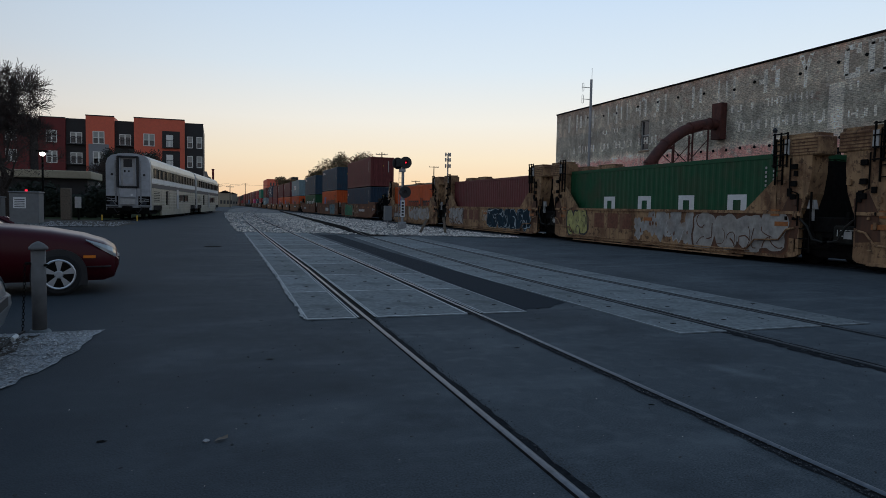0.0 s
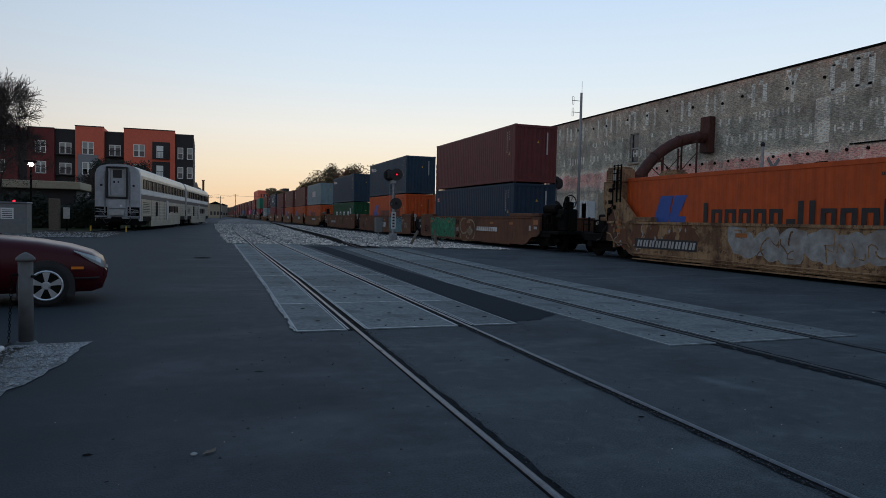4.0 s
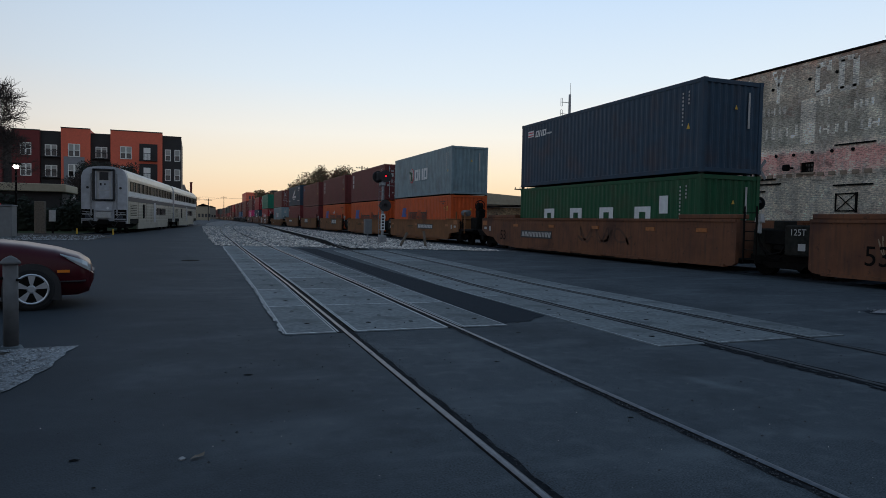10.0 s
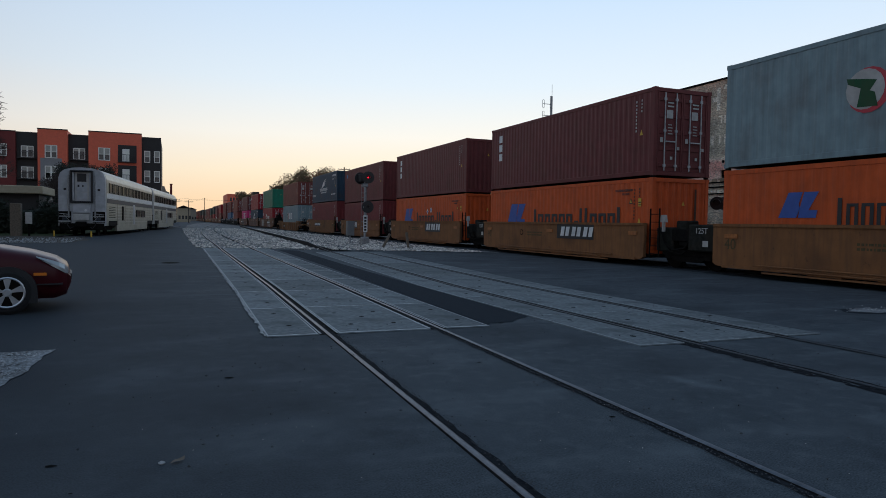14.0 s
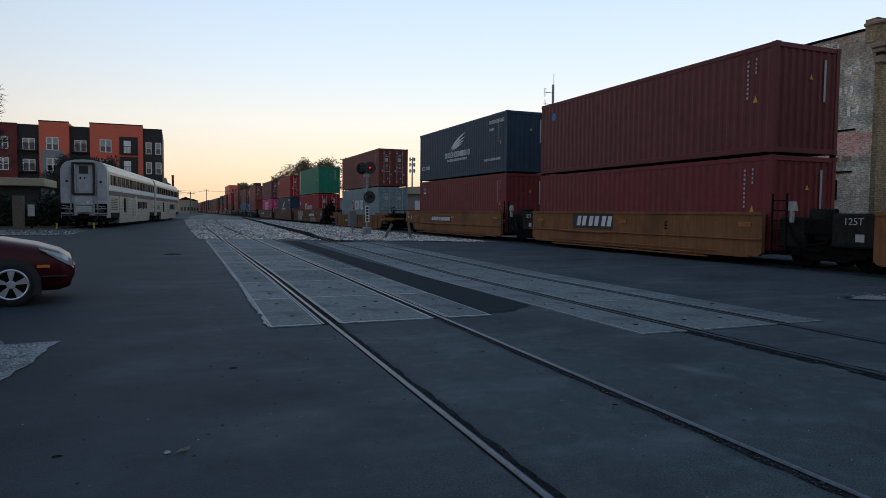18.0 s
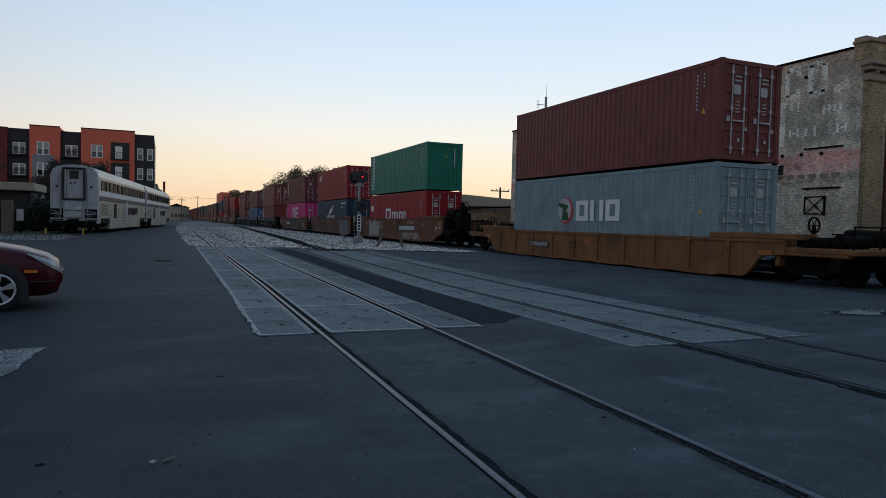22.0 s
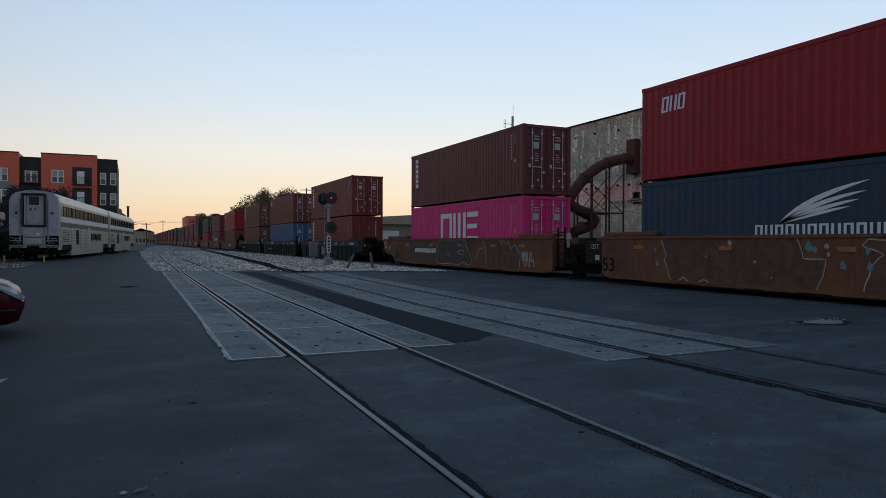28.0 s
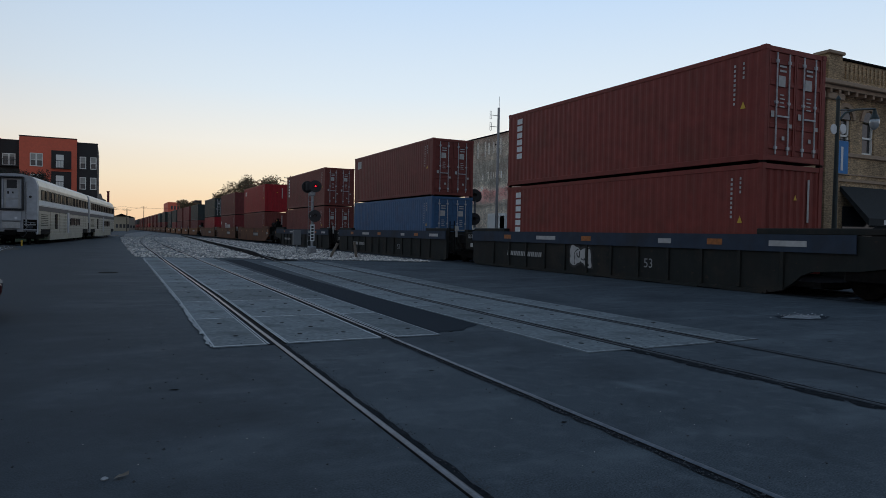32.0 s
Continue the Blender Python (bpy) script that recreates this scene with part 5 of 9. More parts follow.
def coach(at):
    c = thing("passenger_coach", "parked two-level stainless steel passenger coach", "coach", "parked coaches", at)
    W, L = 1.55, 25.5
    prof = [(-W, 0.75), (W, 0.75), (W, 4.15), (1.42, 4.55), (1.15, 4.78), (0.6, 4.92), (0, 4.95), (-0.6, 4.92), (-1.15, 4.78), (-1.42, 4.55), (-W, 4.15)]
    part("body", Build().prism(prof, "y", 0.35, L - 0.35), STAINLESS, c)
    part("end_wall", Build().prism([(x * 0.985, z) for x, z in prof], "y", 0, 0.349), COACH_END, c, "grey painted end wall")
    part("skirt", Build().box(1.40, 1.552, 4.4, L - 4.4, 0.30, 0.749).box(-1.552, -1.40, 3.4, L - 3.4, 0.30, 0.749), COACH_LOW, c)
    for ya in (0.9, L - 4.3):
        part("bogie_opening", Build().box(W + 0.022, W + 0.03, ya, ya + 3.4, 0.752, 1.12), DARK, c, "dark opening over the bogie")
    for z0, z1, m, l in ((2.42, 2.76, DEEP_STRIPE, "dark blue stripe"), (2.775, 2.80, WHITE, "thin pale stripe")):
        part("stripe", Build().box(W + 0.001, W + 0.006, 0.4, L - 0.4, z0, z1), m, c, l)
    part("lower_side", Build().box(W + 0.0005, W + 0.004, 0.4, L - 0.4, 0.78, 2.55), COACH_LOW, c, "duller lower side")
    flute = Build().box(W + 0.001, W + 0.02, 0.4, L - 0.4, 0, 0.07).mesh("flute")
    for k in range(6):
        part("flute", flute, STAINLESS, c, "", pose(0, 0, 1.0 + 0.25 * k))
    part("window_band", Build().box(W + 0.0005, W + 0.004, 0.7, L - 0.7, 3.12, 3.98), COACH_LOW, c, "dull band between the upper windows")
    part("cream_band", Build().box(W + 0.0005, W + 0.005, 0.4, L - 0.4, 2.84, 3.16), WHITE, c, "pale band under the windows")
    win = Build().box(W + 0.005, W + 0.014, -0.66, 0.66, 3.2, 3.92, 0, 0.05).mesh("window")
    for k in range(13):
        part("window", win, COACH_GLASS, c, "", pose(0, 1.8 + 1.83 * k, 0))
    low = Build().box(W + 0.021, W + 0.032, -0.6, 0.6, 1.45, 2.1, 0, 0.05).mesh("lower_window")
    for y in (14.9, 17.9):
        part("lower_window", low, COACH_GLASS, c, "", pose(0, y, 0, 0, 0, 0) @ Matrix.Diagonal((1, 1.9, 1, 1)))
    part("narrow_window", Build().box(W + 0.021, W + 0.032, 6.5, 7.15, 1.15, 2.3, 0, 0.05), COACH_GLASS, c)
    for y in (4.4, 8.2, 11.0, 21.5, 23.0):
        part("panel_seam", Build().box(W + 0.0205, W + 0.024, y, y + 0.05, 0.8, 2.48), DARK, c)
    part("grille", Build().box(W + 0.021, W + 0.030, 1.0, 3.6, 1.3, 2.3), COACH_LOW, c, "dull louvred panel")
    lv = Build()
    for k in range(7):
        lv.box(W + 0.0305, W + 0.036, 1.05, 3.55, 1.36 + 0.13 * k, 1.40 + 0.13 * k)
    part("grille_slat", lv, DARK, c)["kind"] = "stuff"
    part("side_door", Build().box(W + 0.021, W + 0.05, 12.0, 13.0, 0.8, 2.55), COACH_END, c)
    # the end: diaphragm frame, door, lamps, steps
    dia = Build()
    for x0, x1, z0, z1 in ((-0.74, -0.62, 2.42, 4.72), (0.62, 0.74, 2.42, 4.72), (-0.74, 0.74, 4.62, 4.74), (-0.74, 0.74, 2.40, 2.52)):
        dia.box(x0, x1, -0.30, -0.002, z0, z1, 0, 0.04)
    part("diaphragm", dia, BLACK, c, "dark rubber diaphragm frame")
    inner = Build()
    for x0, x1, z0, z1 in ((-0.60, -0.48, 2.54, 4.60), (0.50, 0.60, 2.54, 4.60)):
        inner.box(x0, x1, -0.16, -0.002, z0, z1, 0, 0.02)
    part("inner_frame", inner, COACH_END, c)
    d = part("end_door", Build().box(-0.46, 0.48, -0.06, -0.002, 2.55, 4.60), OFFWHITE, c, "pale end door")
    part("door_window", Build().box(-0.30, 0.30, -0.07, -0.061, 3.92, 4.50, 0, 0.004), BLACK, d)
    part("door_panel", Build().box(-0.34, 0.36, -0.075, -0.061, 2.62, 3.15, 0, 0.004).box(-0.34, 0.36, -0.075, -0.061, 3.2, 3.85, 0, 0.004), COACH_END, d)
    part("door_handle", Build().box(-0.27, -0.15, -0.10, -0.076, 3.52, 3.70, 0, 0.01).box(0.02, 0.12, -0.10, -0.076, 3.55, 3.68, 0, 0.01), BLACK, d, "black door handle")
    for x in (-1.1, 1.1):
        part("marker_lamp", Build().tube([(x, -0.05, 3.36), (x, -0.002, 3.36)], 0.09, 12), BLACK, c)
        part("end_post", Build().box(x * 0.78 - 0.05, x * 0.78 + 0.05, -0.07, -0.002, 1.3, 4.4, 0, 0.02), STEEL, c, "pale upright beside the door")
        part("corner_recess", Build().box(x - 0.42, x + 0.40, -0.012, -0.002, 0.95, 1.78), DARK, c, "dark recess at the corner")
        part("corner_step", Build().box(x - 0.40, x + 0.38, -0.13, -0.002, 1.00, 1.12, 0, 0.02).box(x - 0.36, x + 0.34, -0.10, -0.013, 1.38, 1.46), STEEL, c)
        part("grab_iron", Build().tube([(x - 0.34, -0.02, 1.62), (x - 0.34, -0.12, 1.62), (x + 0.30, -0.12, 1.55), (x + 0.30, -0.02, 1.55)], 0.025, 6).cyl((x * 0.7, -0.08, 1.05), (x * 1.1, -0.08, 1.6), 0.022, 6), STEEL, c, "bent steel grab iron")
        part("cable_box", Build().box(x - 0.16, x + 0.14, -0.10, -0.013, 1.16, 1.34, 0, 0.02), DEEP_STRIPE, c, "dark cable box")
    part("long_rail", Build().cyl((-0.92, -0.10, 2.0), (-0.92, -0.10, 4.35), 0.025, 6), OFFWHITE, c, "pale long handrail")
    part("threshold", Build().box(-0.58, 0.58, -0.2, -0.003, 1.66, 2.36, 0, 0.03), COACH_END, c, "grey threshold plate")
    part("rear_lamp", Build().tube([(0.28, -0.24, 1.86), (0.28, -0.201, 1.86)], 0.085, 12), WHITE, c, "white round lamp")
    part("foldplate", Build().box(-0.52, 0.52, -0.34, -0.202, 1.14, 1.58, 0, 0.03), OFFWHITE, c, "pale foldplate")
    part("buffer_beam", Build().box(-1.45, 1.45, -0.1, -0.031, 0.45, 0.92, 0, 0.03), DARK, c)
    part("coupler", Build().box(-0.3, 0.3, -0.75, -0.002, 0.65, 1.05, 0, 0.05).cyl((-0.6, -0.3, 0.75), (0.6, -0.3, 0.75), 0.06, 8), DARK, c)
    for x in (-0.9, 0.9):
        part("hose", Build().tube([(x, -0.05, 1.1), (x, -0.25, 0.8), (x * 0.8, -0.25, 0.55), (x * 0.55, -0.1, 0.7)], 0.035, 6), BLACK, c)
    for y in (2.6, L - 2.6):
        bg_ = part("bogie", Build().box(-1.25, -1.05, y - 1.5, y + 1.5, 0.4, 0.72, 0, 0.04).box(1.05, 1.25, y - 1.5, y + 1.5, 0.4, 0.72, 0, 0.04).box(-1.0, 1.0, y - 0.3, y + 0.3, 0.4, 0.74), DARK, c)
        for wx in (-0.76, 0.76):
            for wy in (-1.25, 1.25):
                part("wheel", Build().tube([(wx - 0.07, y + wy, 0.46), (wx + 0.07, y + wy, 0.46)], 0.46, 20), DARK, bg_)
    part("roof_vent", Build().box(-0.4, 0.4, 6, 8, 4.9, 5.0, 0, 0.03).box(-0.4, 0.4, 16, 18, 4.9, 5.0, 0, 0.03), STAINLESS, c)
    return c


c0 = coach(pose(-6.05, 54.2, 0.0, 0, 0, -5.6))
d = Vector((math.sin(radians(5.6)), math.cos(radians(5.6)), 0)) * 26.1
copy_thing(c0, pose(-6.05 + d.x, 54.2 + d.y, 0.0, 0, 0, -5.6))
for off in (-0.75, 0.75):
    rail("siding_rail", lambda y, o=off: -6.05 + o + math.tan(radians(5.6)) * (y - 54.2), 50, 120, 5, "rusty siding rail under the coaches")
for x, y in ((-7.6, 52.6), (-5.2, 51.5)):
    st = thing("yellow_marker", "short yellow marker post on the verge", "post", "yellow markers", pose(x, y, 0))
    part("post", Build().cyl((0, 0, 0), (0, 0, 0.40), 0.055, 8), YELLOW, st)

# ---- apartment block ----
AY = 115.0
apt = thing("apartment_block", "four-storey apartment block in orange and charcoal cladding", "building")
BLOCKS = [(-46, -26.2, APT_RED, 13.9, 0.6), (-26.2, -25.0, APT_DARK, 13.3, 0), (-25.0, -21.4, APT_RED, 13.8, 0.6), (-21.4, -18.55, APT_DARK, 13.75, 0), (-18.55, -14.65, APT_ORANGE, 14.35, 0.9),
          (-14.65, -11.85, APT_DARK, 13.75, 0), (-11.85, -4.5, APT_ORANGE, 14.4, 0.9), (-4.5, -1.72, APT_DARK, 13.95, 0.3)]
for x0, x1, m, h, out in BLOCKS:
    part("bay", Build().box(x0, x1, AY - out, AY + 16, 0, h), m, apt)
    part("parapet", Build().box(x0 - 0.04, x1 + 0.04, AY - out - 0.06, AY - out + 0.3, h + 0.003, h + 0.14), APT_DARK, apt)


def out_blind(x):
    return abs(x + 16.8) < 0.1 or abs(x + 9.7) < 0.1 or abs(x + 3.0) < 0.9


def apt_window(x, z, w, h, face, n=2):
    z, h, w = z - 0.6, h + 0.25, 0.86 * w
    win = part("window", Build().box(x - w / 2, x + w / 2, face - 0.03, face - 0.002, z, z + h), GLASS, apt)
    drop = 0.55 if out_blind(x) else 0.22 + 0.18 * math.sin(7.3 * x + 2.1 * z)
    part("blind", Build().box(x - w / 2 + 0.05, x + w / 2 - 0.05, face - 0.034, face - 0.0305, z + h * (1 - drop), z + h), BLIND, win, "pale lowered blind")
    fr = Build()
    for a, c, e, f in ((0, w, 0, 0.11), (0, w, h - 0.11, h), (0, 0.11, 0.11, h - 0.11), (w - 0.11, w, 0.11, h - 0.11)) + tuple((w * k / n - 0.10, w * k / n + 0.10, 0.11, h - 0.11) for k in range(1, n)) + tuple((w * k / n + 0.11, w * (k + 1) / n - 0.11, h * 0.5 - 0.03, h * 0.5 + 0.03) for k in range(n)):
        fr.box(x - w / 2 + a, x - w / 2 + c, face - 0.08, face - 0.031, z + e, z + f)
    part("window_frame", fr, FRAME_W, win)


FLOORS = (1.2, 4.4, 7.6, 10.7)
for z in FLOORS:
    apt_window(-16.8, z, 1.9, 1.7, AY - 0.9)
    apt_window(-9.7, z, 1.9, 1.7, AY - 0.9)
    apt_window(-3.7, z, 1.0, 1.6, AY - 0.3, 1)
    apt_window(-2.3, z, 1.0, 1.6, AY - 0.3, 1)
    apt_window(-20.0, z, 1.9, 1.5, AY)
    apt_window(-13.2, z, 1.9, 1.5, AY)
    apt_window(-23.2, z, 1.7, 1.6, AY - 0.6)
    apt_window(-28.5, z, 1.7, 1.6, AY - 0.6)
    apt_window(-33.5, z, 1.7, 1.6, AY - 0.6)
    # recessed balcony in the wide orange bay
    bal = part("balcony", Build().box(-7.8, -5.2, AY - 0.95, AY - 0.902, z - 0.7, z + 1.9), APT_DARK, apt, "dark balcony recess")
    rl = Build().box(-7.8, -5.2, AY - 1.5, AY - 1.46, z + 0.35, z + 0.42).box(-7.8, -5.2, AY - 1.5, AY - 0.9, z - 0.78, z - 0.66)
    for k in range(14):
        rl.box(-7.8 + 0.2 * k - 0.012, -7.8 + 0.2 * k + 0.012, AY - 1.49, AY - 1.47, z - 0.66, z + 0.35)
    part("railing", rl, APT_DARK, bal)["kind"] = "stuff"
    part("balcony_door", Build().box(-7.2, -6.2, AY - 0.975, AY - 0.952, z - 0.6, z + 1.3), FRAME_W, bal)
    for x in (-20.0, -13.2):
        r2 = Build().box(x - 1.25, x + 1.25, AY - 0.75, AY - 0.70, z + 0.2, z + 0.28).box(x - 1.25, x + 1.25, AY - 0.75, AY - 0.002, z - 0.75, z - 0.6)
        for k in range(12):
            r2.box(x - 1.2 + 0.21 * k, x - 1.18 + 0.21 * k, AY - 0.74, AY - 0.72, z - 0.6, z + 0.2)
        part("balcony", r2, APT_DARK, apt, "charcoal balcony railing")["kind"] = "stuff"
part("grey_base", Build().box(-18.2, -15.4, AY - 0.93, AY - 0.902, 0, 10.1), APT_GREY, apt, "grey cladding under the windows")

# station canopy wall, hedge, lamp
canopy = thing("low_canopy", "low cream building with a flat roof edge", "building")
part("fascia", Build().box(-40, -10.6, 67.5, 74, 3.35, 4.05, 0, 0.05), CREAM, canopy)
part("wall", Build().box(-39.5, -11, 68.2, 73.5, 0, 3.35), APT_DARK, canopy)


def leaf_cloud(blobs, count, size, seed, mats, spread=1.0):
    """Small leaves scattered in uneven clumps."""
    r, bb = random.Random(seed), Build()
    tot = sum(b_[3] ** 2 for b_ in blobs)
    for cx, cy, cz, rad in blobs:
        for _ in range(int(count * rad * rad / tot)):
            v = Vector((r.gauss(0, 1), r.gauss(0, 1), r.gauss(0, 1))).normalized() * rad * (r.random() ** 0.45) * spread
            p = Vector((cx, cy, cz)) + v
            a = Vector((r.uniform(-1, 1), r.uniform(-1, 1), r.uniform(-1, 1))).normalized() * size * r.uniform(0.6, 1.4)
            e = a.orthogonal().normalized() * size * 0.5
            if p.z > 0.05:
                bb.quad(p - a, p + e, p + a, p - e, mi=0 if r.random() < 0.8 or len(mats) == 1 else 1)
    return bb


hr = random.Random(9)
blobs = [(-7.5 - 0.85 * k, 60.5 + hr.uniform(-0.4, 0.4), hr.uniform(0.7, 2.1), hr.uniform(0.8, 1.15)) for k in range(30) for _ in range(3)]
tagged(part("hedge", leaf_cloud(blobs, 16000, 0.16, 3, [HEDGE]), HEDGE), "dense dark hedge behind the verge", "hedge", "", "stuff")
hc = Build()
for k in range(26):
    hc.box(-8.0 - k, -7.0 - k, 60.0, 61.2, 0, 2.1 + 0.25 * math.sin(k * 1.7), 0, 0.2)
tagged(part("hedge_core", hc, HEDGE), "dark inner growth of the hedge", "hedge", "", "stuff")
lm = thing("yard_lamp", "lit white yard lamp on a dark post", "lamp", "", pose(-11.55, 54.0, 0))
part("post", Build().cyl((0, 0, 0), (0, 0, 4.5), 0.07, 8), DARK, lm)
part("lamp_head", Build().box(-0.35, 0.35, -0.2, 0.2, 4.75, 4.9, 0, 0.03), DARK, lm)
part("glowing_lens", Build().tube([(0, 0, 4.5), (0, 0, 4.62), (0, 0, 4.745)], [0.10, 0.20, 0.14], 12), LAMP_GLOW, lm, "glowing white lens")

# boxes and posts on the verge
eb = thing("electrical_cabinet", "grey steel electrical cabinet with a white notice", "cabinet", "", pose(-9.85, 42.3, 0, 0, 0, -4))
part("cabinet_body", Build().box(-0.72, 0.72, -0.45, 0.45, 0.05, 1.75, 0, 0.03), CABINET, eb)
part("plinth", Build().box(-0.78, 0.78, -0.5, 0.5, 0, 0.12), CONCRETE, eb)
part("cabinet_lid", Build().box(-0.76, 0.76, -0.5, 0.5, 1.75, 1.83, 0, 0.02), CABINET, eb)
nt = part("notice", Build().box(-0.52, 0.10, -0.47, -0.452, 0.9, 1.5), WHITE, eb, "white notice")
for k in range(5):
    part("notice_line", Build().box(-0.46, 0.04, -0.4745, -0.4705, 0.96 + 0.1 * k, 1.0 + 0.1 * k), BLACK, nt)
part("red_lamp", Build().box(-0.05, 0.05, -0.1, 0.0, 1.83, 1.93), RED_LAMP, eb, "small red light")
eb2 = thing("electrical_cabinet", "smaller pale grey steel cabinet on the verge", "cabinet", "", pose(-11.6, 42.6, 0))
part("cabinet_body", Build().box(-0.75, 0.55, -0.4, 0.4, 0.05, 1.45, 0, 0.03), CABINET, eb2)
part("cabinet_lid", Build().box(-0.8, 0.6, -0.45, 0.45, 1.45, 1.52, 0, 0.02), CABINET, eb2)
wp = thing("concrete_post", "thick weathered concrete gate post", "post", "", pose(-9.95, 53.2, 0))
part("shaft", Build().box(-0.32, 0.32, -0.3, 0.3, 0, 2.25, 0, 0.04), WOOD, wp)
mb = thing("meter_box", "pale meter box on a dark post", "meter", "", pose(-9.15, 53.0, 0))
part("post", Build().box(-0.06, 0.06, -0.05, 0.05, 0, 1.3), DARK, mb)
part("box", Build().box(-0.2, 0.2, -0.2, -0.052, 0.85, 1.65, 0, 0.02), OFFWHITE, mb)


# ---- trees ----
def bare_tree(name, label, at, height, seed, spread=1.0, depth=7):
    r = random.Random(seed)
    wood, twigs = Build(), Build()

    def grow(p, d, length, rad, lev):
        n = 3
        pts, rads = [p], [rad]
        for i in range(n):
            d = (d + Vector((r.uniform(-0.22, 0.22), r.uniform(-0.22, 0.22), r.uniform(-0.10, 0.16)))).normalized()
            p = p + d * length / n
            pts.append(p)
            rads.append(rad * (1 - 0.35 * (i + 1) / n))
        if lev >= depth - 2:
            twigs.tube(pts, [max(0.011, q) for q in rads], 3, caps=False)
        else:
            wood.tube(pts, rads, 8 if lev < 2 else 5, caps=False)
        if lev < depth:
            for k in range(3 if lev < 3 else 4):
                a = r.uniform(0, 2 * math.pi)
                t = r.uniform(0.45, 0.85) * spread
                o = d.orthogonal().normalized()
                o = Matrix.Rotation(a, 3, d) @ o
                nd = (d * math.cos(t) + o * math.sin(t) + Vector((0, 0, 0.12))).normalized()
                q = pts[-1] if k < 2 else pts[-2]
                grow(q, nd, length * r.uniform(0.62, 0.85), rads[-1] * r.uniform(0.6, 0.75), lev + 1)
    grow(Vector((0, 0, -0.1)), Vector((0, 0, 1)), height * 0.27, height * 0.028, 0)
    t = thing(name, label, "tree", "bare trees", at)
    part("trunk", wood, BARK, t)
    part("crown", twigs, TWIG, t, "fine bare twigs")
    return t


big_tree = bare_tree("bare_tree", "large bare winter tree with dense twigs and some dry leaves", pose(-12.9, 50.5, 0, 0, 0, 40), 12.2, 4, 1.1, 7)
br_ = random.Random(17)
blobs = []
for k in range(60):
    a, q, zc = br_.uniform(0, 6.3), 2.7 * math.sqrt(br_.random()), br_.uniform(3.4, 8.4)
    blobs.append((q * math.cos(a), q * math.sin(a), zc, br_.uniform(0.35, 0.75)))
part("dry_leaves", leaf_cloud(blobs, 9000, 0.055, 18, [TWIG, BARK], 1.3), [TWIG, BARK], big_tree, "dark dry leaves left on the twigs")
bare_tree("bare_tree", "broad bare winter tree beside another", pose(-14.6, 53.0, 0), 12.4, 8, 1.1, 7)
bare_tree("bare_tree", "small bare tree behind the coaches", pose(-9.0, 98.0, 0), 8.6, 15, 1.0, 6)
bare_tree("bare_tree", "small bare tree behind the coaches", pose(-13.0, 104.0, 0), 9.0, 19, 1.0, 6)
bare_tree("bare_tree", "round dense bare tree behind the coaches", pose(-10.6, 86.0, 0), 8.2, 23, 1.25, 7)


et = random.Random(29)
ev = thing("dense_tree", "dense dark round tree behind the parked coaches", "tree", "", pose(-9.7, 93.0, 0))
part("trunk", Build().tube([(0, 0, 0), (0.1, 0, 2.5), (0, 0.1, 5.5)], [0.26, 0.2, 0.1], 8), BARK, ev)
blobs = [(et.uniform(-3.3, 3.3), et.uniform(-1.6, 1.6), et.uniform(3.6, 7.3), et.uniform(0.6, 1.1)) for _ in range(70)]
part("crown", leaf_cloud(blobs, 30000, 0.10, 29, [HEDGE, TWIG], 1.15), [HEDGE, TWIG], ev)
fh_ = thing("far_house", "distant house with a stepped gable and chimney", "building", "", pose(-2.6, 200, 0))
part("wall", Build().prism([(-1.7, 0), (1.7, 0), (1.7, 8.6), (0.9, 9.0), (0.5, 10.3), (-0.5, 10.3), (-0.9, 9.0), (-1.7, 8.6)], "y", 0, 8), SHED, fh_)
part("chimney", Build().box(1.9, 2.5, 1, 1.8, 0, 10.9).box(1.8, 2.6, 0.9, 1.9, 10.9, 11.1), APT_RED, fh_)


def leafy_tree(x, y, h, seed, brown=False):
    r = random.Random(seed)
    t = thing("leafy_tree", "rounded leafy tree with russet tint beyond the train", "tree", "trees beyond the train", pose(x, y, 0))
    wood = Build().tube([(0, 0, 0), (0.1, 0, h * 0.3), (0, 0.1, h * 0.55)], [h * 0.03, h * 0.022, h * 0.012], 8)
    blobs = []
    for k in range(16):
        a, q = r.uniform(0, 6.3), r.uniform(0.1, 0.34) * h
        z = h * r.uniform(0.45, 0.9)
        blobs.append((q * math.cos(a), q * math.sin(a), z, h * r.uniform(0.07, 0.14)))
        wood.tube([(0, 0, h * 0.4), (q * 0.6 * math.cos(a), q * 0.6 * math.sin(a), z * 0.85), (q * math.cos(a), q * math.sin(a), z)], [h * 0.012, h * 0.007, 0.02], 5)
    part("trunk", wood, BARK, t)
    part("crown", leaf_cloud(blobs, 3400, 0.25, seed, [LEAF, LEAF_BROWN], 1.2), [LEAF_BROWN if brown else LEAF, LEAF_BROWN], t)


for x, y, h, sd, br in ((23.5, 160, 9.6, 1, False), (25.8, 159, 11.6, 2, False), (28.5, 158, 13.6, 3, False), (31.0, 156, 14.2, 4, False), (33.2, 157, 13.2, 5, True), (21, 210, 10.2, 6, False)):
    leafy_tree(x, y, h, sd, br)

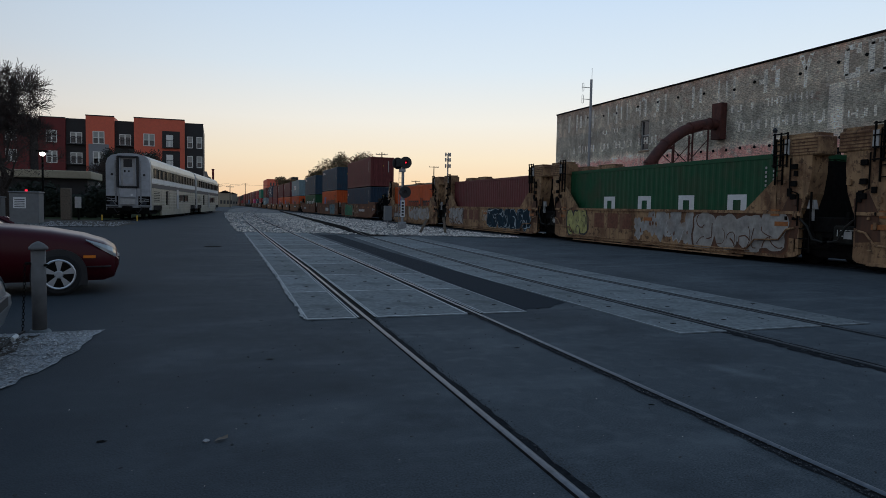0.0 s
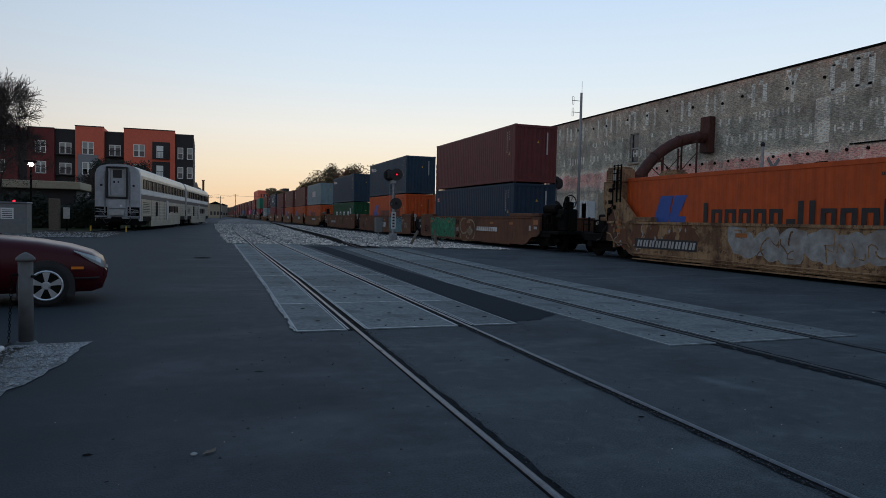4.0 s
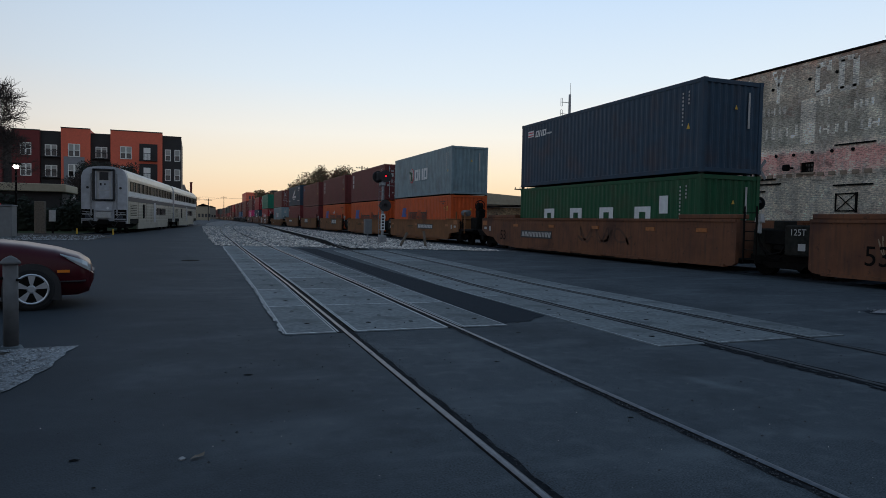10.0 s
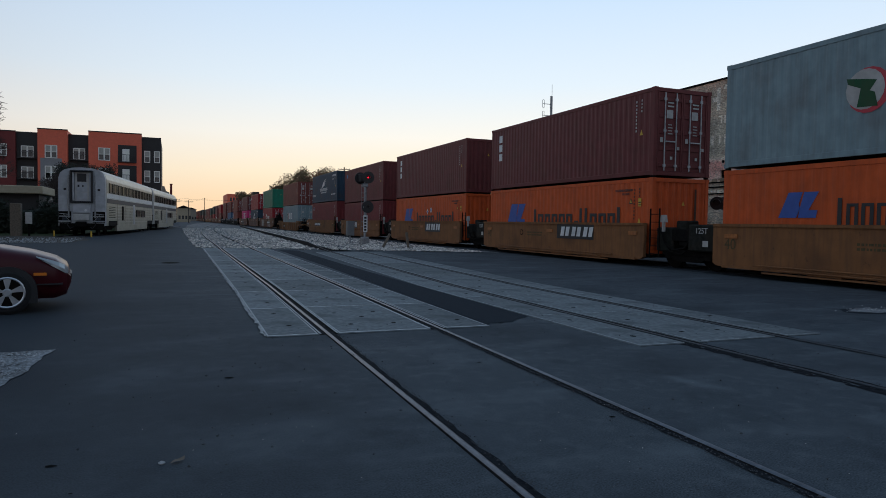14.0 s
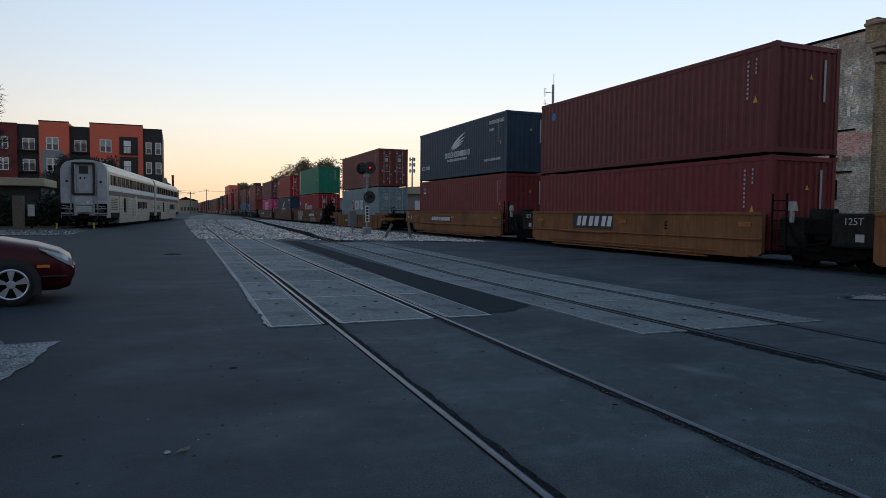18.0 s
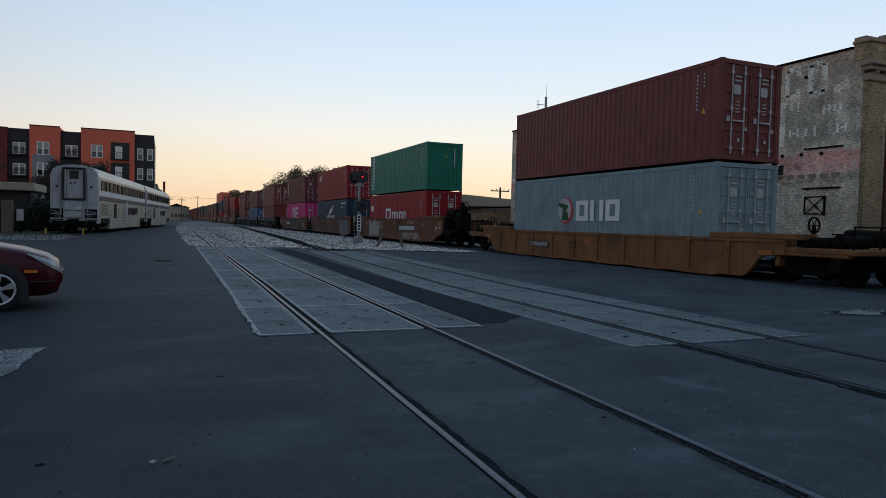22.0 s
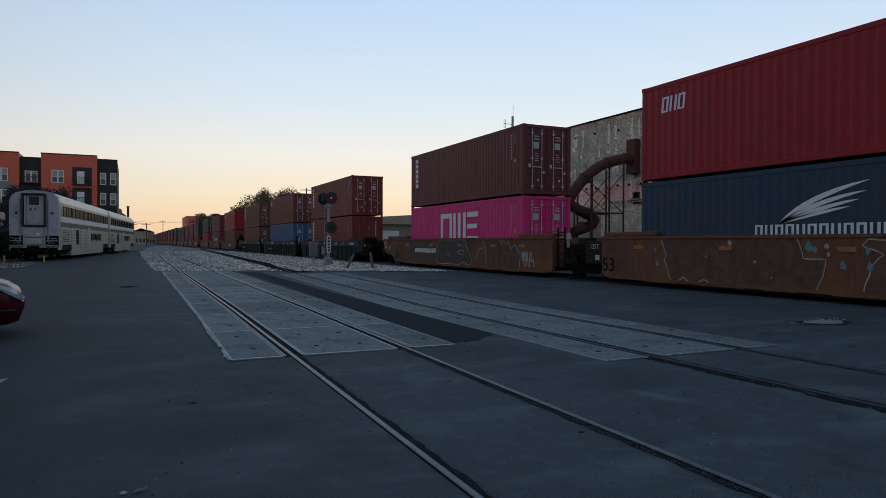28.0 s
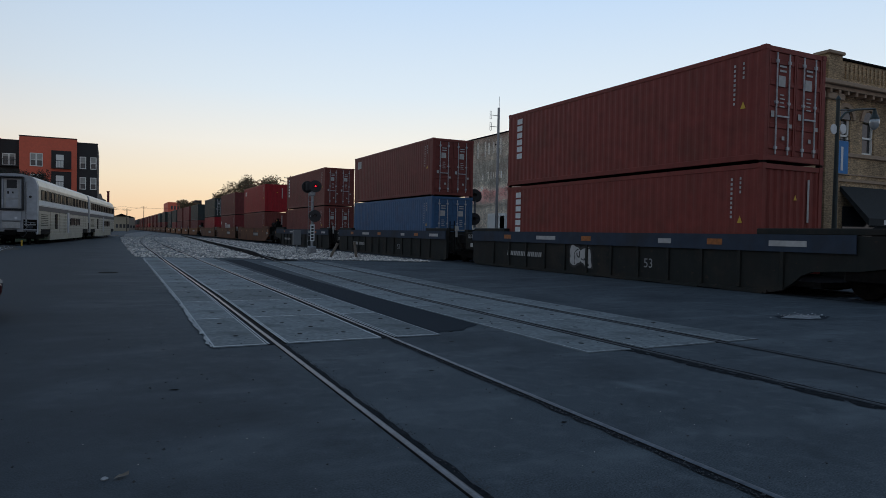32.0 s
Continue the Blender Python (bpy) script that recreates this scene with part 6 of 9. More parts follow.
# ---- poles, towers and far buildings ----
def wood_pole(x, y, h, arms, label="wooden utility pole with a cross arm"):
    p = thing("utility_pole", label, "pole", "utility poles", pose(x, y, 0))
    part("pole", Build().cyl((0, 0, 0), (0, 0, h), 0.16, 8, 0.11), POLE, p)
    for z in arms:
        part("cross_arm", Build().box(-1.2, 1.2, -0.06, 0.06, h - z, h - z + 0.12), POLE, p)
        for k in (-1.1, -0.5, 0.5, 1.1):
            part("insulator", Build().cyl((k, 0, h - z + 0.12), (k, 0, h - z + 0.3), 0.05, 6), STEEL, p)
    return p


for az, y, el, arms in ((13.68, 130, 0.0803, (0.5, 1.3)), (18.16, 150, 0.0615, (0.3,)), (16.62, 170, 0.0394, (0.3,)), (27.6, 70, 0.055, (0.5,)), (1.2, 230, 0.026, (0.6,)), (0.3, 300, 0.028, (0.6, 1.4)), (-0.4, 170, 0.020, (0.5,)), (2.4, 330, 0.030, (0.6,))):
    x = y * math.tan(radians(az))
    wood_pole(x, y, 1.37 + el * y / math.cos(radians(az)), arms)
tw = thing("cell_tower", "slim steel cell tower with dish clusters", "tower", "", pose(240 * math.tan(radians(19.35)), 240, 0))
part("pole", Build().cyl((0, 0, 0), (0, 0, 21.5), 0.35, 10, 0.25), STEEL, tw)
for z in (16.5, 18.8, 20.8):
    part("antenna_cluster", Build().box(-1.1, -0.7, -0.4, 0.4, z, z + 1.4, 0, 0.05).box(0.7, 1.1, -0.4, 0.4, z, z + 1.4, 0, 0.05).box(-0.7, 0.7, -0.1, 0.1, z + 0.5, z + 0.8).box(-0.25, 0.25, -0.9, -0.4, z, z + 1.4, 0, 0.05), STEEL, tw)
wr = Build()
for x0, y0, z0, x1, y1, z1 in ((-40, 230, 7.2, 4.8, 230, 7.2), (-40, 230, 7.9, 4.8, 230, 7.9), (4.8, 230, 7.6, 60, 232, 10.6), (1.6, 300, 9.2, 14, 330, 11.0)):
    pts = []
    for k in range(13):
        f = k / 12
        pts.append((x0 + (x1 - x0) * f, y0 + (y1 - y0) * f, z0 + (z1 - z0) * f - 0.9 * 4 * f * (1 - f)))
    wr.tube(pts, 0.035, 4)
tagged(part("overhead_wires", wr, BLACK), "thin sagging overhead wires across the street", "wire", "", "stuff")
mill = thing("orange_factory", "distant orange brick factory with a taller block", "building")
part("wall", Build().box(25.5, 38.0, 350, 380, 0, 14.2), APT_ORANGE, mill)
part("stair_block", Build().box(38.0, 41.0, 350, 360, 0, 15.6), APT_DARK, mill)
for k in range(7):
    part("window", Build().box(26.8 + 1.4 * k, 27.6 + 1.4 * k, 349.95, 349.997, 10.6, 12.4), GLASS, mill)
for x0, x1, y, h, m, lab in ((-6, 0.8, 240, 6.5, SHED, "low far street building"), (1.5, 6.5, 280, 5.5, CREAM, "low far cream building"), (-20, -7, 200, 8.0, APT_GREY, "far grey street building"), (7, 13, 420, 7, SHED, "far low shed beside the line"), (45, 80, 300, 7, SHED, "long low far shed")):
    t = thing("far_building", lab, "building", "far buildings")
    part("wall", Build().box(x0, x1, y, y + 12, 0, h), m, t)
    part("roof", Build().prism([(x0 - 0.3, h), (x1 + 0.3, h), ((x0 + x1) / 2, h + 1.1)], "y", y - 0.3, y + 12.3), DARK, t)
    for k in range(4):
        part("window", Build().box(x0 + 0.6 + k * (x1 - x0) / 4, x0 + 1.4 + k * (x1 - x0) / 4, y - 0.05, y - 0.003, 1.2, 2.6), GLASS, t)
wtr = random.Random(12)
far = Build()
for k in range(60):
    x, w, h = -420 + 15 * k, wtr.uniform(8, 20), wtr.uniform(3, 8)
    if not -30 < x < 40:
        far.box(x, x + w, 520, 530, 0, h, 0, 1.2)
tagged(part("distant_treeline", far, LEAF), "dark uneven distant line of trees", "trees", "", "stuff")

# ---- cars at the edge of the car park ----
def headlight_mesh(side):
    """A wedge of clear glass wrapped round the corner of the nose."""
    b, rows = Build(), []
    for x, yt, zt, yb, zb, f in ((0.47, 0.765, 0.795, 0.815, 0.69, 0.06), (0.56, 0.755, 0.765, 0.805, 0.665, 0.36), (0.66, 0.738, 0.735, 0.79, 0.635, 0.72), (0.75, 0.70, 0.70, 0.745, 0.60, 0.95), (0.82, 0.635, 0.66, 0.68, 0.56, 1.0), (0.862, 0.52, 0.615, 0.555, 0.525, 0.95)):
        rows.append(((x, side * yt, zt + 0.012), (x + 0.006, side * (0.5 * (yt + yt + (yb - yt) * f) + 0.022), zt + (zb - zt) * f * 0.5), (x + 0.004, side * (yt + (yb - yt) * f + 0.006), zt + (zb - zt) * f)))
    for p, q in zip(rows, rows[1:]):
        for k in range(2):
            b.quad(p[k], p[k + 1], q[k + 1], q[k])
    return b


def car(at, paint_mat, label):
    """A four-door saloon; x runs forward from the front axle, y to its left, the near right side faces -y."""
    c = thing("parked_car", label, "car", "parked cars", at)
    W = 0.86
    # half widths and heights along the length: x, foot, belt, half width at the belt
    st = [(0.88, 0.34, 0.56, 0.52), (0.84, 0.24, 0.655, 0.66), (0.70, 0.20, 0.75, 0.78), (0.40, 0.20, 0.845, 0.83), (0.0, 0.20, 0.92, 0.855), (-0.45, 0.20, 0.97, 0.86), (-0.75, 0.20, 0.99, 0.86), (-1.6, 0.20, 0.98, 0.86), (-2.4, 0.20, 0.99, 0.86), (-3.0, 0.22, 1.0, 0.84), (-3.45, 0.30, 0.98, 0.76), (-3.62, 0.36, 0.90, 0.64)]
    b = Build()
    rings = []
    for x, z0, z1, w in st:
        zm = 0.5 * (z0 + z1)
        rings.append([(x, -w * 0.93, z0), (x, -w * 1.0, zm - 0.08), (x, -w * 0.995, z1 - 0.14), (x, -w * 0.93, z1 - 0.04), (x, -w * 0.5, z1 + 0.015), (x, 0, z1 + 0.03), (x, w * 0.5, z1 + 0.015), (x, w * 0.93, z1 - 0.04), (x, w * 0.995, z1 - 0.14), (x, w, zm - 0.08), (x, w * 0.93, z0)])
    k = 0
    for r in rings:
        b.v += r
    for i in range(len(rings) - 1):
        for j in range(10):
            b.f.append((i * 11 + j, i * 11 + j + 1, (i + 1) * 11 + j + 1, (i + 1) * 11 + j))
            b.m.append(0)
        b.f.append((i * 11 + 10, i * 11, (i + 1) * 11, (i + 1) * 11 + 10))
        b.m.append(0)
    b.f += [tuple(range(10, -1, -1)), tuple(len(b.v) - 11 + j for j in range(11))]
    b.m += [0, 0]
    part("body", b, paint_mat, c, "", None, True)
    # cabin: glass with painted roof and pillars
    part("windscreen", Build().quad((-0.62, -0.72, 0.98), (-0.62, 0.72, 0.98), (-1.40, 0.58, 1.40), (-1.40, -0.58, 1.40)), GLASS, c)
    part("rear_window", Build().quad((-3.0, 0.68, 1.0), (-3.0, -0.68, 1.0), (-2.45, -0.56, 1.38), (-2.45, 0.56, 1.38)), GLASS, c)
    for s_ in (-1, 1):
        part("side_window", Build().quad((-0.62, s_ * 0.74, 0.97), (-3.0, s_ * 0.72, 0.99), (-2.45, s_ * 0.575, 1.385), (-1.40, s_ * 0.595, 1.405)), GLASS, c)
    part("roof", Build().prism([(-1.33, 1.385), (-1.45, 1.42), (-2.0, 1.45), (-2.4, 1.41), (-2.52, 1.37)], "y", -0.59, 0.59), paint_mat, c)
    pl = Build()
    for s_ in (-1, 1):
        pl.tube([(-0.60, s_ * 0.735, 0.97), (-1.0, s_ * 0.67, 1.2), (-1.40, s_ * 0.60, 1.405)], 0.035, 6)
        pl.tube([(-3.02, s_ * 0.72, 0.99), (-2.45, s_ * 0.58, 1.39)], 0.05, 6)
        pl.tube([(-1.95, s_ * 0.755, 0.97), (-1.95, s_ * 0.60, 1.42)], 0.03, 6)
    part("pillars", pl, paint_mat, c)
    for s_ in (-1, 1):
        part("headlight", headlight_mesh(s_), HEADLIGHT, c, "clear wedge-shaped headlight", None, True)
        part("side_marker", Build().box(0.44, 0.60, *sorted((s_ * 0.81, s_ * 0.852)), 0.535, 0.575), AMBER, c, "amber side marker")
        part("door_line", Build().box(-0.86, -0.85, *sorted((s_ * 0.84, s_ * 0.866)), 0.28, 0.93), BLACK, c)
        part("mirror", Build().box(-0.85, -0.68, *sorted((s_ * 0.82, s_ * 1.0)), 0.98, 1.10, 0, 0.03), paint_mat, c)
        part("bumper_groove", Build().box(0.30, 0.80, *sorted((s_ * 0.70, s_ * 0.845)), 0.40, 0.415), BLACK, c)
        for wx in (0.13, -2.52):
            ar = Build()
            pts = [(wx + 0.36 * math.cos(a), 0.31 + 0.36 * math.sin(a)) for a in [math.pi * (i / 14) for i in range(15)]] + [(wx - 0.36, 0.15), (wx + 0.36, 0.15)]
            ar.prism(pts, "y", *sorted((s_ * 0.70, s_ * 0.874)))
            part("wheel_arch", ar, BLACK, c, "dark wheel arch")
            t = part("wheel", Build().tube([(wx, s_ * 0.68, 0.31), (wx, s_ * 0.70, 0.31), (wx, s_ * 0.86, 0.31), (wx, s_ * 0.885, 0.31)], [0.28, 0.31, 0.31, 0.27], 28), RUBBER, c, "black tyre")
            part("rim", Build().tube([(wx, s_ * 0.8852, 0.31), (wx, s_ * 0.892, 0.31)], [0.215, 0.205], 24), DARK, t)
            sp = Build()
            for q in range(5):
                a = 2 * math.pi * q / 5 + 0.3
                e, f = a - 0.30, a + 0.30
                sp.prism([(wx + 0.05 * math.cos(e), 0.31 + 0.05 * math.sin(e)), (wx + 0.20 * math.cos(e + 0.05), 0.31 + 0.20 * math.sin(e + 0.05)), (wx + 0.20 * math.cos(f - 0.05), 0.31 + 0.20 * math.sin(f - 0.05)), (wx + 0.05 * math.cos(f), 0.31 + 0.05 * math.sin(f))], "y", *sorted((s_ * 0.893, s_ * 0.902)))
            sp.tube([(wx, s_ * 0.893, 0.31), (wx, s_ * 0.908, 0.31)], [0.06, 0.045], 12)
            rimp = [(wx + 0.205 * math.cos(a), s_ * 0.895, 0.31 + 0.205 * math.sin(a)) for a in [2 * math.pi * i / 24 for i in range(25)]]
            sp.tube(rimp, 0.016, 5)
            part("alloy_spokes", sp, ALLOY, t, "five-spoke alloy wheel")
    part("bumper", Build().prism([(0.50, 0.27), (0.74, 0.25), (0.86, 0.30), (0.905, 0.42), (0.90, 0.50), (0.84, 0.555), (0.50, 0.56)], "y", -0.60, 0.60), paint_mat, c, "rounded front bumper")
    part("grille", Build().box(0.80, 0.912, -0.35, 0.35, 0.44, 0.52), BLACK, c)
    return c


HEAD = 7.0
hd = Vector((math.cos(radians(HEAD)), math.sin(radians(HEAD)), 0))
lf = Vector((-hd.y, hd.x, 0))
p = Vector((-2.19, 10.72, 0)) + lf * 0.87
car(pose(p.x - 0.055 * math.cos(radians(HEAD)), p.y - 0.055 * math.sin(radians(HEAD)), 0, 0, 0, HEAD), CAR_RED, "dark red parked saloon car with alloy wheels")
p = Vector((-1.76, 6.95, 0)) - hd * 0.90 - lf * 0.60
car(pose(p.x, p.y, 0, 0, 0, HEAD), CAR_SILVER, "silver parked saloon car beside the gravel island")

# bollard with chain
bo = thing("bollard", "grey steel bollard with a domed cap and chain", "bollard", "", pose(-1.72, 7.79, 0))
part("post", Build().cyl((0, 0, 0), (0, 0, 0.86), 0.068, 18), BOLLARD, bo, "", None, True)
part("cap", Build().tube([(0, 0, 0.86), (0, 0, 0.875), (0, 0, 0.89), (0, 0, 0.92), (0, 0, 0.945)], [0.088, 0.092, 0.085, 0.055, 0.01], 18), BOLLARD, bo, "domed cap", None, True)
part("footing", Build().tube([(0, 0, 0), (0, 0, 0.03)], [0.11, 0.09], 14), CONCRETE, bo)
part("eye_bolt", Build().cyl((-0.06, -0.03, 0.72), (-0.11, -0.05, 0.72), 0.015, 6).cyl((0.06, -0.03, 0.70), (0.09, -0.05, 0.70), 0.015, 6), DARK, bo)
link = Build().tube([(0.011 * math.cos(a), 0, 0.02 * math.sin(a)) for a in [2 * math.pi * i / 10 for i in range(11)]], 0.0035, 5).mesh("chain_link")
for k in range(24):
    z = 0.70 - 0.031 * k
    part("chain_link", link, DARK, bo, "", pose(-0.11 - 0.0015 * k, -0.05, z, 0, 0, 90 * (k % 2)))
hs = thing("rubber_hose", "black rubber hose with red and white sleeves on gravel", "hose")
part("hose", Build().tube([(-1.84, 7.70, 0.03), (-1.86, 7.3, 0.035), (-1.83, 7.0, 0.03), (-1.86, 6.6, 0.03), (-1.95, 6.25, 0.03), (-2.05, 6.0, 0.03)], 0.013, 8), RUBBER, hs)
part("sleeve", Build().cyl((-1.84, 7.42, 0.035), (-1.835, 7.25, 0.035), 0.022, 10), WHITE, hs, "white sleeve")
part("sleeve", Build().cyl((-1.90, 6.2, 0.035), (-1.96, 6.05, 0.035), 0.022, 10), RED_MARK, hs, "red sleeve")

# ---- containers ----

LIME_SPRAY = material("sprayed_lime", (0.40, 0.38, 0.13), 0.7, 0, 5, 0.4, 0, 0.6, (0.2, 0.17, 0.1), 2.0)
PALE_BLUE = material("sprayed_pale_blue", (0.36, 0.45, 0.48), 0.7, 0, 5, 0.3, 0, 0.5, (0.2, 0.2, 0.18), 2.0)
BLUE_SPRAY = material("sprayed_blue_grey", (0.10, 0.21, 0.24), 0.7, 0, 5, 0.25, 0, 0.4, (0.16, 0.22, 0.22), 1.5)
DEEP_BLUE_SPRAY = material("sprayed_deep_blue", (0.018, 0.030, 0.042), 0.7, 0, 5, 0.3)
GREEN_SPRAY = material("sprayed_green", (0.016, 0.215, 0.098), 0.7, 0, 5, 0.35, 0, 0.7, (0.012, 0.085, 0.06), 1.1)
DARK_GREEN_SPRAY = material("sprayed_dark_green", (0.012, 0.022, 0.018), 0.7, 0, 5, 0.3)
BEIGE_SPRAY = material("sprayed_beige", (0.27, 0.20, 0.13), 0.7, 0, 5, 0.3, 0, 0.5, (0.16, 0.10, 0.06), 2.0)
PALE_SPRAY = material("sprayed_silver", (0.34, 0.32, 0.29), 0.6, 0, 5, 0.3, 0, 0.6, (0.18, 0.15, 0.12), 1.6)
TEAL_SPRAY = material("sprayed_teal", (0.010, 0.030, 0.048), 0.8, 0, 5, 0.4, 0, 0.6, (0.006, 0.012, 0.020), 1.6, spec=0.15)
LEN, HALF = 12.19, 6.095
_cache = {}


def shared(key, make):
    if key not in _cache:
        _cache[key] = make()
    return _cache[key]


def corrugated(length, z0, z1, pitch, depth):
    """A corrugated sheet in the plane x = 0, facing -x, that runs along y."""
    b = Build()
    n = int(length / pitch)
    p = length / n
    prof = []
    for i in range(n):
        y = -length / 2 + i * p
        prof += [(y, 0.0), (y + 0.28 * p, 0.0), (y + 0.48 * p, depth), (y + 0.80 * p, depth)]
    prof.append((length / 2, 0.0))
    for (ya, xa), (yb, xb) in zip(prof, prof[1:]):
        b.quad((xa, ya, z0), (xa, ya, z1), (xb, yb, z1), (xb, yb, z0))
    return b.mesh("corrugated_panel")


def container(top_mat, h, doors, at, group, label="", marks=()):
    m = BOX[top_mat]
    c = thing("shipping_container", label or f"{BOX_WORD[top_mat]} corrugated steel shipping container on the train", "container", group, at)
    side = shared(("side", h), lambda: corrugated(LEN - 0.30, 0.17, h - 0.13, 0.278, 0.012))
    part("side_panel", side, m, c, "", pose(-1.206, 0, 0))
    part("side_panel", side, m, c, "", pose(1.206, 0, 0, 0, 0, 180))
    part("corner_post", shared(("post", h), lambda: Build().box(-0.07, 0.07, -0.075, 0.075, 0, h, 0, 0.008).box(-0.078, 0.078, -0.085, 0.085, 0, 0.118).box(-0.078, 0.078, -0.085, 0.085, h - 0.118, h + 0.004).mesh("corner_post")), m, c, "", pose(-1.142, -HALF + 0.078, 0))
    for px, py in ((1.142, -HALF + 0.078), (-1.142, HALF - 0.078), (1.142, HALF - 0.078)):
        part("corner_post", _cache[("post", h)], m, c, "", pose(px, py, 0))
    top_rail = shared("top_rail", lambda: Build().box(-0.03, 0.03, -HALF + 0.16, HALF - 0.16, -0.13, 0, 0, 0.006).mesh("top_rail"))
    low_rail = shared("low_rail", lambda: Build().box(-0.025, 0.025, -HALF + 0.16, HALF - 0.16, 0.02, 0.17, 0, 0.006).mesh("bottom_rail"))
    for sx in (-1.186, 1.186):
        part("top_rail", top_rail, m, c, "", pose(sx, 0, h - 0.004))
        part("bottom_rail", low_rail, m, c, "", pose(sx, 0, 0))
    part("roof", shared("roof", lambda: Build().box(-1.15, 1.15, -HALF + 0.1, HALF - 0.1, -0.05, -0.02).mesh("roof")), m, c, "", pose(0, 0, h))
    part("floor", shared("floor", lambda: Build().box(-1.16, 1.16, -HALF + 0.1, HALF - 0.1, 0.05, 0.16).mesh("floor")), DARK, c)
    head = shared("header", lambda: Build().box(-1.07, 1.07, -0.05, 0.05, -0.14, -0.006, 0, 0.006).mesh("end_header"))
    sill = shared("sill", lambda: Build().box(-1.07, 1.07, -0.05, 0.05, 0.01, 0.15, 0, 0.006).mesh("end_sill"))
    for py in (-HALF + 0.06, HALF - 0.06):
        part("end_header", head, m, c, "", pose(0, py, h))
        part("end_sill", sill, m, c, "", pose(0, py, 0))
    endp = shared(("end", h), lambda: corrugated(2.14, 0.15, h - 0.14, 0.25, 0.045))
    part("end_panel", endp, m, c, "", pose(0, HALF - 0.03, 0, 0, 0, -90))
    if doors:
        leaf_me = shared(("leaf", h), lambda: door_mesh(h))
        for sx in (-0.535, 0.535):
            d = part("door", leaf_me, m, c, "", pose(sx, -HALF + 0.04, 0))
            rod = shared(("rod", h), lambda: Build().cyl((0, 0, 0.17), (0, 0, h - 0.16), 0.021, 8).box(-0.05, 0.05, -0.02, 0.03, 0.30, 0.38).box(-0.05, 0.05, -0.02, 0.03, h - 0.42, h - 0.34).box(-0.05, 0.05, -0.02, 0.03, h * 0.5, h * 0.5 + 0.07).mesh("lock_rod"))
            for rx in (-0.24, 0.24):
                part("lock_rod", rod, LOCK_ROD, d, "pale galvanised lock rod", pose(rx, -0.05, 0))
            part("door_handle", shared("handle", lambda: Build().box(-0.22, 0.22, -0.02, 0.02, -0.02, 0.02).mesh("door_handle")), LOCK_ROD, d, "pale galvanised handle", pose(0.0, -0.075, 1.15))
            tags = shared(("tags", h), lambda: tag_mesh(h))
            part("data_marking", tags, OFFWHITE, d, "white data marks", pose(0, -0.036, 0))["kind"] = "stuff"
    else:
        part("end_panel", endp, m, c, "", pose(0, -HALF + 0.03, 0, 0, 0, 90))
        part("data_marking", shared(("endtag", h), lambda: Build().box(0.62, 0.70, -0.004, 0, h - 1.5, h - 0.35).mesh("data_marking")), RUSTED if top_mat == "orange" else OFFWHITE, c, "upright number bar", pose(0, -HALF + 0.026, 0))
        part("warning_mark", shared(("endwarn", h), lambda: Build().prism([(0.06, h - 0.92), (0.19, h - 0.92), (0.125, h - 0.78)], "y", -0.004, 0).mesh("warning_mark")), YELLOW, c, "yellow warning mark", pose(0, -HALF + 0.026, 0))
    # number column and warning mark beside the near end of the side
    def column():
        bb = Build()
        for i in range(9):
            bb.box(-0.004, 0, -5.19, -5.13, h - 0.42 - i * 0.125, h - 0.35 - i * 0.125)
        for i in range(4):
            bb.box(-0.004, 0, -5.46, -5.41, h - 0.40 - i * 0.12, h - 0.33 - i * 0.12)
        return bb.mesh("number_column")
    part("number_column", shared(("column", h), column), RUSTED if top_mat == "orange" else OFFWHITE, c, "column of small number bars", pose(-1.212, 0, 0))["kind"] = "stuff"
    part("warning_mark", shared(("warn", h), lambda: Build().prism([(-5.52, h - 1.55), (-5.36, h - 1.55), (-5.44, h - 1.36)], "x", -0.004, 0).mesh("warning_mark")), YELLOW, c, "yellow warning mark", pose(-1.212, 0, 0))
    for i, (nm, mat, shapes) in enumerate(marks):
        joined = len(shapes) > 10
        bb = Build()
        for poly in shapes:
            bb.prism([(HALF - u, z) for u, z in poly], "x", -0.004, 0)
            if not joined:
                part(nm, bb, mat, c, nm.replace("_", " "), pose(-1.2105 - 0.005 * i, 0, 0))
                bb = Build()
        if joined:
            part(nm, bb, mat, c, nm.replace("_", " "), pose(-1.2105 - 0.005 * i, 0, 0))["kind"] = "stuff"
    return c


def door_mesh(h):
    b = Build()
    b.box(-0.525, 0.525, 0, 0.03, 0.16, h - 0.15)
    for i in range(5):
        z = 0.30 + (h - 0.75) * i / 4
        b.box(-0.46, 0.46, -0.028, 0, z, z + 0.13, 0, 0.01)
    b.box(-0.525, -0.47, -0.03, 0, 0.16, h - 0.15).box(0.47, 0.525, -0.03, 0, 0.16, h - 0.15)
    return b.mesh("door")


def tag_mesh(h):
    b = Build()
    for i in range(2):
        b.box(-0.13, 0.13, -0.004, 0, h - 0.52 - 0.12 * i, h - 0.47 - 0.12 * i)
    for i in range(4):
        b.box(-0.10, 0.06 + 0.03 * (i % 2), -0.004, 0, h - 1.25 - 0.10 * i, h - 1.22 - 0.10 * i)
    b.box(0.02, 0.12, -0.004, 0, 0.55, 0.65)
    b.box(-0.17, 0.10, -0.004, 0, h - 1.02, h - 0.74)
    b.box(-0.42, -0.30, -0.004, 0, h * 0.38, h * 0.38 + 0.16)
    b.box(0.30, 0.40, -0.004, 0, h * 0.30, h * 0.30 + 0.10)
    return b.mesh("data_marking")


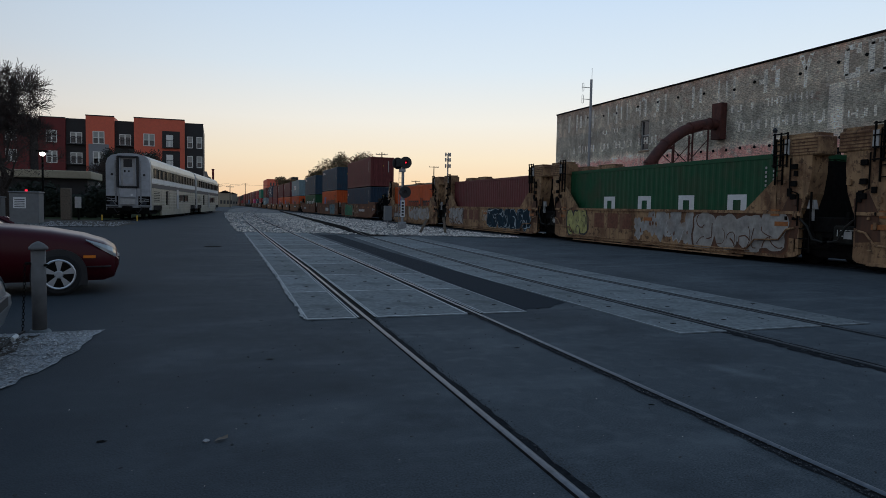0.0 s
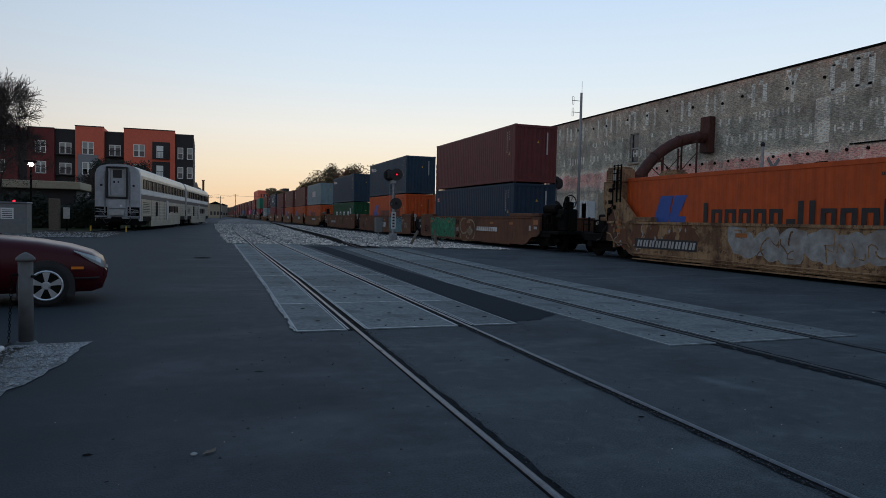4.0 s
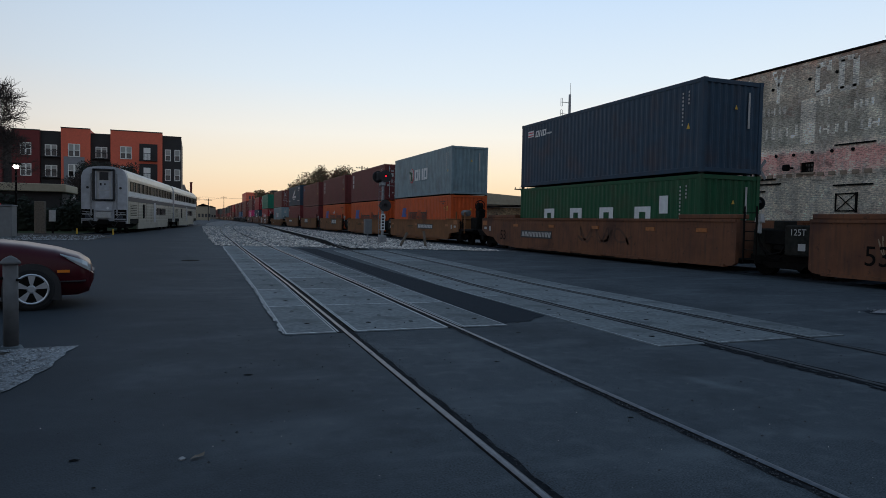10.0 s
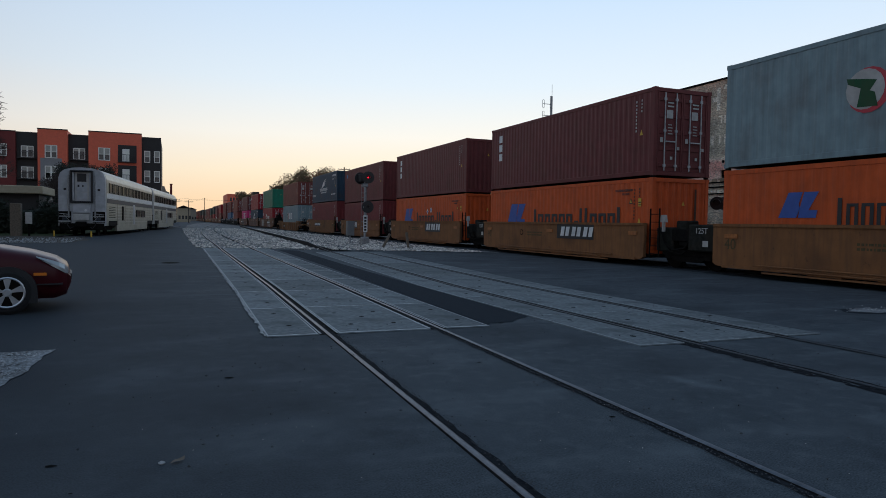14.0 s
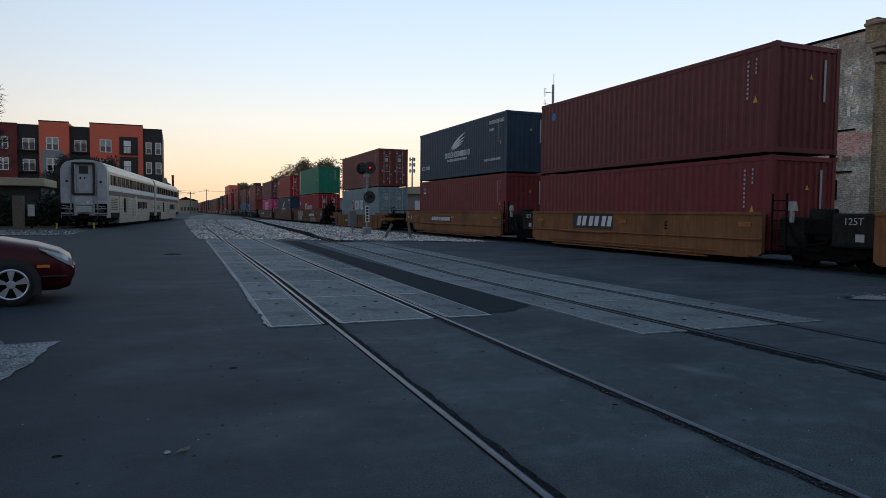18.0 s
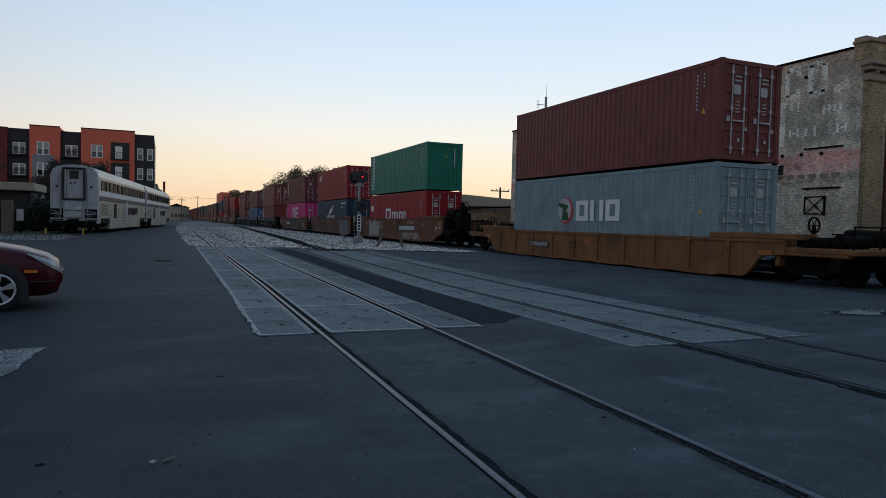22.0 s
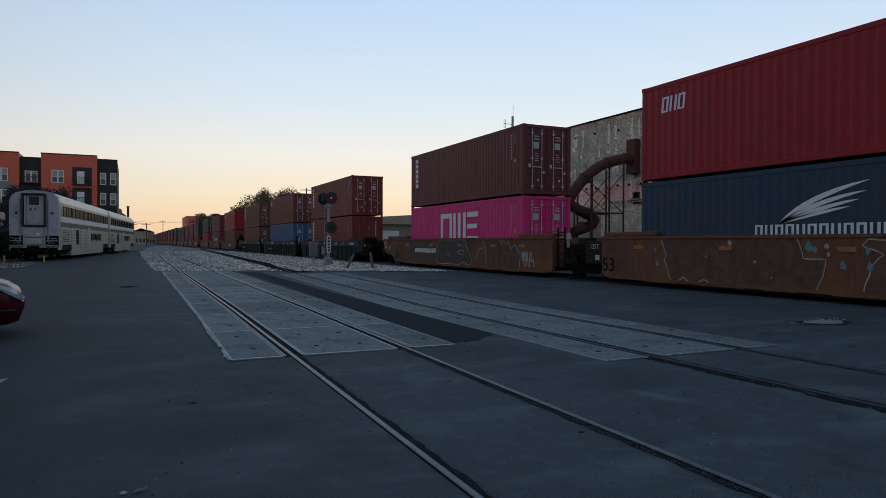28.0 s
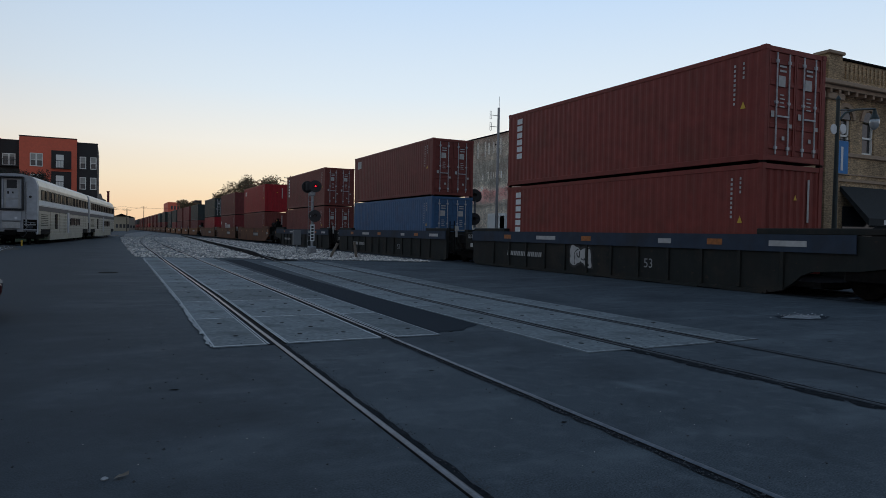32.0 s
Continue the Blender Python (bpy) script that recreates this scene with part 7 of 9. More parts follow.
def bars(u0, u1, z0, z1, n, fill=0.72, slant=0.0):
    """Plain signs in a row, which stand for a word: hollow boxes and pairs of upright strokes."""
    w, out = (u1 - u0) / n, []
    lean = lambda z: slant * (z - z0) / (z1 - z0)
    for i in range(n):
        a, b = u0 + i * w, u0 + (i + fill) * w
        t = min(0.30 * (b - a), 0.32 * (z1 - z0))
        boxes = [(a, a + t, z0, z1), (b - t, b, z0, z1)]
        if i % 3 != 1:
            boxes += [(a + t, b - t, z1 - 0.7 * t, z1), (a + t, b - t, z0, z0 + 0.7 * t)]
        for p, q, e, f in boxes:
            out.append([(p + lean(e), e), (q + lean(e), e), (q + lean(f), f), (p + lean(f), f)])
    return out


def word_bars(u0, u1, z0, zx, zt, heights):
    """Plain signs in place of a word: t a tall stroke, x a low hollow box, - a short dash."""
    w, out = (u1 - u0) / sum({"t": 0.62, "x": 1.0, "-": 0.7}[k] for k in heights), []
    u = u0
    for k in heights:
        if k == "-":
            out.append(slab(u + 0.05 * w, u + 0.55 * w, zx - 0.42, zx - 0.28))
            u += 0.7 * w
        elif k == "t":
            out.append(slab(u, u + 0.30 * w, z0, zt))
            u += 0.62 * w
        else:
            a, b, t = u, u + 0.80 * w, 0.25 * w
            out += [slab(a, a + t, z0, zx), slab(b - t, b, z0, zx), slab(a + t, b - t, zx - 0.8 * t, zx)]
            u += w
    return out


def ring(u, z, r, n=18):
    return [(u + r * math.cos(2 * math.pi * i / n), z + r * math.sin(2 * math.pi * i / n)) for i in range(n)]


def wing(u, z, w, h):
    """Feathers of a swept wing emblem in a field w by h: tapered bent strokes."""
    out = []
    for (eu, ez), (cu, cz), fat in (((1.0, 1.0), (0.30, 0.60), 0.10), ((0.97, 0.74), (0.42, 0.50), 0.085), ((0.90, 0.54), (0.46, 0.34), 0.075), ((0.80, 0.37), (0.44, 0.20), 0.065)):
        top, low = [], []
        for k in range(9):
            f = k / 8
            pu, pz = 2 * f * (1 - f) * cu + f * f * eu, 2 * f * (1 - f) * cz + f * f * ez
            t = fat * math.sin(math.pi * (0.12 + 0.88 * f)) ** 0.7 if k < 8 else 0.0
            top.append((u + w * pu, z + h * (pz + t)))
            low.append((u + w * (pu + 0.02), z + h * (pz - 0.35 * t)))
        for a, b, c, d in zip(low, low[1:], top[1:], top):
            out.append([a, b, c, d])
    return out


def slab(u0, u1, z0, z1):
    return [(u0, z0), (u1, z0), (u1, z1), (u0, z1)]


def marks_for(kind, h):
    """Marks on the near side: name, paint, outlines in metres from the far end and from the foot."""
    z = lambda f: f * h
    if kind == "round_emblem":
        return (("red_round_emblem", RED_MARK, [ring(4.26, 1.52, 0.53)]), ("pale_round_emblem", OFFWHITE, [ring(4.18, 1.55, 0.47)]), ("dark_emblem", BOX["dark_green"], [[(4.0, 1.15), (4.5, 1.12), (4.42, 1.45), (4.3, 1.5), (4.46, 1.72), (4.2, 1.78), (3.72, 1.86), (3.76, 1.72), (4.08, 1.58)]]),
                ("white_lettering", WHITE, bars(5.0, 7.85, 1.12, 1.90, 3, 0.86)))
    if kind == "stroke_word_placards":
        diamond = lambda u, zc, d: [(u - d, zc), (u, zc - d), (u + d, zc), (u, zc + d)]
        return marks_for("stroke_word", h) + (("placard", WHITE, [diamond(6.39, 1.64, 0.17), diamond(6.99, 1.73, 0.19)]), ("placard_mark", LOGO_BLUE, [diamond(6.39, 1.62, 0.07), diamond(6.99, 1.73, 0.10)]))
    if kind in ("stroke_word", "stroke_word_small"):
        a, k = (1.80, 1.0) if kind == "stroke_word" else (1.92, 0.66)
        zt = 2.10 if h > 2.7 else 1.88
        e = lambda pts: [(a + k * p, zt - k * (1.0 - q)) for p, q in pts]
        return (("blue_emblem", LOGO_BLUE, [e([(0, 0), (0.82, 0), (0.98, 0.36), (0.92, 0.55), (1.08, 1.0), (0.45, 1.0)]), e([(0.9, 0), (1.68, 0), (1.74, 0.3), (1.36, 0.3), (1.78, 1.0), (1.15, 1.0), (1.02, 0.55)])]),
                ("dark_lettering", BLACK, word_bars(a + 2.56 * k, a + 8.85 * k, 0.80, zt - 0.48 * k, zt - 0.27 * k, "txxxxx-ttxxxt")),
                ("dark_number", BLACK, bars(10.2, 11.2, 2.16, 2.24, 9, 0.75) + bars(10.6, 11.0, 2.03, 2.10, 4, 0.75)), ("warning_triangle", BLACK, [[(10.98, 1.72), (11.2, 1.72), (11.09, 1.92)]]), ("warning_triangle_face", YELLOW, [[(11.03, 1.75), (11.15, 1.75), (11.09, 1.87)]]), ("yellow_label", YELLOW, [slab(11.5, 11.66, 1.62, 1.90)]), ("label_line", BLACK, [slab(11.52, 11.64, 1.74, 1.78), slab(11.52, 11.64, 1.66, 1.69)]))
    if kind == "flag_word":
        return (("pale_flag", WHITE, [slab(0.64, 1.17, z(0.78), z(0.88))]), ("pink_stripe", RED_MARK, [slab(0.66, 1.15, z(0.795), z(0.812)), slab(0.66, 1.15, z(0.838), z(0.855))]), ("white_lettering", WHITE, bars(1.35, 2.35, z(0.765), z(0.86), 3, 0.82, 0.07) + bars(2.38, 2.85, z(0.775), z(0.80), 4)))
    if kind == "wing_word":
        return (("wing_emblem", WHITE, wing(5.05, 1.50, 2.2, 0.92)), ("white_lettering", WHITE, bars(4.3, 7.9, 1.16, 1.46, 12, 0.78)), ("small_lettering", WHITE, bars(4.65, 7.55, 0.93, 1.06, 14, 0.7)), ("web_line", WHITE, bars(9.75, 11.6, 0.63, 0.74, 13, 0.7)), ("number_row", WHITE, bars(10.3, 11.95, 2.46, 2.63, 10, 0.75)), ("size_row", WHITE, bars(10.33, 10.85, 2.12, 2.24, 4, 0.75)), ("small_flag", WHITE, bars(0.5, 1.1, 0.66, 0.86, 1, 0.9) + bars(1.2, 1.9, 0.66, 0.86, 3, 0.8, 0.05)))
    if kind == "four_signs_far":
        return (("white_lettering", WHITE, [p for q in (2.95, 5.23, 7.51, 9.79) for p in bars(q, q + 0.78, 0.70, 1.46, 1, 1)]),)
    if kind == "flag_dot":
        return (("blue_sticker", LOGO_BLUE, [slab(0.78, 1.15, 2.22, 2.52)]), ("yellow_stripe", YELLOW, [slab(0.82, 1.12, 2.40, 2.46)]), ("white_stripe", WHITE, [slab(0.78, 1.15, 2.12, 2.22)]))
    if kind == "four_signs":
        return (("white_lettering", WHITE, bars(2.34, 3.22, 0.75, 1.60, 1, 1) + bars(4.52, 5.42, 0.75, 1.60, 1, 1) + bars(6.69, 7.59, 0.75, 1.60, 1, 1) + bars(8.89, 9.78, 0.75, 1.60, 1, 1)), ("white_plate", WHITE, [slab(10.24, 10.68, 1.35, 1.95)]))
    if kind == "initial_word":
        return (("white_initial", WHITE, bars(4.1, 5.25, 1.0, 1.86, 1, 1)), ("white_lettering", WHITE, bars(5.6, 8.6, 1.0, 1.62, 4, 0.78)), ("white_flag", WHITE, [slab(0.45, 1.0, 1.68, 2.08)]))
    if kind == "strip":
        return (("white_strip", WHITE, [slab(0.6, 1.02, z(0.12), z(0.955))]), ("dark_lettering", BLACK, [slab(0.70, 0.92, z(0.16) + 0.26 * i, z(0.16) + 0.26 * i + 0.17) for i in range(9)]))
    if kind == "column":
        return (("white_lettering", WHITE, [slab(0.66, 1.02, z(0.36) + 0.28 * i, z(0.36) + 0.28 * i + 0.21) for i in range(6)]),)
    if kind == "short_column":
        return (("white_lettering", WHITE, [slab(0.83, 1.15, z(0.46) + 0.44 * i, z(0.46) + 0.44 * i + 0.34) for i in range(3)]),)
    if kind == "slanted_word":
        return (("white_lettering", WHITE, bars(0.85, 1.85, z(0.69), z(0.85), 3, 0.82, 0.06)),)
    if kind == "square_signs":
        return (("white_square_frame", WHITE, [slab(4.08, 4.36, 1.0, 2.40), slab(4.36, 5.14, 2.16, 2.40), slab(5.14, 5.40, 1.0, 2.40)]), ("white_stroke", WHITE, [slab(5.58, 5.86, 1.0, 2.40), slab(6.10, 6.40, 1.0, 2.40), slab(6.68, 6.95, 1.0, 2.40)]), ("white_bar", WHITE, [slab(7.12, 8.25, 2.16, 2.40), slab(7.12, 8.15, 1.60, 1.82), slab(7.12, 8.25, 1.0, 1.22)]))
    if kind == "small_square":
        return (("white_square", OFFWHITE, [slab(0.6, 1.3, z(0.74), z(0.90))]),)
    if kind == "dot":
        return (("blue_sticker", BANNER, [ring(1.0, z(0.80), 0.16)]),)
    if kind == "pink_dot":
        return (("red_sticker", RED_MARK, [slab(0.42, 0.78, 2.14, 2.38)]), ("white_stripe", WHITE, [slab(0.44, 0.76, 2.14, 2.19), slab(0.47, 0.52, 2.24, 2.32), slab(0.58, 0.64, 2.24, 2.32)]))
    return ()


# ---- well cars ----
WHEELS = {}


def bogie(parent, y):
    t = part("bogie", shared("bogie", lambda: Build().box(-1.15, -0.95, -1.15, 1.15, 0.42, 0.62, 0, 0.03).prism([(-0.55, 0.25), (0.55, 0.25), (0.85, 0.45), (-0.85, 0.45)], "x", -1.13, -0.97)
             .box(0.95, 1.15, -1.15, 1.15, 0.42, 0.62, 0, 0.03).box(-0.95, 0.95, -0.2, 0.2, 0.35, 0.7, 0, 0.03).box(-1.16, -1.0, -1.02, -0.72, 0.32, 0.62, 0, 0.03).box(-1.16, -1.0, 0.72, 1.02, 0.32, 0.62, 0, 0.03).mesh("bogie")), DARK, parent, "dark cast steel bogie", pose(0, y, 0))
    wheel = shared("wheel", lambda: Build().tube([(-0.07, 0, 0), (-0.055, 0, 0), (0.03, 0, 0), (0.04, 0, 0), (0.07, 0, 0)], [0.40, 0.42, 0.42, 0.45, 0.45], 24).mesh("wheel"))
    for wx in (-0.78, 0.78):
        for wy in (-0.88, 0.88):
            WHEELS.setdefault((wx, wy, 0.445), []).append(part("wheel", wheel, DARK, t, "", pose(wx, wy, 0.445, 0, 0, 0 if wx < 0 else 180)))
    return t


ARCH = {"brown": ((-1.2, 0.95), (-0.52, 0.64), (0.22, 0.61), (0.5, 0.44), (0.85, 0.28), (1.18, 0.22)), "brown_near": ((-0.75, 0.80), (-0.5, 0.66), (0.05, 0.61), (0.32, 0.44), (0.6, 0.28), (0.9, 0.22)), "ochre": ((-1.3, 0.76), (0.0, 0.66), (0.14, 0.60), (0.30, 0.36), (0.52, 0.25))}


def side_plate(kind, lo, hi, z0, z1, cut, run, free_near, free_far):
    """Outline of a well side in (y, z); the foot sweeps up over the bogie at a free end, less at a joint."""
    def sweep(free):
        if free and free in ARCH:
            return [(ARCH[free][0][0], z1 - 0.06), *ARCH[free]]
        if free:
            return [(run * a, z0 + cut * c) for a, c in ((0.0, 1.0), (0.22, 0.98), (0.50, 0.90), (0.62, 0.74), (0.74, 0.40), (0.86, 0.12), (1.0, 0.0))]
        return [(0.0, z0 + 0.10), (0.12, z0 + 0.02), (0.3, z0)]
    free_near, free_far = free_near and {"brown": "brown_near"}.get(kind, kind), free_far and kind
    near = [(lo + a, z) for a, z in sweep(free_near)]
    far = [(hi - a, z) for a, z in reversed(sweep(free_far))]
    reach = lambda free: -ARCH[free][0][0] - 0.06 if free and free in ARCH else 0.0
    return near + far + [(hi + reach(free_far), z1), (lo - reach(free_near), z1)]


def tag_plate(u, z, w, h, n, back, front, parent, half):
    """A dark stencil plate with light bars; u counts from the far end of the side."""
    y = half - u
    p = part("stencil_plate", Build().box(-1.512, -1.504, y - w, y, z, z + h), back, parent, "dark stencil plate")
    bb = Build()
    for i in range(n):
        for f0, f1 in ((0.0, 0.30), (0.44, 0.74)):
            ya, yb = y - w + 0.10 + (w - 0.16) * (i + f0) / n, y - w + 0.10 + (w - 0.16) * (i + f1) / n
            bb.prism([(ya, z + 0.18 * h), (yb, z + 0.18 * h), (yb - 0.16 * h, z + 0.82 * h), (ya - 0.16 * h, z + 0.82 * h)], "x", -1.518, -1.5125)
    part("stencil_mark", bb, front, p, "pale stencilled bars")["kind"] = "stuff"


def ribbon(b, pts, w, x):
    """A sprayed stroke of width w along points in (y, z), lying in the plane x."""
    edge = []
    for i, (py, pz) in enumerate(pts):
        (ay, az), (cy, cz) = pts[max(0, i - 1)], pts[min(len(pts) - 1, i + 1)]
        l = math.hypot(cy - ay, cz - az) or 1.0
        ny, nz = -(cz - az) / l * w / 2, (cy - ay) / l * w / 2
        edge.append(((x, py + ny, pz + nz), (x, py - ny, pz - nz)))
    for (a, c), (e, f) in zip(edge, edge[1:]):
        b.quad(a, c, f, e)


def graffiti(parent, u0, u1, z0, z1, half, n, seed, fill, line, halo=None, grow_line=0.085, grow_halo=0.15):
    """A sprayed piece: swollen letter shapes with an outline, inner strokes and, where given, a pale halo."""
    r = random.Random(seed)
    body, rim, glow_, ink = Build(), Build(), Build(), Build()
    w, h = (u1 - u0) / n, z1 - z0
    for i in range(n):
        cy, cz = half - u0 - (i + 0.5) * w + r.uniform(-0.06, 0.06) * w, (z0 + z1) / 2 + r.uniform(-0.05, 0.05) * h
        ph, p2, pw, lean = r.uniform(0, 6.3), r.uniform(0, 6.3), r.uniform(2.6, 4.2), r.uniform(-0.25, 0.25)
        lobes, deep = r.choice((2, 3, 4)), r.uniform(0.06, 0.20)

        def outline(grow):
            pts = []
            for j in range(28):
                a = 2 * math.pi * j / 28
                ca, sa = math.cos(a), math.sin(a)
                q = (abs(ca) ** pw + abs(sa) ** pw) ** (-1 / pw) * (1 + deep * math.sin(lobes * a + ph) + 0.05 * math.sin(7 * a + p2))
                y, z = 0.55 * w * q * ca, 0.47 * h * q * sa
                d = math.hypot(y, z)
                y, z = y * (1 + grow / d), z * (1 + grow / d)
                pts.append((cy + y + lean * z, max(z0 - 0.06, min(z1 + 0.05, cz + z))))
            return pts
        step = 0.0005 * (i % 7)
        for bb, grow, x in ((glow_, grow_halo, -1.5035), (rim, grow_line, -1.5080), (body, 0.0, -1.5125)):
            if bb is not glow_ or halo is not None:
                bb.quad(*[(x - step, y, z) for y, z in outline(grow)])
        for _ in range(3):
            a, pts = r.uniform(0, 6.3), []
            py, pz = cy + r.uniform(-0.25, 0.25) * w, cz + r.uniform(-0.25, 0.25) * h
            turn = r.uniform(-0.6, 0.6)
            for _k in range(7):
                pts.append((max(cy - 0.42 * w, min(cy + 0.42 * w, py)), max(z0 + 0.1 * h, min(z1 - 0.1 * h, pz))))
                a += turn + r.uniform(-0.25, 0.25)
                py, pz = py + 0.13 * w * math.cos(a), pz + 0.12 * h * math.sin(a)
            ribbon(ink, pts, r.uniform(0.02, 0.055), -1.5170 - step - 0.0007 * _)
    gp = part("graffiti", body, fill, parent, "sprayed graffiti letters, unreadable")
    gp["kind"] = "stuff"
    part("graffiti_outline", rim, line, gp, "sprayed outline")["kind"] = "stuff"
    part("graffiti_stroke", ink, line, gp, "sprayed inner strokes")["kind"] = "stuff"
    if halo is not None:
        part("graffiti_halo", glow_, halo, gp, "pale sprayed halo")["kind"] = "stuff"


def loops(parent, half, mat, w, rings):
    """Fat sprayed contours: centre along the side and height, radii, start and end angle of each."""
    b = Build()
    for i, (u, z, ru, rz, a0, a1) in enumerate(rings):
        ribbon(b, [(half - u - ru * math.cos(a0 + (a1 - a0) * k / 22), z + rz * math.sin(a0 + (a1 - a0) * k / 22)) for k in range(23)], w, -1.5040 - 0.0008 * i)
    part("sprayed_contour", b, mat, parent, "fat sprayed contour, unreadable")["kind"] = "stuff"


def sprayed(parent, name, half, mat, areas, label, x=-1.5060):
    """Flat sprayed areas, each an outline in (u, z)."""
    b = Build()
    for i, pts in enumerate(areas):
        b.quad(*[(x - 0.0006 * i, half - u, z) for u, z in pts])
    p = part(name, b, mat, parent, label)
    p["kind"] = "stuff"
    return p


def contours(parent, half, mat, w, lines, x=-1.5150):
    """Sprayed lines along points in (u, z), a little unsteady."""
    b, r = Build(), random.Random(len(lines))
    for i, pts in enumerate(lines):
        fine = []
        for (ua, za), (ub, zb) in zip(pts, pts[1:]):
            n = max(2, int(math.hypot(ub - ua, zb - za) / 0.12))
            fine += [(half - ua - (ub - ua) * k / n + r.uniform(-0.018, 0.018), za + (zb - za) * k / n + r.uniform(-0.018, 0.018)) for k in range(n)]
        fine.append((half - pts[-1][0], pts[-1][1]))
        ribbon(b, fine, w, x - 0.0006 * i)
    part("sprayed_contour", b, mat, parent, "thin pale sprayed contour")["kind"] = "stuff"


def chips(parent, half, mat, spots, seed, x=-1.5180):
    """Small torn bits of colour at (u, z, size)."""
    r, b = random.Random(seed), Build()
    for i, (u, z, d) in enumerate(spots):
        b.quad(*[(x - 0.0005 * (i % 6), half - u + d * r.uniform(0.5, 1.2) * math.cos(a), z + d * r.uniform(0.6, 1.4) * math.sin(a)) for a in [k * math.pi / 4 for k in range(8)]])
    part("graffiti_chip", b, mat, parent, "chips of old spray colour")["kind"] = "stuff"


def scrawl(parent, u0, u1, z0, z1, half, n, seed, mat, w=0.03):
    """Thin sprayed handwriting that cannot be read."""
    r, b = random.Random(seed), Build()
    step = (u1 - u0) / n
    for i in range(n):
        cy, cz, a = half - u0 - (i + 0.5) * step, (z0 + z1) / 2, r.uniform(0, 6.3)
        pts, turn, freq, ph = [], r.choice((-1, 1)) * r.uniform(0.5, 1.0), r.uniform(1.4, 2.6), r.uniform(0, 6.3)
        ry, rz = 0.55 * step, 0.5 * (z1 - z0)
        for k in range(26):
            pts.append((cy + ry * math.cos(a) * (0.45 + 0.02 * k), cz + rz * math.sin(a * freq + ph) * (0.95 - 0.012 * k)))
            a += 0.36 * turn
        ribbon(b, pts, w * r.uniform(0.7, 1.3), -1.5040 - 0.0006 * (i % 3))
    part("scrawl", b, mat, parent, "thin sprayed scrawl, unreadable")["kind"] = "stuff"


def faded_piece(parent, u0, u1, z0, z1, half, n, seed, back, line, chip, out=0.0):
    """An old piece, mostly worn away: ragged dull patches, a broken pale contour and chips of colour."""
    r = random.Random(seed)
    patch, edge, bits = Build(), Build(), Build()
    w, h = (u1 - u0) / n, z1 - z0
    for i in range(n):
        cy, cz = half - u0 - (i + 0.5) * w, z0 + h * r.uniform(0.35, 0.65)
        ry, rz = w * r.uniform(0.35, 0.62), h * r.uniform(0.28, 0.55)
        ring_ = []
        p1, p2 = r.uniform(0, 6.3), r.uniform(0, 6.3)
        for j in range(40):
            a = 2 * math.pi * j / 40
            q = 1 + 0.20 * math.sin(3 * a + p1) + 0.12 * math.sin(8 * a + p2) + r.uniform(-0.10, 0.10)
            ring_.append((cy + ry * q * math.cos(a), max(z0, min(z1, cz + rz * q * math.sin(a)))))
        patch.quad(*[(-1.5045 - out - 0.0006 * (i % 5), y, z) for y, z in ring_])
        if r.random() < 0.55:
            a0 = r.randrange(40)
            pts = [(y, min(z1 - 0.01, z + 0.04)) for y, z in (ring_ + ring_)[a0:a0 + r.randrange(10, 24)]]
            ribbon(edge, pts, r.uniform(0.018, 0.04), -1.5090 - out)
        for _ in range(2):
            y, z, d = cy + r.gauss(0, 0.4) * w, z0 + h * r.uniform(0.1, 0.9), r.uniform(0.02, 0.08)
            bits.quad(*[(-1.5105 - out - 0.0004 * (len(bits.f) % 7), y + d * r.uniform(0.4, 1.2) * math.cos(q), max(z0, min(z1, z + d * r.uniform(0.6, 2.0) * math.sin(q)))) for q in [k * math.pi / 3 for k in range(6)]])
    gp = part("graffiti", patch, back, parent, "dull worn graffiti patches")
    gp["kind"] = "stuff"
    part("graffiti_outline", edge, line, gp, "broken pale contour")["kind"] = "stuff"
    part("graffiti_chip", bits, chip, gp, "chips of old spray colour")["kind"] = "stuff"


def fine_lines():
    """Two rows of small stencilled bars on a well side, from 5.0 m on."""
    b, r = Build(), random.Random(9)
    for z in (0.99, 0.88):
        u = 5.0
        while u < 6.25:
            w = r.uniform(0.03, 0.12)
            b.box(-1.5045, -1.5005, -u - w, -u, z, z + 0.06)
            u += w + 0.035
    return b.mesh("small_lettering")


def mat_of(kind):
    return WELLS[kind]


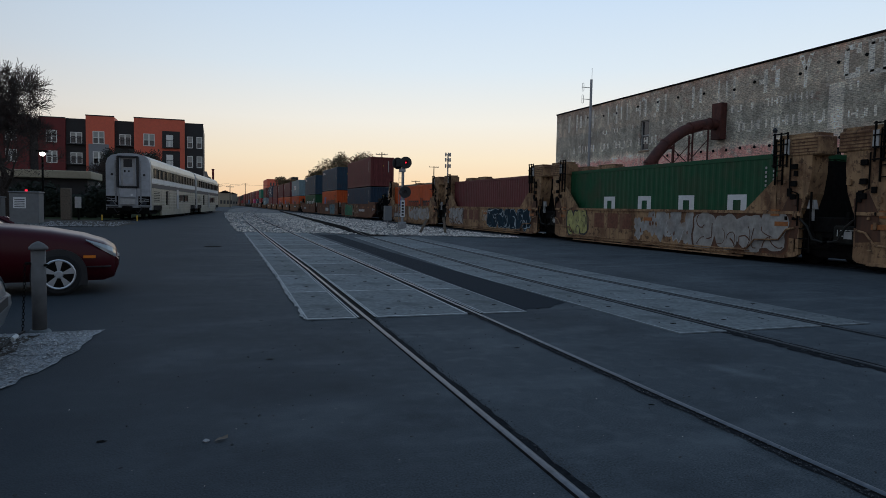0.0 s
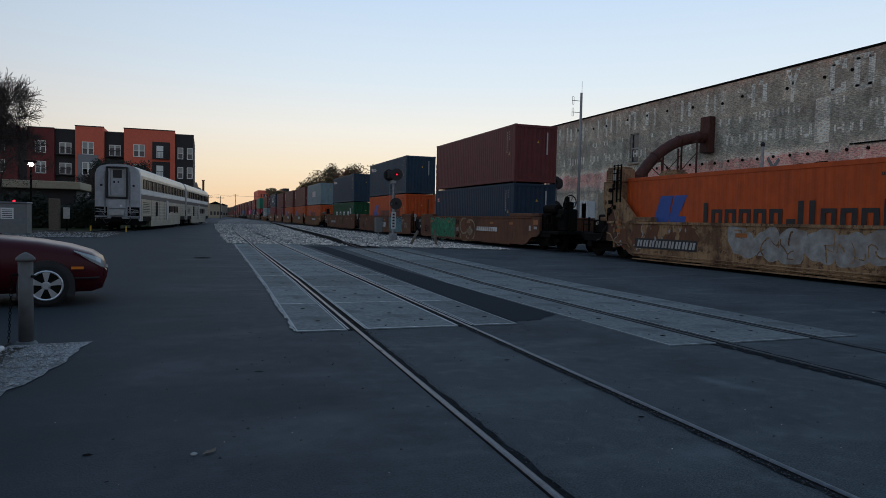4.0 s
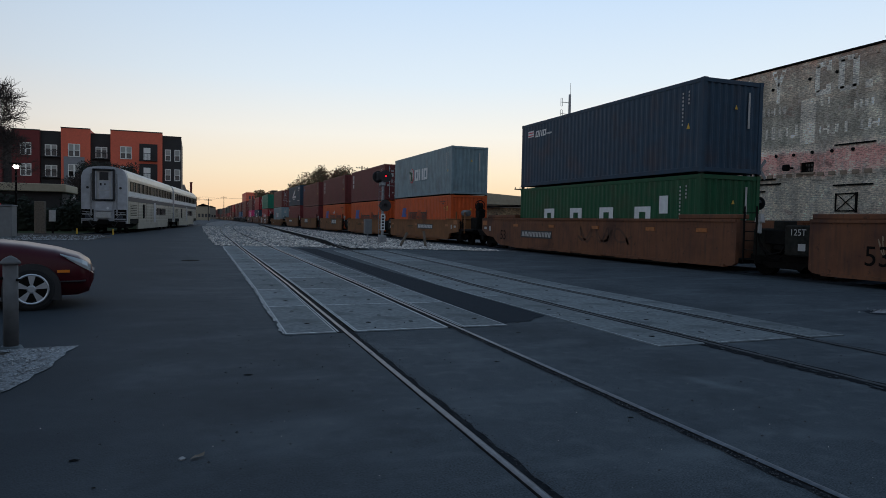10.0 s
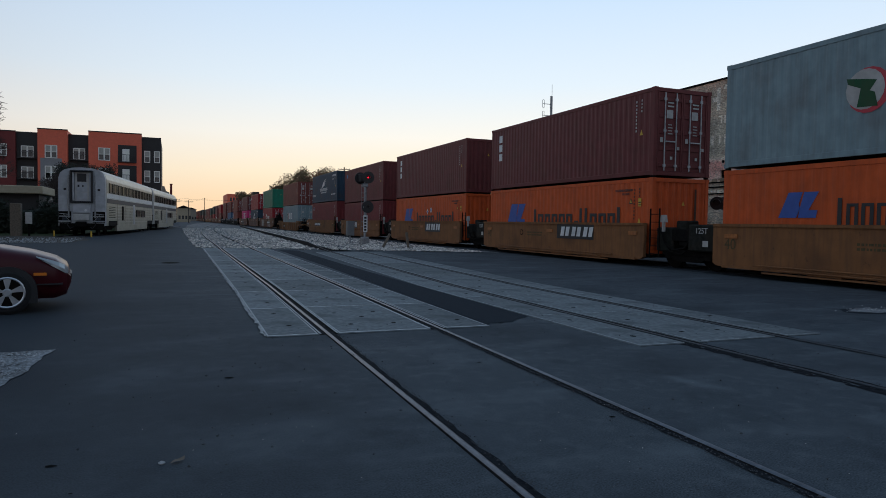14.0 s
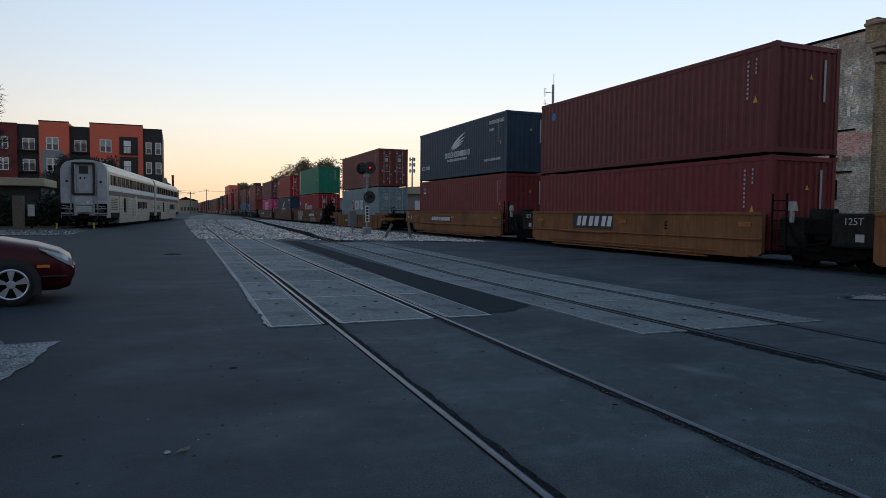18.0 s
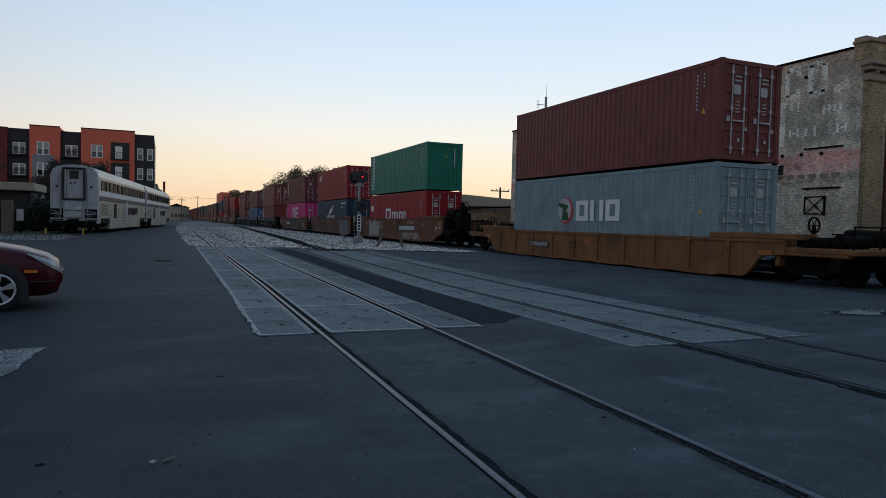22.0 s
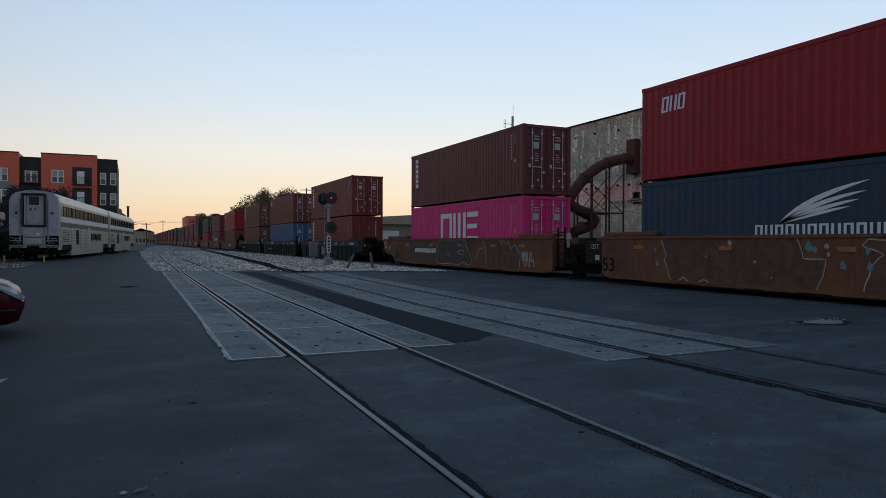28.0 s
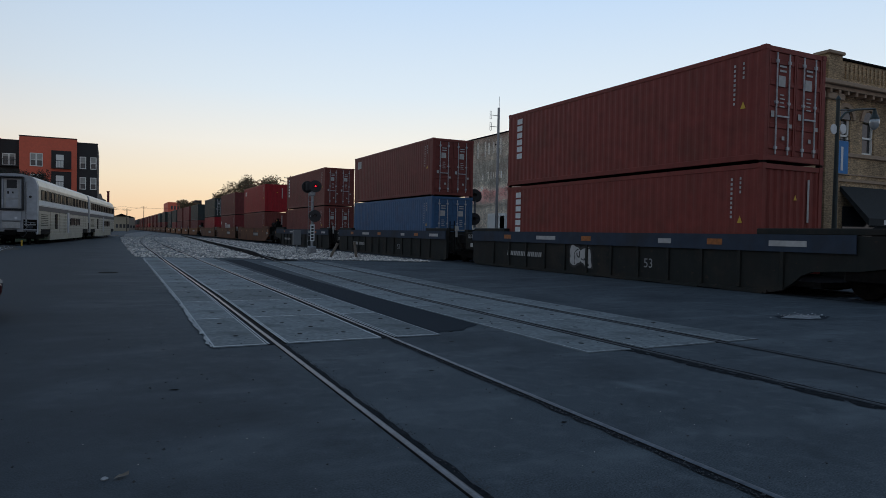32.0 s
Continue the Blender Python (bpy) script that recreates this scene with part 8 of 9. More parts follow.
def well(kind, half, at, group, label, front_end=False, rear_end=False, join=1.65, near_cut=0.0, far_cut=0.0, next_cut=0.0):
    """One well unit; its bogie under the far joint, and a coupler platform at a free end."""
    mat = WELLS[{"tan": "tan", "brown": "brown", "ochre": "ochre", "yellow": "yellow", "dark": "dark"}[kind]]
    c = thing("well_car", label, "rail car", group, at)
    z0, z1, cut = {"tan": (0.20, 1.43, 0.5), "brown": (0.22, 1.58, 0.62), "ochre": (0.25, 1.46, 0.45), "yellow": (0.10, 1.12, 0.64), "dark": (0.06, 1.47, 0.62)}[kind]
    lo, hi = -half + near_cut, half - far_cut
    out = side_plate(kind, lo, hi, z0, z1, cut, 1.35 if kind == "yellow" else 2.1 if half > 8 else 1.7, front_end, rear_end)
    out_back = [(-y, z) for y, z in reversed(out)]

    def side(line, lo, hi, free_near, free_far):
        b = Build()
        b.prism(line, "x", -1.5, -1.38)
        b.box(-1.54, -1.34, lo + 0.02, hi - 0.02, z1 - 0.07, z1 + 0.012)
        b.box(-1.55, -1.36, lo + (2.2 if free_near else 0.4), hi - (2.2 if free_far else 0.4), z0 - 0.03, z0 + 0.05)
        r = random.Random(5)
        y = lo + 2.3
        while y < hi - 3.4:
            w = r.uniform(0.9, 1.5)
            b.box(-1.57, -1.36, y, y + w, z0 - 0.05, z0 + 0.01)
            y += w + r.uniform(0.4, 0.9)
        return b.mesh("well_side")
    part("well_side", shared((kind, lo, hi, "side", front_end, rear_end), lambda: side(out, lo, hi, front_end, rear_end)), mat, c)
    part("well_side", shared((kind, lo, hi, "back", front_end, rear_end), lambda: side(out_back, -hi, -lo, rear_end, front_end)), mat, c, "", pose(0, 0, 0, 0, 0, 180))
    part("well_floor", shared((lo, hi, "wfloor"), lambda: Build().box(-1.37, 1.37, lo + 0.9, hi - 0.9, 0.25, 0.37).mesh("well_floor")), DARK, c)
    endw = shared((kind, "bulk"), lambda: Build().box(-1.37, 1.37, -0.06, 0.06, 0.45, z1 - 0.02).mesh("well_end"))
    for s in (-1, 1):
        part("well_end", endw, mat if kind != "ochre" else DARK, c, "", pose(0, (hi - 0.3) if s > 0 else (lo + 0.3), 0))
    if kind == "brown":
        part("under_sill", shared((lo, hi, "sill"), lambda: Build().box(-1.44, -1.30, lo + 2.4, hi - 2.4, 0.12, 0.185).box(-1.50, -1.44, lo + 2.6, hi - 2.6, 0.12, 0.132).mesh("under_sill")), JOINT, c, "dark sill under the side")
    rib = shared((kind, "rib"), lambda: Build().box(-1.56, -1.5, -0.05, 0.05, z0 + 0.06, z1 - 0.06, 0, 0.008).mesh("rib"))
    if kind in ("yellow", "dark"):
        n = 10 if kind == "yellow" else 12
        for i in range(n):
            part("rib", rib, mat, c, "", pose(0, lo + 1.8 + (hi - lo - 3.6) * i / (n - 1), 0))
    if kind == "dark":
        part("upper_band", Build().box(-1.565, -1.5405, lo, hi, 1.07, z1 + 0.02), WELLS["band"], c, "faded blue-grey upper band")
        for ry, rw in ((-3.4, 0.5), (2.2, 1.2), (-7.6, 1.0)):
            part("upper_plate", Build().box(-1.572, -1.5655, ry, ry + rw, 1.2, 1.34), OFFWHITE, c, "small pale plate")
        for ry in (0.2, -5.2, 5.2):
            part("reflector", Build().box(-1.572, -1.5655, ry, ry + 0.5, 1.2, 1.36), REFLECTOR, c, "amber reflector")
    else:
        for ry in (half - 3.0, half - 6.4, half - 9.75, half - 13.05, half - 15.5) if kind == "brown" else (lo + 0.35, hi - 0.9, -0.4):
            part("reflector", Build().box(-1.5205, -1.503, ry, ry + 0.45, z1 - 0.40, z1 - 0.28), REFLECTOR, c, "amber reflector")
    if kind in ("tan", "ochre"):
        part("foot_pipe", Build().cyl((-1.60, lo + 1.6, z0 + 0.10), (-1.60, hi - 1.6, z0 + 0.10), 0.022, 6).cyl((-1.62, lo + 2.4, z0 + 0.01), (-1.62, hi - 2.4, z0 + 0.01), 0.018, 6), mat, c, "thin pipes along the foot")
        part("foot_ledge", Build().box(-1.66, -1.5, lo + 1.9, hi - 1.9, z0 - 0.10, z0 - 0.06), mat, c, "thin ledge along the foot")
    if kind == "tan":
        for s in (-1, 1):
            at = lambda d: s * (half - d)
            prof = [(at(0.80), z1 - 0.05), (at(-0.02), z1 - 0.05), (at(-0.22), 1.9), (at(-0.30), 2.45), (at(-0.30), 2.95), (at(0.80), 2.95)]
            loose = (front_end and s < 0) or (rear_end and s > 0)
            over = -0.12 if loose else -0.52
            for gx in (-1.5, 0.95):
                part("bulkhead", Build().prism(prof, "x", gx, gx + 0.55), mat, c)
                part("bulkhead_top", Build().box(gx - 0.03, gx + 0.60, *sorted((at(0.86), at(over))), 2.90, 3.40, 0, 0.03).box(gx, gx + 0.52, *sorted((at(0.78), at(over + 0.08))), 3.40, 3.48), mat, c, "worn tan box on the bulkhead")
                part("gusset", Build().prism([(at(0.78), z1), (at(1.95), z1), (at(0.78), 2.42)], "x", *((gx, gx + 0.08) if gx < 0 else (1.42, 1.5))), mat, c)
            part("end_bulkhead", Build().box(-0.95, 0.95, *sorted((at(0.55), at(0.42))), 0.6, 2.85).box(-1.36, 1.36, *sorted((at(-0.02), at(-0.08))), 0.5, 2.6), DARK, c, "dark bulkhead plate between the posts")
            pipe = [(-1.56, at(2.6), 0.30), (-1.56, at(1.75), 0.34), (-1.57, at(1.45), 0.62), (-1.57, at(0.6), 0.66), (-1.57, at(0.35), 0.95), (-1.56, at(0.1), 1.0)]
            part("brake_pipe", Build().tube(pipe, 0.028, 6), mat, c, "bent brake pipe")
            for zz in (1.75, 2.1, 2.55):
                part("bracket", Build().box(-1.57, -1.5, *sorted((at(0.30), at(0.12))), zz, zz + 0.14, 0, 0.01), DARK, c)
            part("reflector", Build().box(-1.53, -1.5005, *sorted((at(0.95), at(0.65))), 1.30, 1.48), REFLECTOR, c, "amber reflector")
            part("conduit", Build().tube([(-1.53, at(0.05), 1.05), (-1.53, at(0.05), 1.9), (-1.53, at(0.35), 2.0), (-1.53, at(0.35), 2.85)], 0.02, 5), DARK, c, "dark conduit")
            post = Build()
            for k in range(5):
                post.box(-1.56, -1.535, *sorted((s * (half - 0.84), s * (half - 0.60))), 2.25 + 0.27 * k, 2.275 + 0.27 * k)
            post.box(-1.56, -1.5, *sorted((s * (half - 0.62), s * (half - 0.60))), 2.15, 3.4).box(-1.56, -1.5, *sorted((s * (half - 0.86), s * (half - 0.84))), 2.15, 3.4)
            part("side_ladder", post, DARK, c, "dark grab irons")
            for ya in (0.92, 0.70, 0.48):
                part("cage_upright", Build().box(-1.57, -1.53, *sorted((at(ya), at(ya - 0.035))), 2.62, 3.56), DARK, c, "dark cage upright")
            for zc in (2.66, 2.94, 3.22, 3.50):
                part("cage_rung", Build().box(-1.585, -1.571, *sorted((at(0.94), at(0.42))), zc, zc + 0.035), DARK, c, "dark cage rung")
            lou = Build()
            for q in range(5):
                lou.box(-1.543, -1.5305, *sorted((at(0.34), at(over + 0.06))), 2.98 + 0.085 * q, 3.0 + 0.085 * q)
            part("louvre", lou, RUSTED, c, "rusty louvre lines")["kind"] = "stuff"
            hr_ = random.Random(int(10 * half) + s)
            for q in range(9):
                ya, zc, d = hr_.uniform(-0.18, 0.72), hr_.uniform(0.75, 2.5), hr_.uniform(0.05, 0.12)
                part("fitting", Build().box(-1.56, -1.5, *sorted((at(ya), at(ya - d))), zc, zc + d * hr_.uniform(0.8, 2.0), 0, 0.008), hr_.choice((DARK, RUSTED, mat)), c, "small worn fitting")
            part("rust_plate", Build().prism([(at(0.70), 0.75), (at(0.05), 0.70), (at(-0.05), 1.75), (at(0.32), 1.95), (at(0.62), 1.4)], "x", -1.504, -1.5005), RUSTED, c, "dark rusted plate")
            part("gap_hose", Build().tube([(-1.5, at(0.0), 1.25), (-1.5, at(-0.25), 1.05), (-1.5, at(-0.42), 0.72), (-1.48, at(-0.72), 0.66)], 0.03, 6), WELLS["dark"], c, "bent hose at the gap")
            part("vent_plate", Build().box(-1.56, -1.531, *sorted((s * (half - 0.55), s * (half - 0.40))), 2.95, 3.36), OFFWHITE, c, "pale narrow plate")
    if kind in ("brown", "dark"):
        for free, s in ((front_end, -1), (rear_end, 1)):
            if not free:
                part("top_ledge", Build().box(-1.46, -1.0, *sorted((hi - 2.5, hi - 0.02) if s > 0 else (lo + 0.02, lo + 2.5)), z1 + 0.013, z1 + 0.15, 0, 0.02), mat, c, "raised ledge on the well side")
    # joint hardware and bogie at the far end
    if not rear_end:
        join = join + far_cut + next_cut
        j = hi + join / 2
        bogie(c, j)
        part("articulation", shared(("artic", kind, join), lambda: Build().box(-0.5, 0.5, -join / 2 - 0.3, join / 2 + 0.3, 0.55, 0.95, 0, 0.04).box(-1.25, 1.25, -0.28, 0.28, 0.75, 1.02, 0, 0.03).box(-1.3, -1.05, -0.55, 0.55, 0.9, 1.3, 0, 0.03).mesh("articulation")), DARK, c, "dark articulated joint", pose(0, j, 0))
        lad = Build()
        for yy in (-0.22, 0.22):
            lad.box(-1.5, -1.46, yy - 0.02, yy + 0.02, 0.35, 1.95)
        for k in range(6):
            lad.box(-1.5, -1.46, -0.22, 0.22, 0.45 + 0.26 * k, 0.475 + 0.26 * k)
        top = 1.44 if kind != "tan" else 1.1
        part("joint_cover", shared(("cover", kind, join), lambda: Build().box(-1.40, 1.40, -join / 2 + 0.03, -0.10 * join, 0.62, top, 0, 0.04)
             .box(-1.2, 1.2, 0.20 * join, join / 2 - 0.04, 0.55, top - 0.1, 0, 0.04).box(-1.05, -0.55, 0.05 * join, 0.22 * join, 0.95, top + 0.12, 0, 0.03).mesh("joint_cover")), JOINT, c, "dark box over the joint", pose(0, j, 0))
        part("step_ladder", lad, DARK, c, "dark step ladder", pose(0, j + 0.40 * join, 0))
        part("weight_mark", shared("wm", lambda: text_mesh("125T", 0.24)), OFFWHITE, c, "stencilled 125T", pose(-1.405, j - 0.30 * join, top - 0.20, 90, 0, -90))
        part("air_hose", shared(("hose", kind, join), lambda: Build().tube([(-1.3, 0.36 * join, 1.25), (-1.36, 0.28 * join, 0.85), (-1.38, 0.12 * join, 0.62), (-1.36, -0.04 * join, 0.70), (-1.3, -0.11 * join, 1.0)], 0.032, 6)
             .tube([(-1.2, 0.34 * join, 0.9), (-1.3, 0.2 * join, 0.55), (-1.3, 0.02 * join, 0.50), (-1.2, -0.1 * join, 0.75)], 0.026, 6).mesh("air_hose")), DARK, c, "dark looped air hoses", pose(0, j, 0))
        part("hand_valve", shared("valve", lambda: Build().prism([(-0.13, 1.50), (0.13, 1.50), (0.07, 1.74), (-0.07, 1.74)], "x", -1.42, -1.30).box(-1.40, -1.32, -0.04, 0.04, 1.2, 1.50).mesh("hand_valve")), OFFWHITE, c, "pale valve on the end", pose(0, j + 0.30 * join, 0))
        part("data_plate", shared("dplate", lambda: Build().box(-1.408, -1.401, -0.11, 0.11, -0.09, 0.09).mesh("data_plate")), OFFWHITE, c, "small pale data plate", pose(0, j - 0.36 * join, 0.86))
    for free, s in ((front_end, -1), (rear_end, 1)):
        if free:
            y0 = s * half
            bogie(c, y0 + s * (0.42 if kind == "yellow" else 0.75))
            Y = lambda a, c_: sorted((y0 + s * a, y0 + s * c_))
            if kind == "dark":
                for xa in (-1.5, 1.38):
                    part("end_plate", Build().prism([(y0 + s * 0.001, z0 + cut), (y0 + s * 0.75, z0 + cut + 0.12), (y0 + s * 0.75, z1 - 0.14), (y0 + s * 0.6, z1), (y0 + s * 0.001, z1)], "x", xa, xa + 0.12), mat, c, "side plate over the bogie")
            high = kind == "brown" and s < 0
            far_stand = kind == "ochre" and s < 0
            reach = 2.45 if high else 3.4 if far_stand else 1.9
            part("platform", Build().box(-1.45, 1.45, *Y(-0.2, reach), 0.80, 0.95, 0, 0.03), mat if kind == "yellow" else DARK, c, "end platform")
            part("coupler", Build().box(-0.35, 0.35, *Y(1.7, reach + (0.3 if far_stand else 0.7)), 0.62, 0.95, 0, 0.05), DARK, c)
            part("end_sill", Build().box(-1.42, 1.42, *Y(1.2, 1.5), 0.38, 0.8, 0, 0.03), DARK, c)
            part("side_sill", Build().box(-1.45, -1.2, *Y(-0.3, 1.7), 0.73 if kind == "yellow" else 0.45 if kind == "dark" else 0.64, 0.82, 0, 0.02), mat if kind == "yellow" else DARK, c)
            if kind in ARCH:
                part("reflector_plate", Build().box(-1.508, -1.5005, *(Y(0.15, 0.60) if high else Y(0.55, 1.10)), 1.20, 1.44), REFLECTOR, c, "dull orange reflector plate")
                part("data_plate", Build().box(-1.508, -1.5005, *(Y(0.20, 0.50) if high else Y(0.60, 0.90)), 1.00, 1.12).box(-1.508, -1.5005, *(Y(-0.30, -0.12) if high else Y(0.10, 0.28)), 0.92, 1.16), OFFWHITE, c, "small pale data plates")
            if kind == "dark":
                part("deck_frame", Build().box(-1.44, -1.36, *Y(0.8, 2.3), 1.02, 1.30).box(1.36, 1.44, *Y(0.8, 2.3), 1.02, 1.30).box(-1.36, 1.36, *Y(2.2, 2.3), 1.02, 1.30).box(-1.2, 1.2, *Y(0.8, 1.9), 0.951, 1.10), DARK, c, "dark deck frame over the coupler")
                for ux, ua in ((-1.40, 0.95), (-1.40, 1.35), (-1.40, 2.25), (1.40, 0.95), (1.40, 1.6), (1.40, 2.25)):
                    part("upright", Build().box(ux - 0.035, ux + 0.035, *Y(ua, ua + 0.07), 1.301, 1.72), DARK, c, "dark upright post")
                part("reflector_plate", Build().box(-1.452, -1.4405, *Y(0.82, 1.15), 1.04, 1.26), REFLECTOR, c, "dull orange reflector plate")
            tall = {"yellow": 0.35, "ochre": 0.5}.get(kind, 1.0)
            part("brake_box", Build().box(-1.30, -0.55, *Y(0.15, 0.95), 0.95, 0.95 + 0.75 * tall, 0, 0.05), DARK, c, "dark brake valve box")
            if high:
                part("air_tank", Build().tube([(-0.9, y0 + s * a, 1.95) for a in (0.28, 0.34, 1.44, 1.5)], [0.15, 0.22, 0.22, 0.15], 16), DARK, c, "dark air tank on a raised frame")
                part("tank_frame", Build().box(-1.2, -0.6, *Y(0.4, 0.5), 0.95, 1.76).box(-1.2, -0.6, *Y(1.3, 1.4), 0.95, 1.76).box(-1.2, -0.6, *Y(0.4, 1.4), 1.68, 1.75), DARK, c, "dark frame under the tank")
                part("brake_stand", Build().box(-1.15, -0.45, *Y(1.75, 2.40), 0.95, 1.95, 0, 0.06).box(-1.0, -0.6, *Y(1.9, 2.3), 1.93, 2.28, 0, 0.06).cyl((-0.8, y0 + s * 2.0, 2.2), (-0.8, y0 + s * 2.0, 2.5), 0.10, 10).cyl((-1.2, y0 + s * 1.95, 1.6), (-1.2, y0 + s * 2.35, 1.6), 0.12, 10), DARK, c, "dark brake stand")
            elif far_stand:
                part("air_tank", Build().tube([(-1.05, y0 + s * a, 1.86) for a in (1.0, 1.06, 1.72, 1.78)], [0.12, 0.19, 0.19, 0.12], 16), BOLLARD, c, "grey air tank on a raised frame")
                part("tank_frame", Build().box(-1.2, -0.8, *Y(1.02, 1.10), 0.95, 1.68).box(-1.2, -0.8, *Y(1.70, 1.78), 0.95, 1.68).box(-1.46, -1.40, *Y(2.05, 2.15), 0.70, 1.90).box(-1.46, -1.40, *Y(0.75, 0.83), 1.4, 1.95), mat, c, "brown frame beside the tank")
                part("brake_stand", Build().box(-1.2, -0.45, *Y(2.45, 3.35), 0.70, 1.62, 0, 0.06).box(-1.0, -0.6, *Y(2.6, 3.2), 1.60, 2.10, 0, 0.06).cyl((-1.0, y0 + s * 2.9, 2.25), (-0.7, y0 + s * 2.9, 2.25), 0.2, 12), DARK, c, "dark brake stand")
            elif kind != "dark":
                part("air_tank", Build().cyl((0.3, y0 + s * 0.4, 1.2), (0.3, y0 + s * 1.6, 1.2), 0.22), DARK, c, "dark air tank")
            part("brake_cylinder", Build().cyl((-1.2, y0 + s * 1.25, 1.12), (-0.2, y0 + s * 1.25, 1.12), 0.17, 12), DARK, c, "dark brake cylinder")
            part("brake_hose", Build().tube([(-0.5, y0 + s * 1.7, 0.9), (-0.45, y0 + s * 2.0, 0.55), (-0.3, y0 + s * 2.4, 0.42), (-0.15, y0 + s * 2.6, 0.6)], 0.035, 6), DARK, c, "dark air hose")
            for xx, a, zt in ((-1.30, 0.02, 1.95), (-0.9, 0.6, 2.1), (-1.30, 1.15, 1.75), (0.6, 1.6, 1.9)):
                if kind not in ("yellow", "dark"):
                    part("upright", Build().box(xx - 0.035, xx + 0.035, *Y(a, a + 0.07), 0.9, zt * (0.72 if kind == "ochre" else 0.85)), DARK, c, "dark upright post")
            part("top_ledge", Build().box(-1.46, -1.0, *Y(-0.9 if kind == "ochre" else -2.6, 0.55), z1 + 0.013, z1 + (0.08 if kind == "ochre" else 0.17), 0, 0.02), mat, c, "raised ledge on the well side")
            rl = Build()
            for xx in (-1.42, -0.5, 0.5, 1.42):
                rl.cyl((xx, y0 + s * 1.8, 0.9), (xx, y0 + s * 1.8, 1.5), 0.025, 6)
            rl.cyl((-1.42, y0 + s * 1.8, 1.48), (1.42, y0 + s * 1.8, 1.48), 0.02, 6).cyl((-1.42, y0 + s * 1.25, 1.30), (-1.42, y0 + s * 1.8, 1.30), 0.02, 6)
            part("handrail", rl, DARK, c, "dark handrail")
            zw, yw, rw = (1.52, y0 + s * 0.35, 0.20) if kind == "yellow" else (2.25, y0 + s * 2.43, 0.30) if high else (2.28, y0 + s * 3.05, 0.30) if far_stand else (1.25, y0 + s * 1.5, 0.22)
            wheelp = [(-0.9 + rw * math.cos(a), yw, zw + rw * math.sin(a)) for a in [2 * math.pi * i / 16 for i in range(17)]]
            bw = Build().tube(wheelp, 0.025, 6).cyl((-0.9, yw, 0.94), (-0.9, yw, zw), 0.05, 8)
            for a in (0, 1, 2):
                ca, sa = rw * math.cos(a * math.pi / 3), rw * math.sin(a * math.pi / 3)
                bw.cyl((-0.9 - ca, yw, zw - sa), (-0.9 + ca, yw, zw + sa), 0.012, 5)
            part("brake_wheel", bw, DARK, c, "dark hand brake wheel")
    return c


# ---- the train: units in order, with their place along the line when the clip starts ----
# place, well kind, half length of the side, lower colour, its height, lower mark, lower doors, upper colour, height, mark, doors
UNITS = [
    (5.25, "tan", 6.65, ("maroon", 2.59, "", False), None, ""),
    (20.14, "tan", 6.65, ("dark_green", 2.59, "four_signs_far", False), None, ""),
    (35.2, "tan", 6.65, ("maroon", 2.59, "", False), None, ""),
    (50.45, "tan", 6.65, ("orange", 2.59, "stroke_word", False), None, "r"),
    (72.08, "brown", 8.75, ("blue", 2.9, "pink_dot", False), ("maroon", 2.9, "", False), "f"),
    (91.48, "brown", 8.75, ("orange", 2.9, "stroke_word", False), ("navy", 2.9, "flag_word", False), ""),
    (110.85, "brown", 8.75, ("dark_green", 2.59, "four_signs", False), ("navy", 2.9, "flag_word", False), "r"),
    (132.3, "ochre", 6.75, ("orange", 2.59, "stroke_word_small", False), ("grey", 2.9, "round_emblem", False), "f"),
    (147.68, "ochre", 6.75, ("orange", 2.59, "stroke_word", False), ("maroon", 2.9, "short_column", True), ""),
    (163.06, "ochre", 6.75, ("orange", 2.59, "stroke_word_placards", False), ("maroon", 2.9, "short_column", False), ""),
    (178.44, "ochre", 6.75, ("dark_red", 2.59, "", False), ("maroon", 2.9, "dot", False), ""),
    (193.82, "ochre", 6.75, ("dark_red", 2.9, "flag_dot", False), ("navy", 2.9, "wing_word", False), "r"),
    (215.54, "yellow", 8.7, ("grey", 2.9, "round_emblem", True), ("brown", 2.9, "", True), "fr"),
    (239.06, "brown", 8.75, ("red", 2.9, "initial_word", True), ("green", 2.9, "strip", False), "f"),
    (258.5, "brown", 8.75, ("navy", 2.9, "wing_word", False), ("red", 2.9, "slanted_word", True), ""),
    (277.9, "brown", 8.75, ("pink", 2.9, "square_signs", True), ("maroon", 2.9, "column", True), "r"),
    (301.54, "dark", 8.75, ("rust", 2.9, "column", False), ("rust", 2.9, "column", True), "f"),
    (321.04, "dark", 8.75, ("bright_blue", 2.9, "", True), ("brown", 2.9, "small_square", True), ""),
    (340.35, "dark", 8.75, ("brown", 2.9, "", True), ("brown", 2.9, "column", True), "r"),
    (362.55, "brown", 8.75, ("brown", 2.9, "", False), ("red", 2.9, "slanted_word", False), "f"),
    (381.65, "brown", 8.75, ("dark_red", 2.9, "initial_word", False), ("maroon", 2.9, "", False), ""),
    (400.75, "brown", 8.75, ("red", 2.9, "", False), ("slate", 2.9, "", True), "r"),
    (423.15, "ochre", 6.75, ("maroon", 2.59, "", False), ("slate", 2.9, "", False), "f"),
    (438.35, "ochre", 6.75, ("brown", 2.59, "", False), ("dark_red", 2.9, "", False), ""),
    (453.55, "ochre", 6.75, ("maroon", 2.59, "", False), ("brown", 2.9, "", False), ""),
    (468.75, "ochre", 6.75, ("dark_red", 2.59, "", False), ("slate", 2.9, "", False), ""),
    (483.95, "ochre", 6.75, ("slate", 2.59, "", False), ("slate", 2.9, "", False), "r"),
]
far_rng = random.Random(31)
s = 506.2
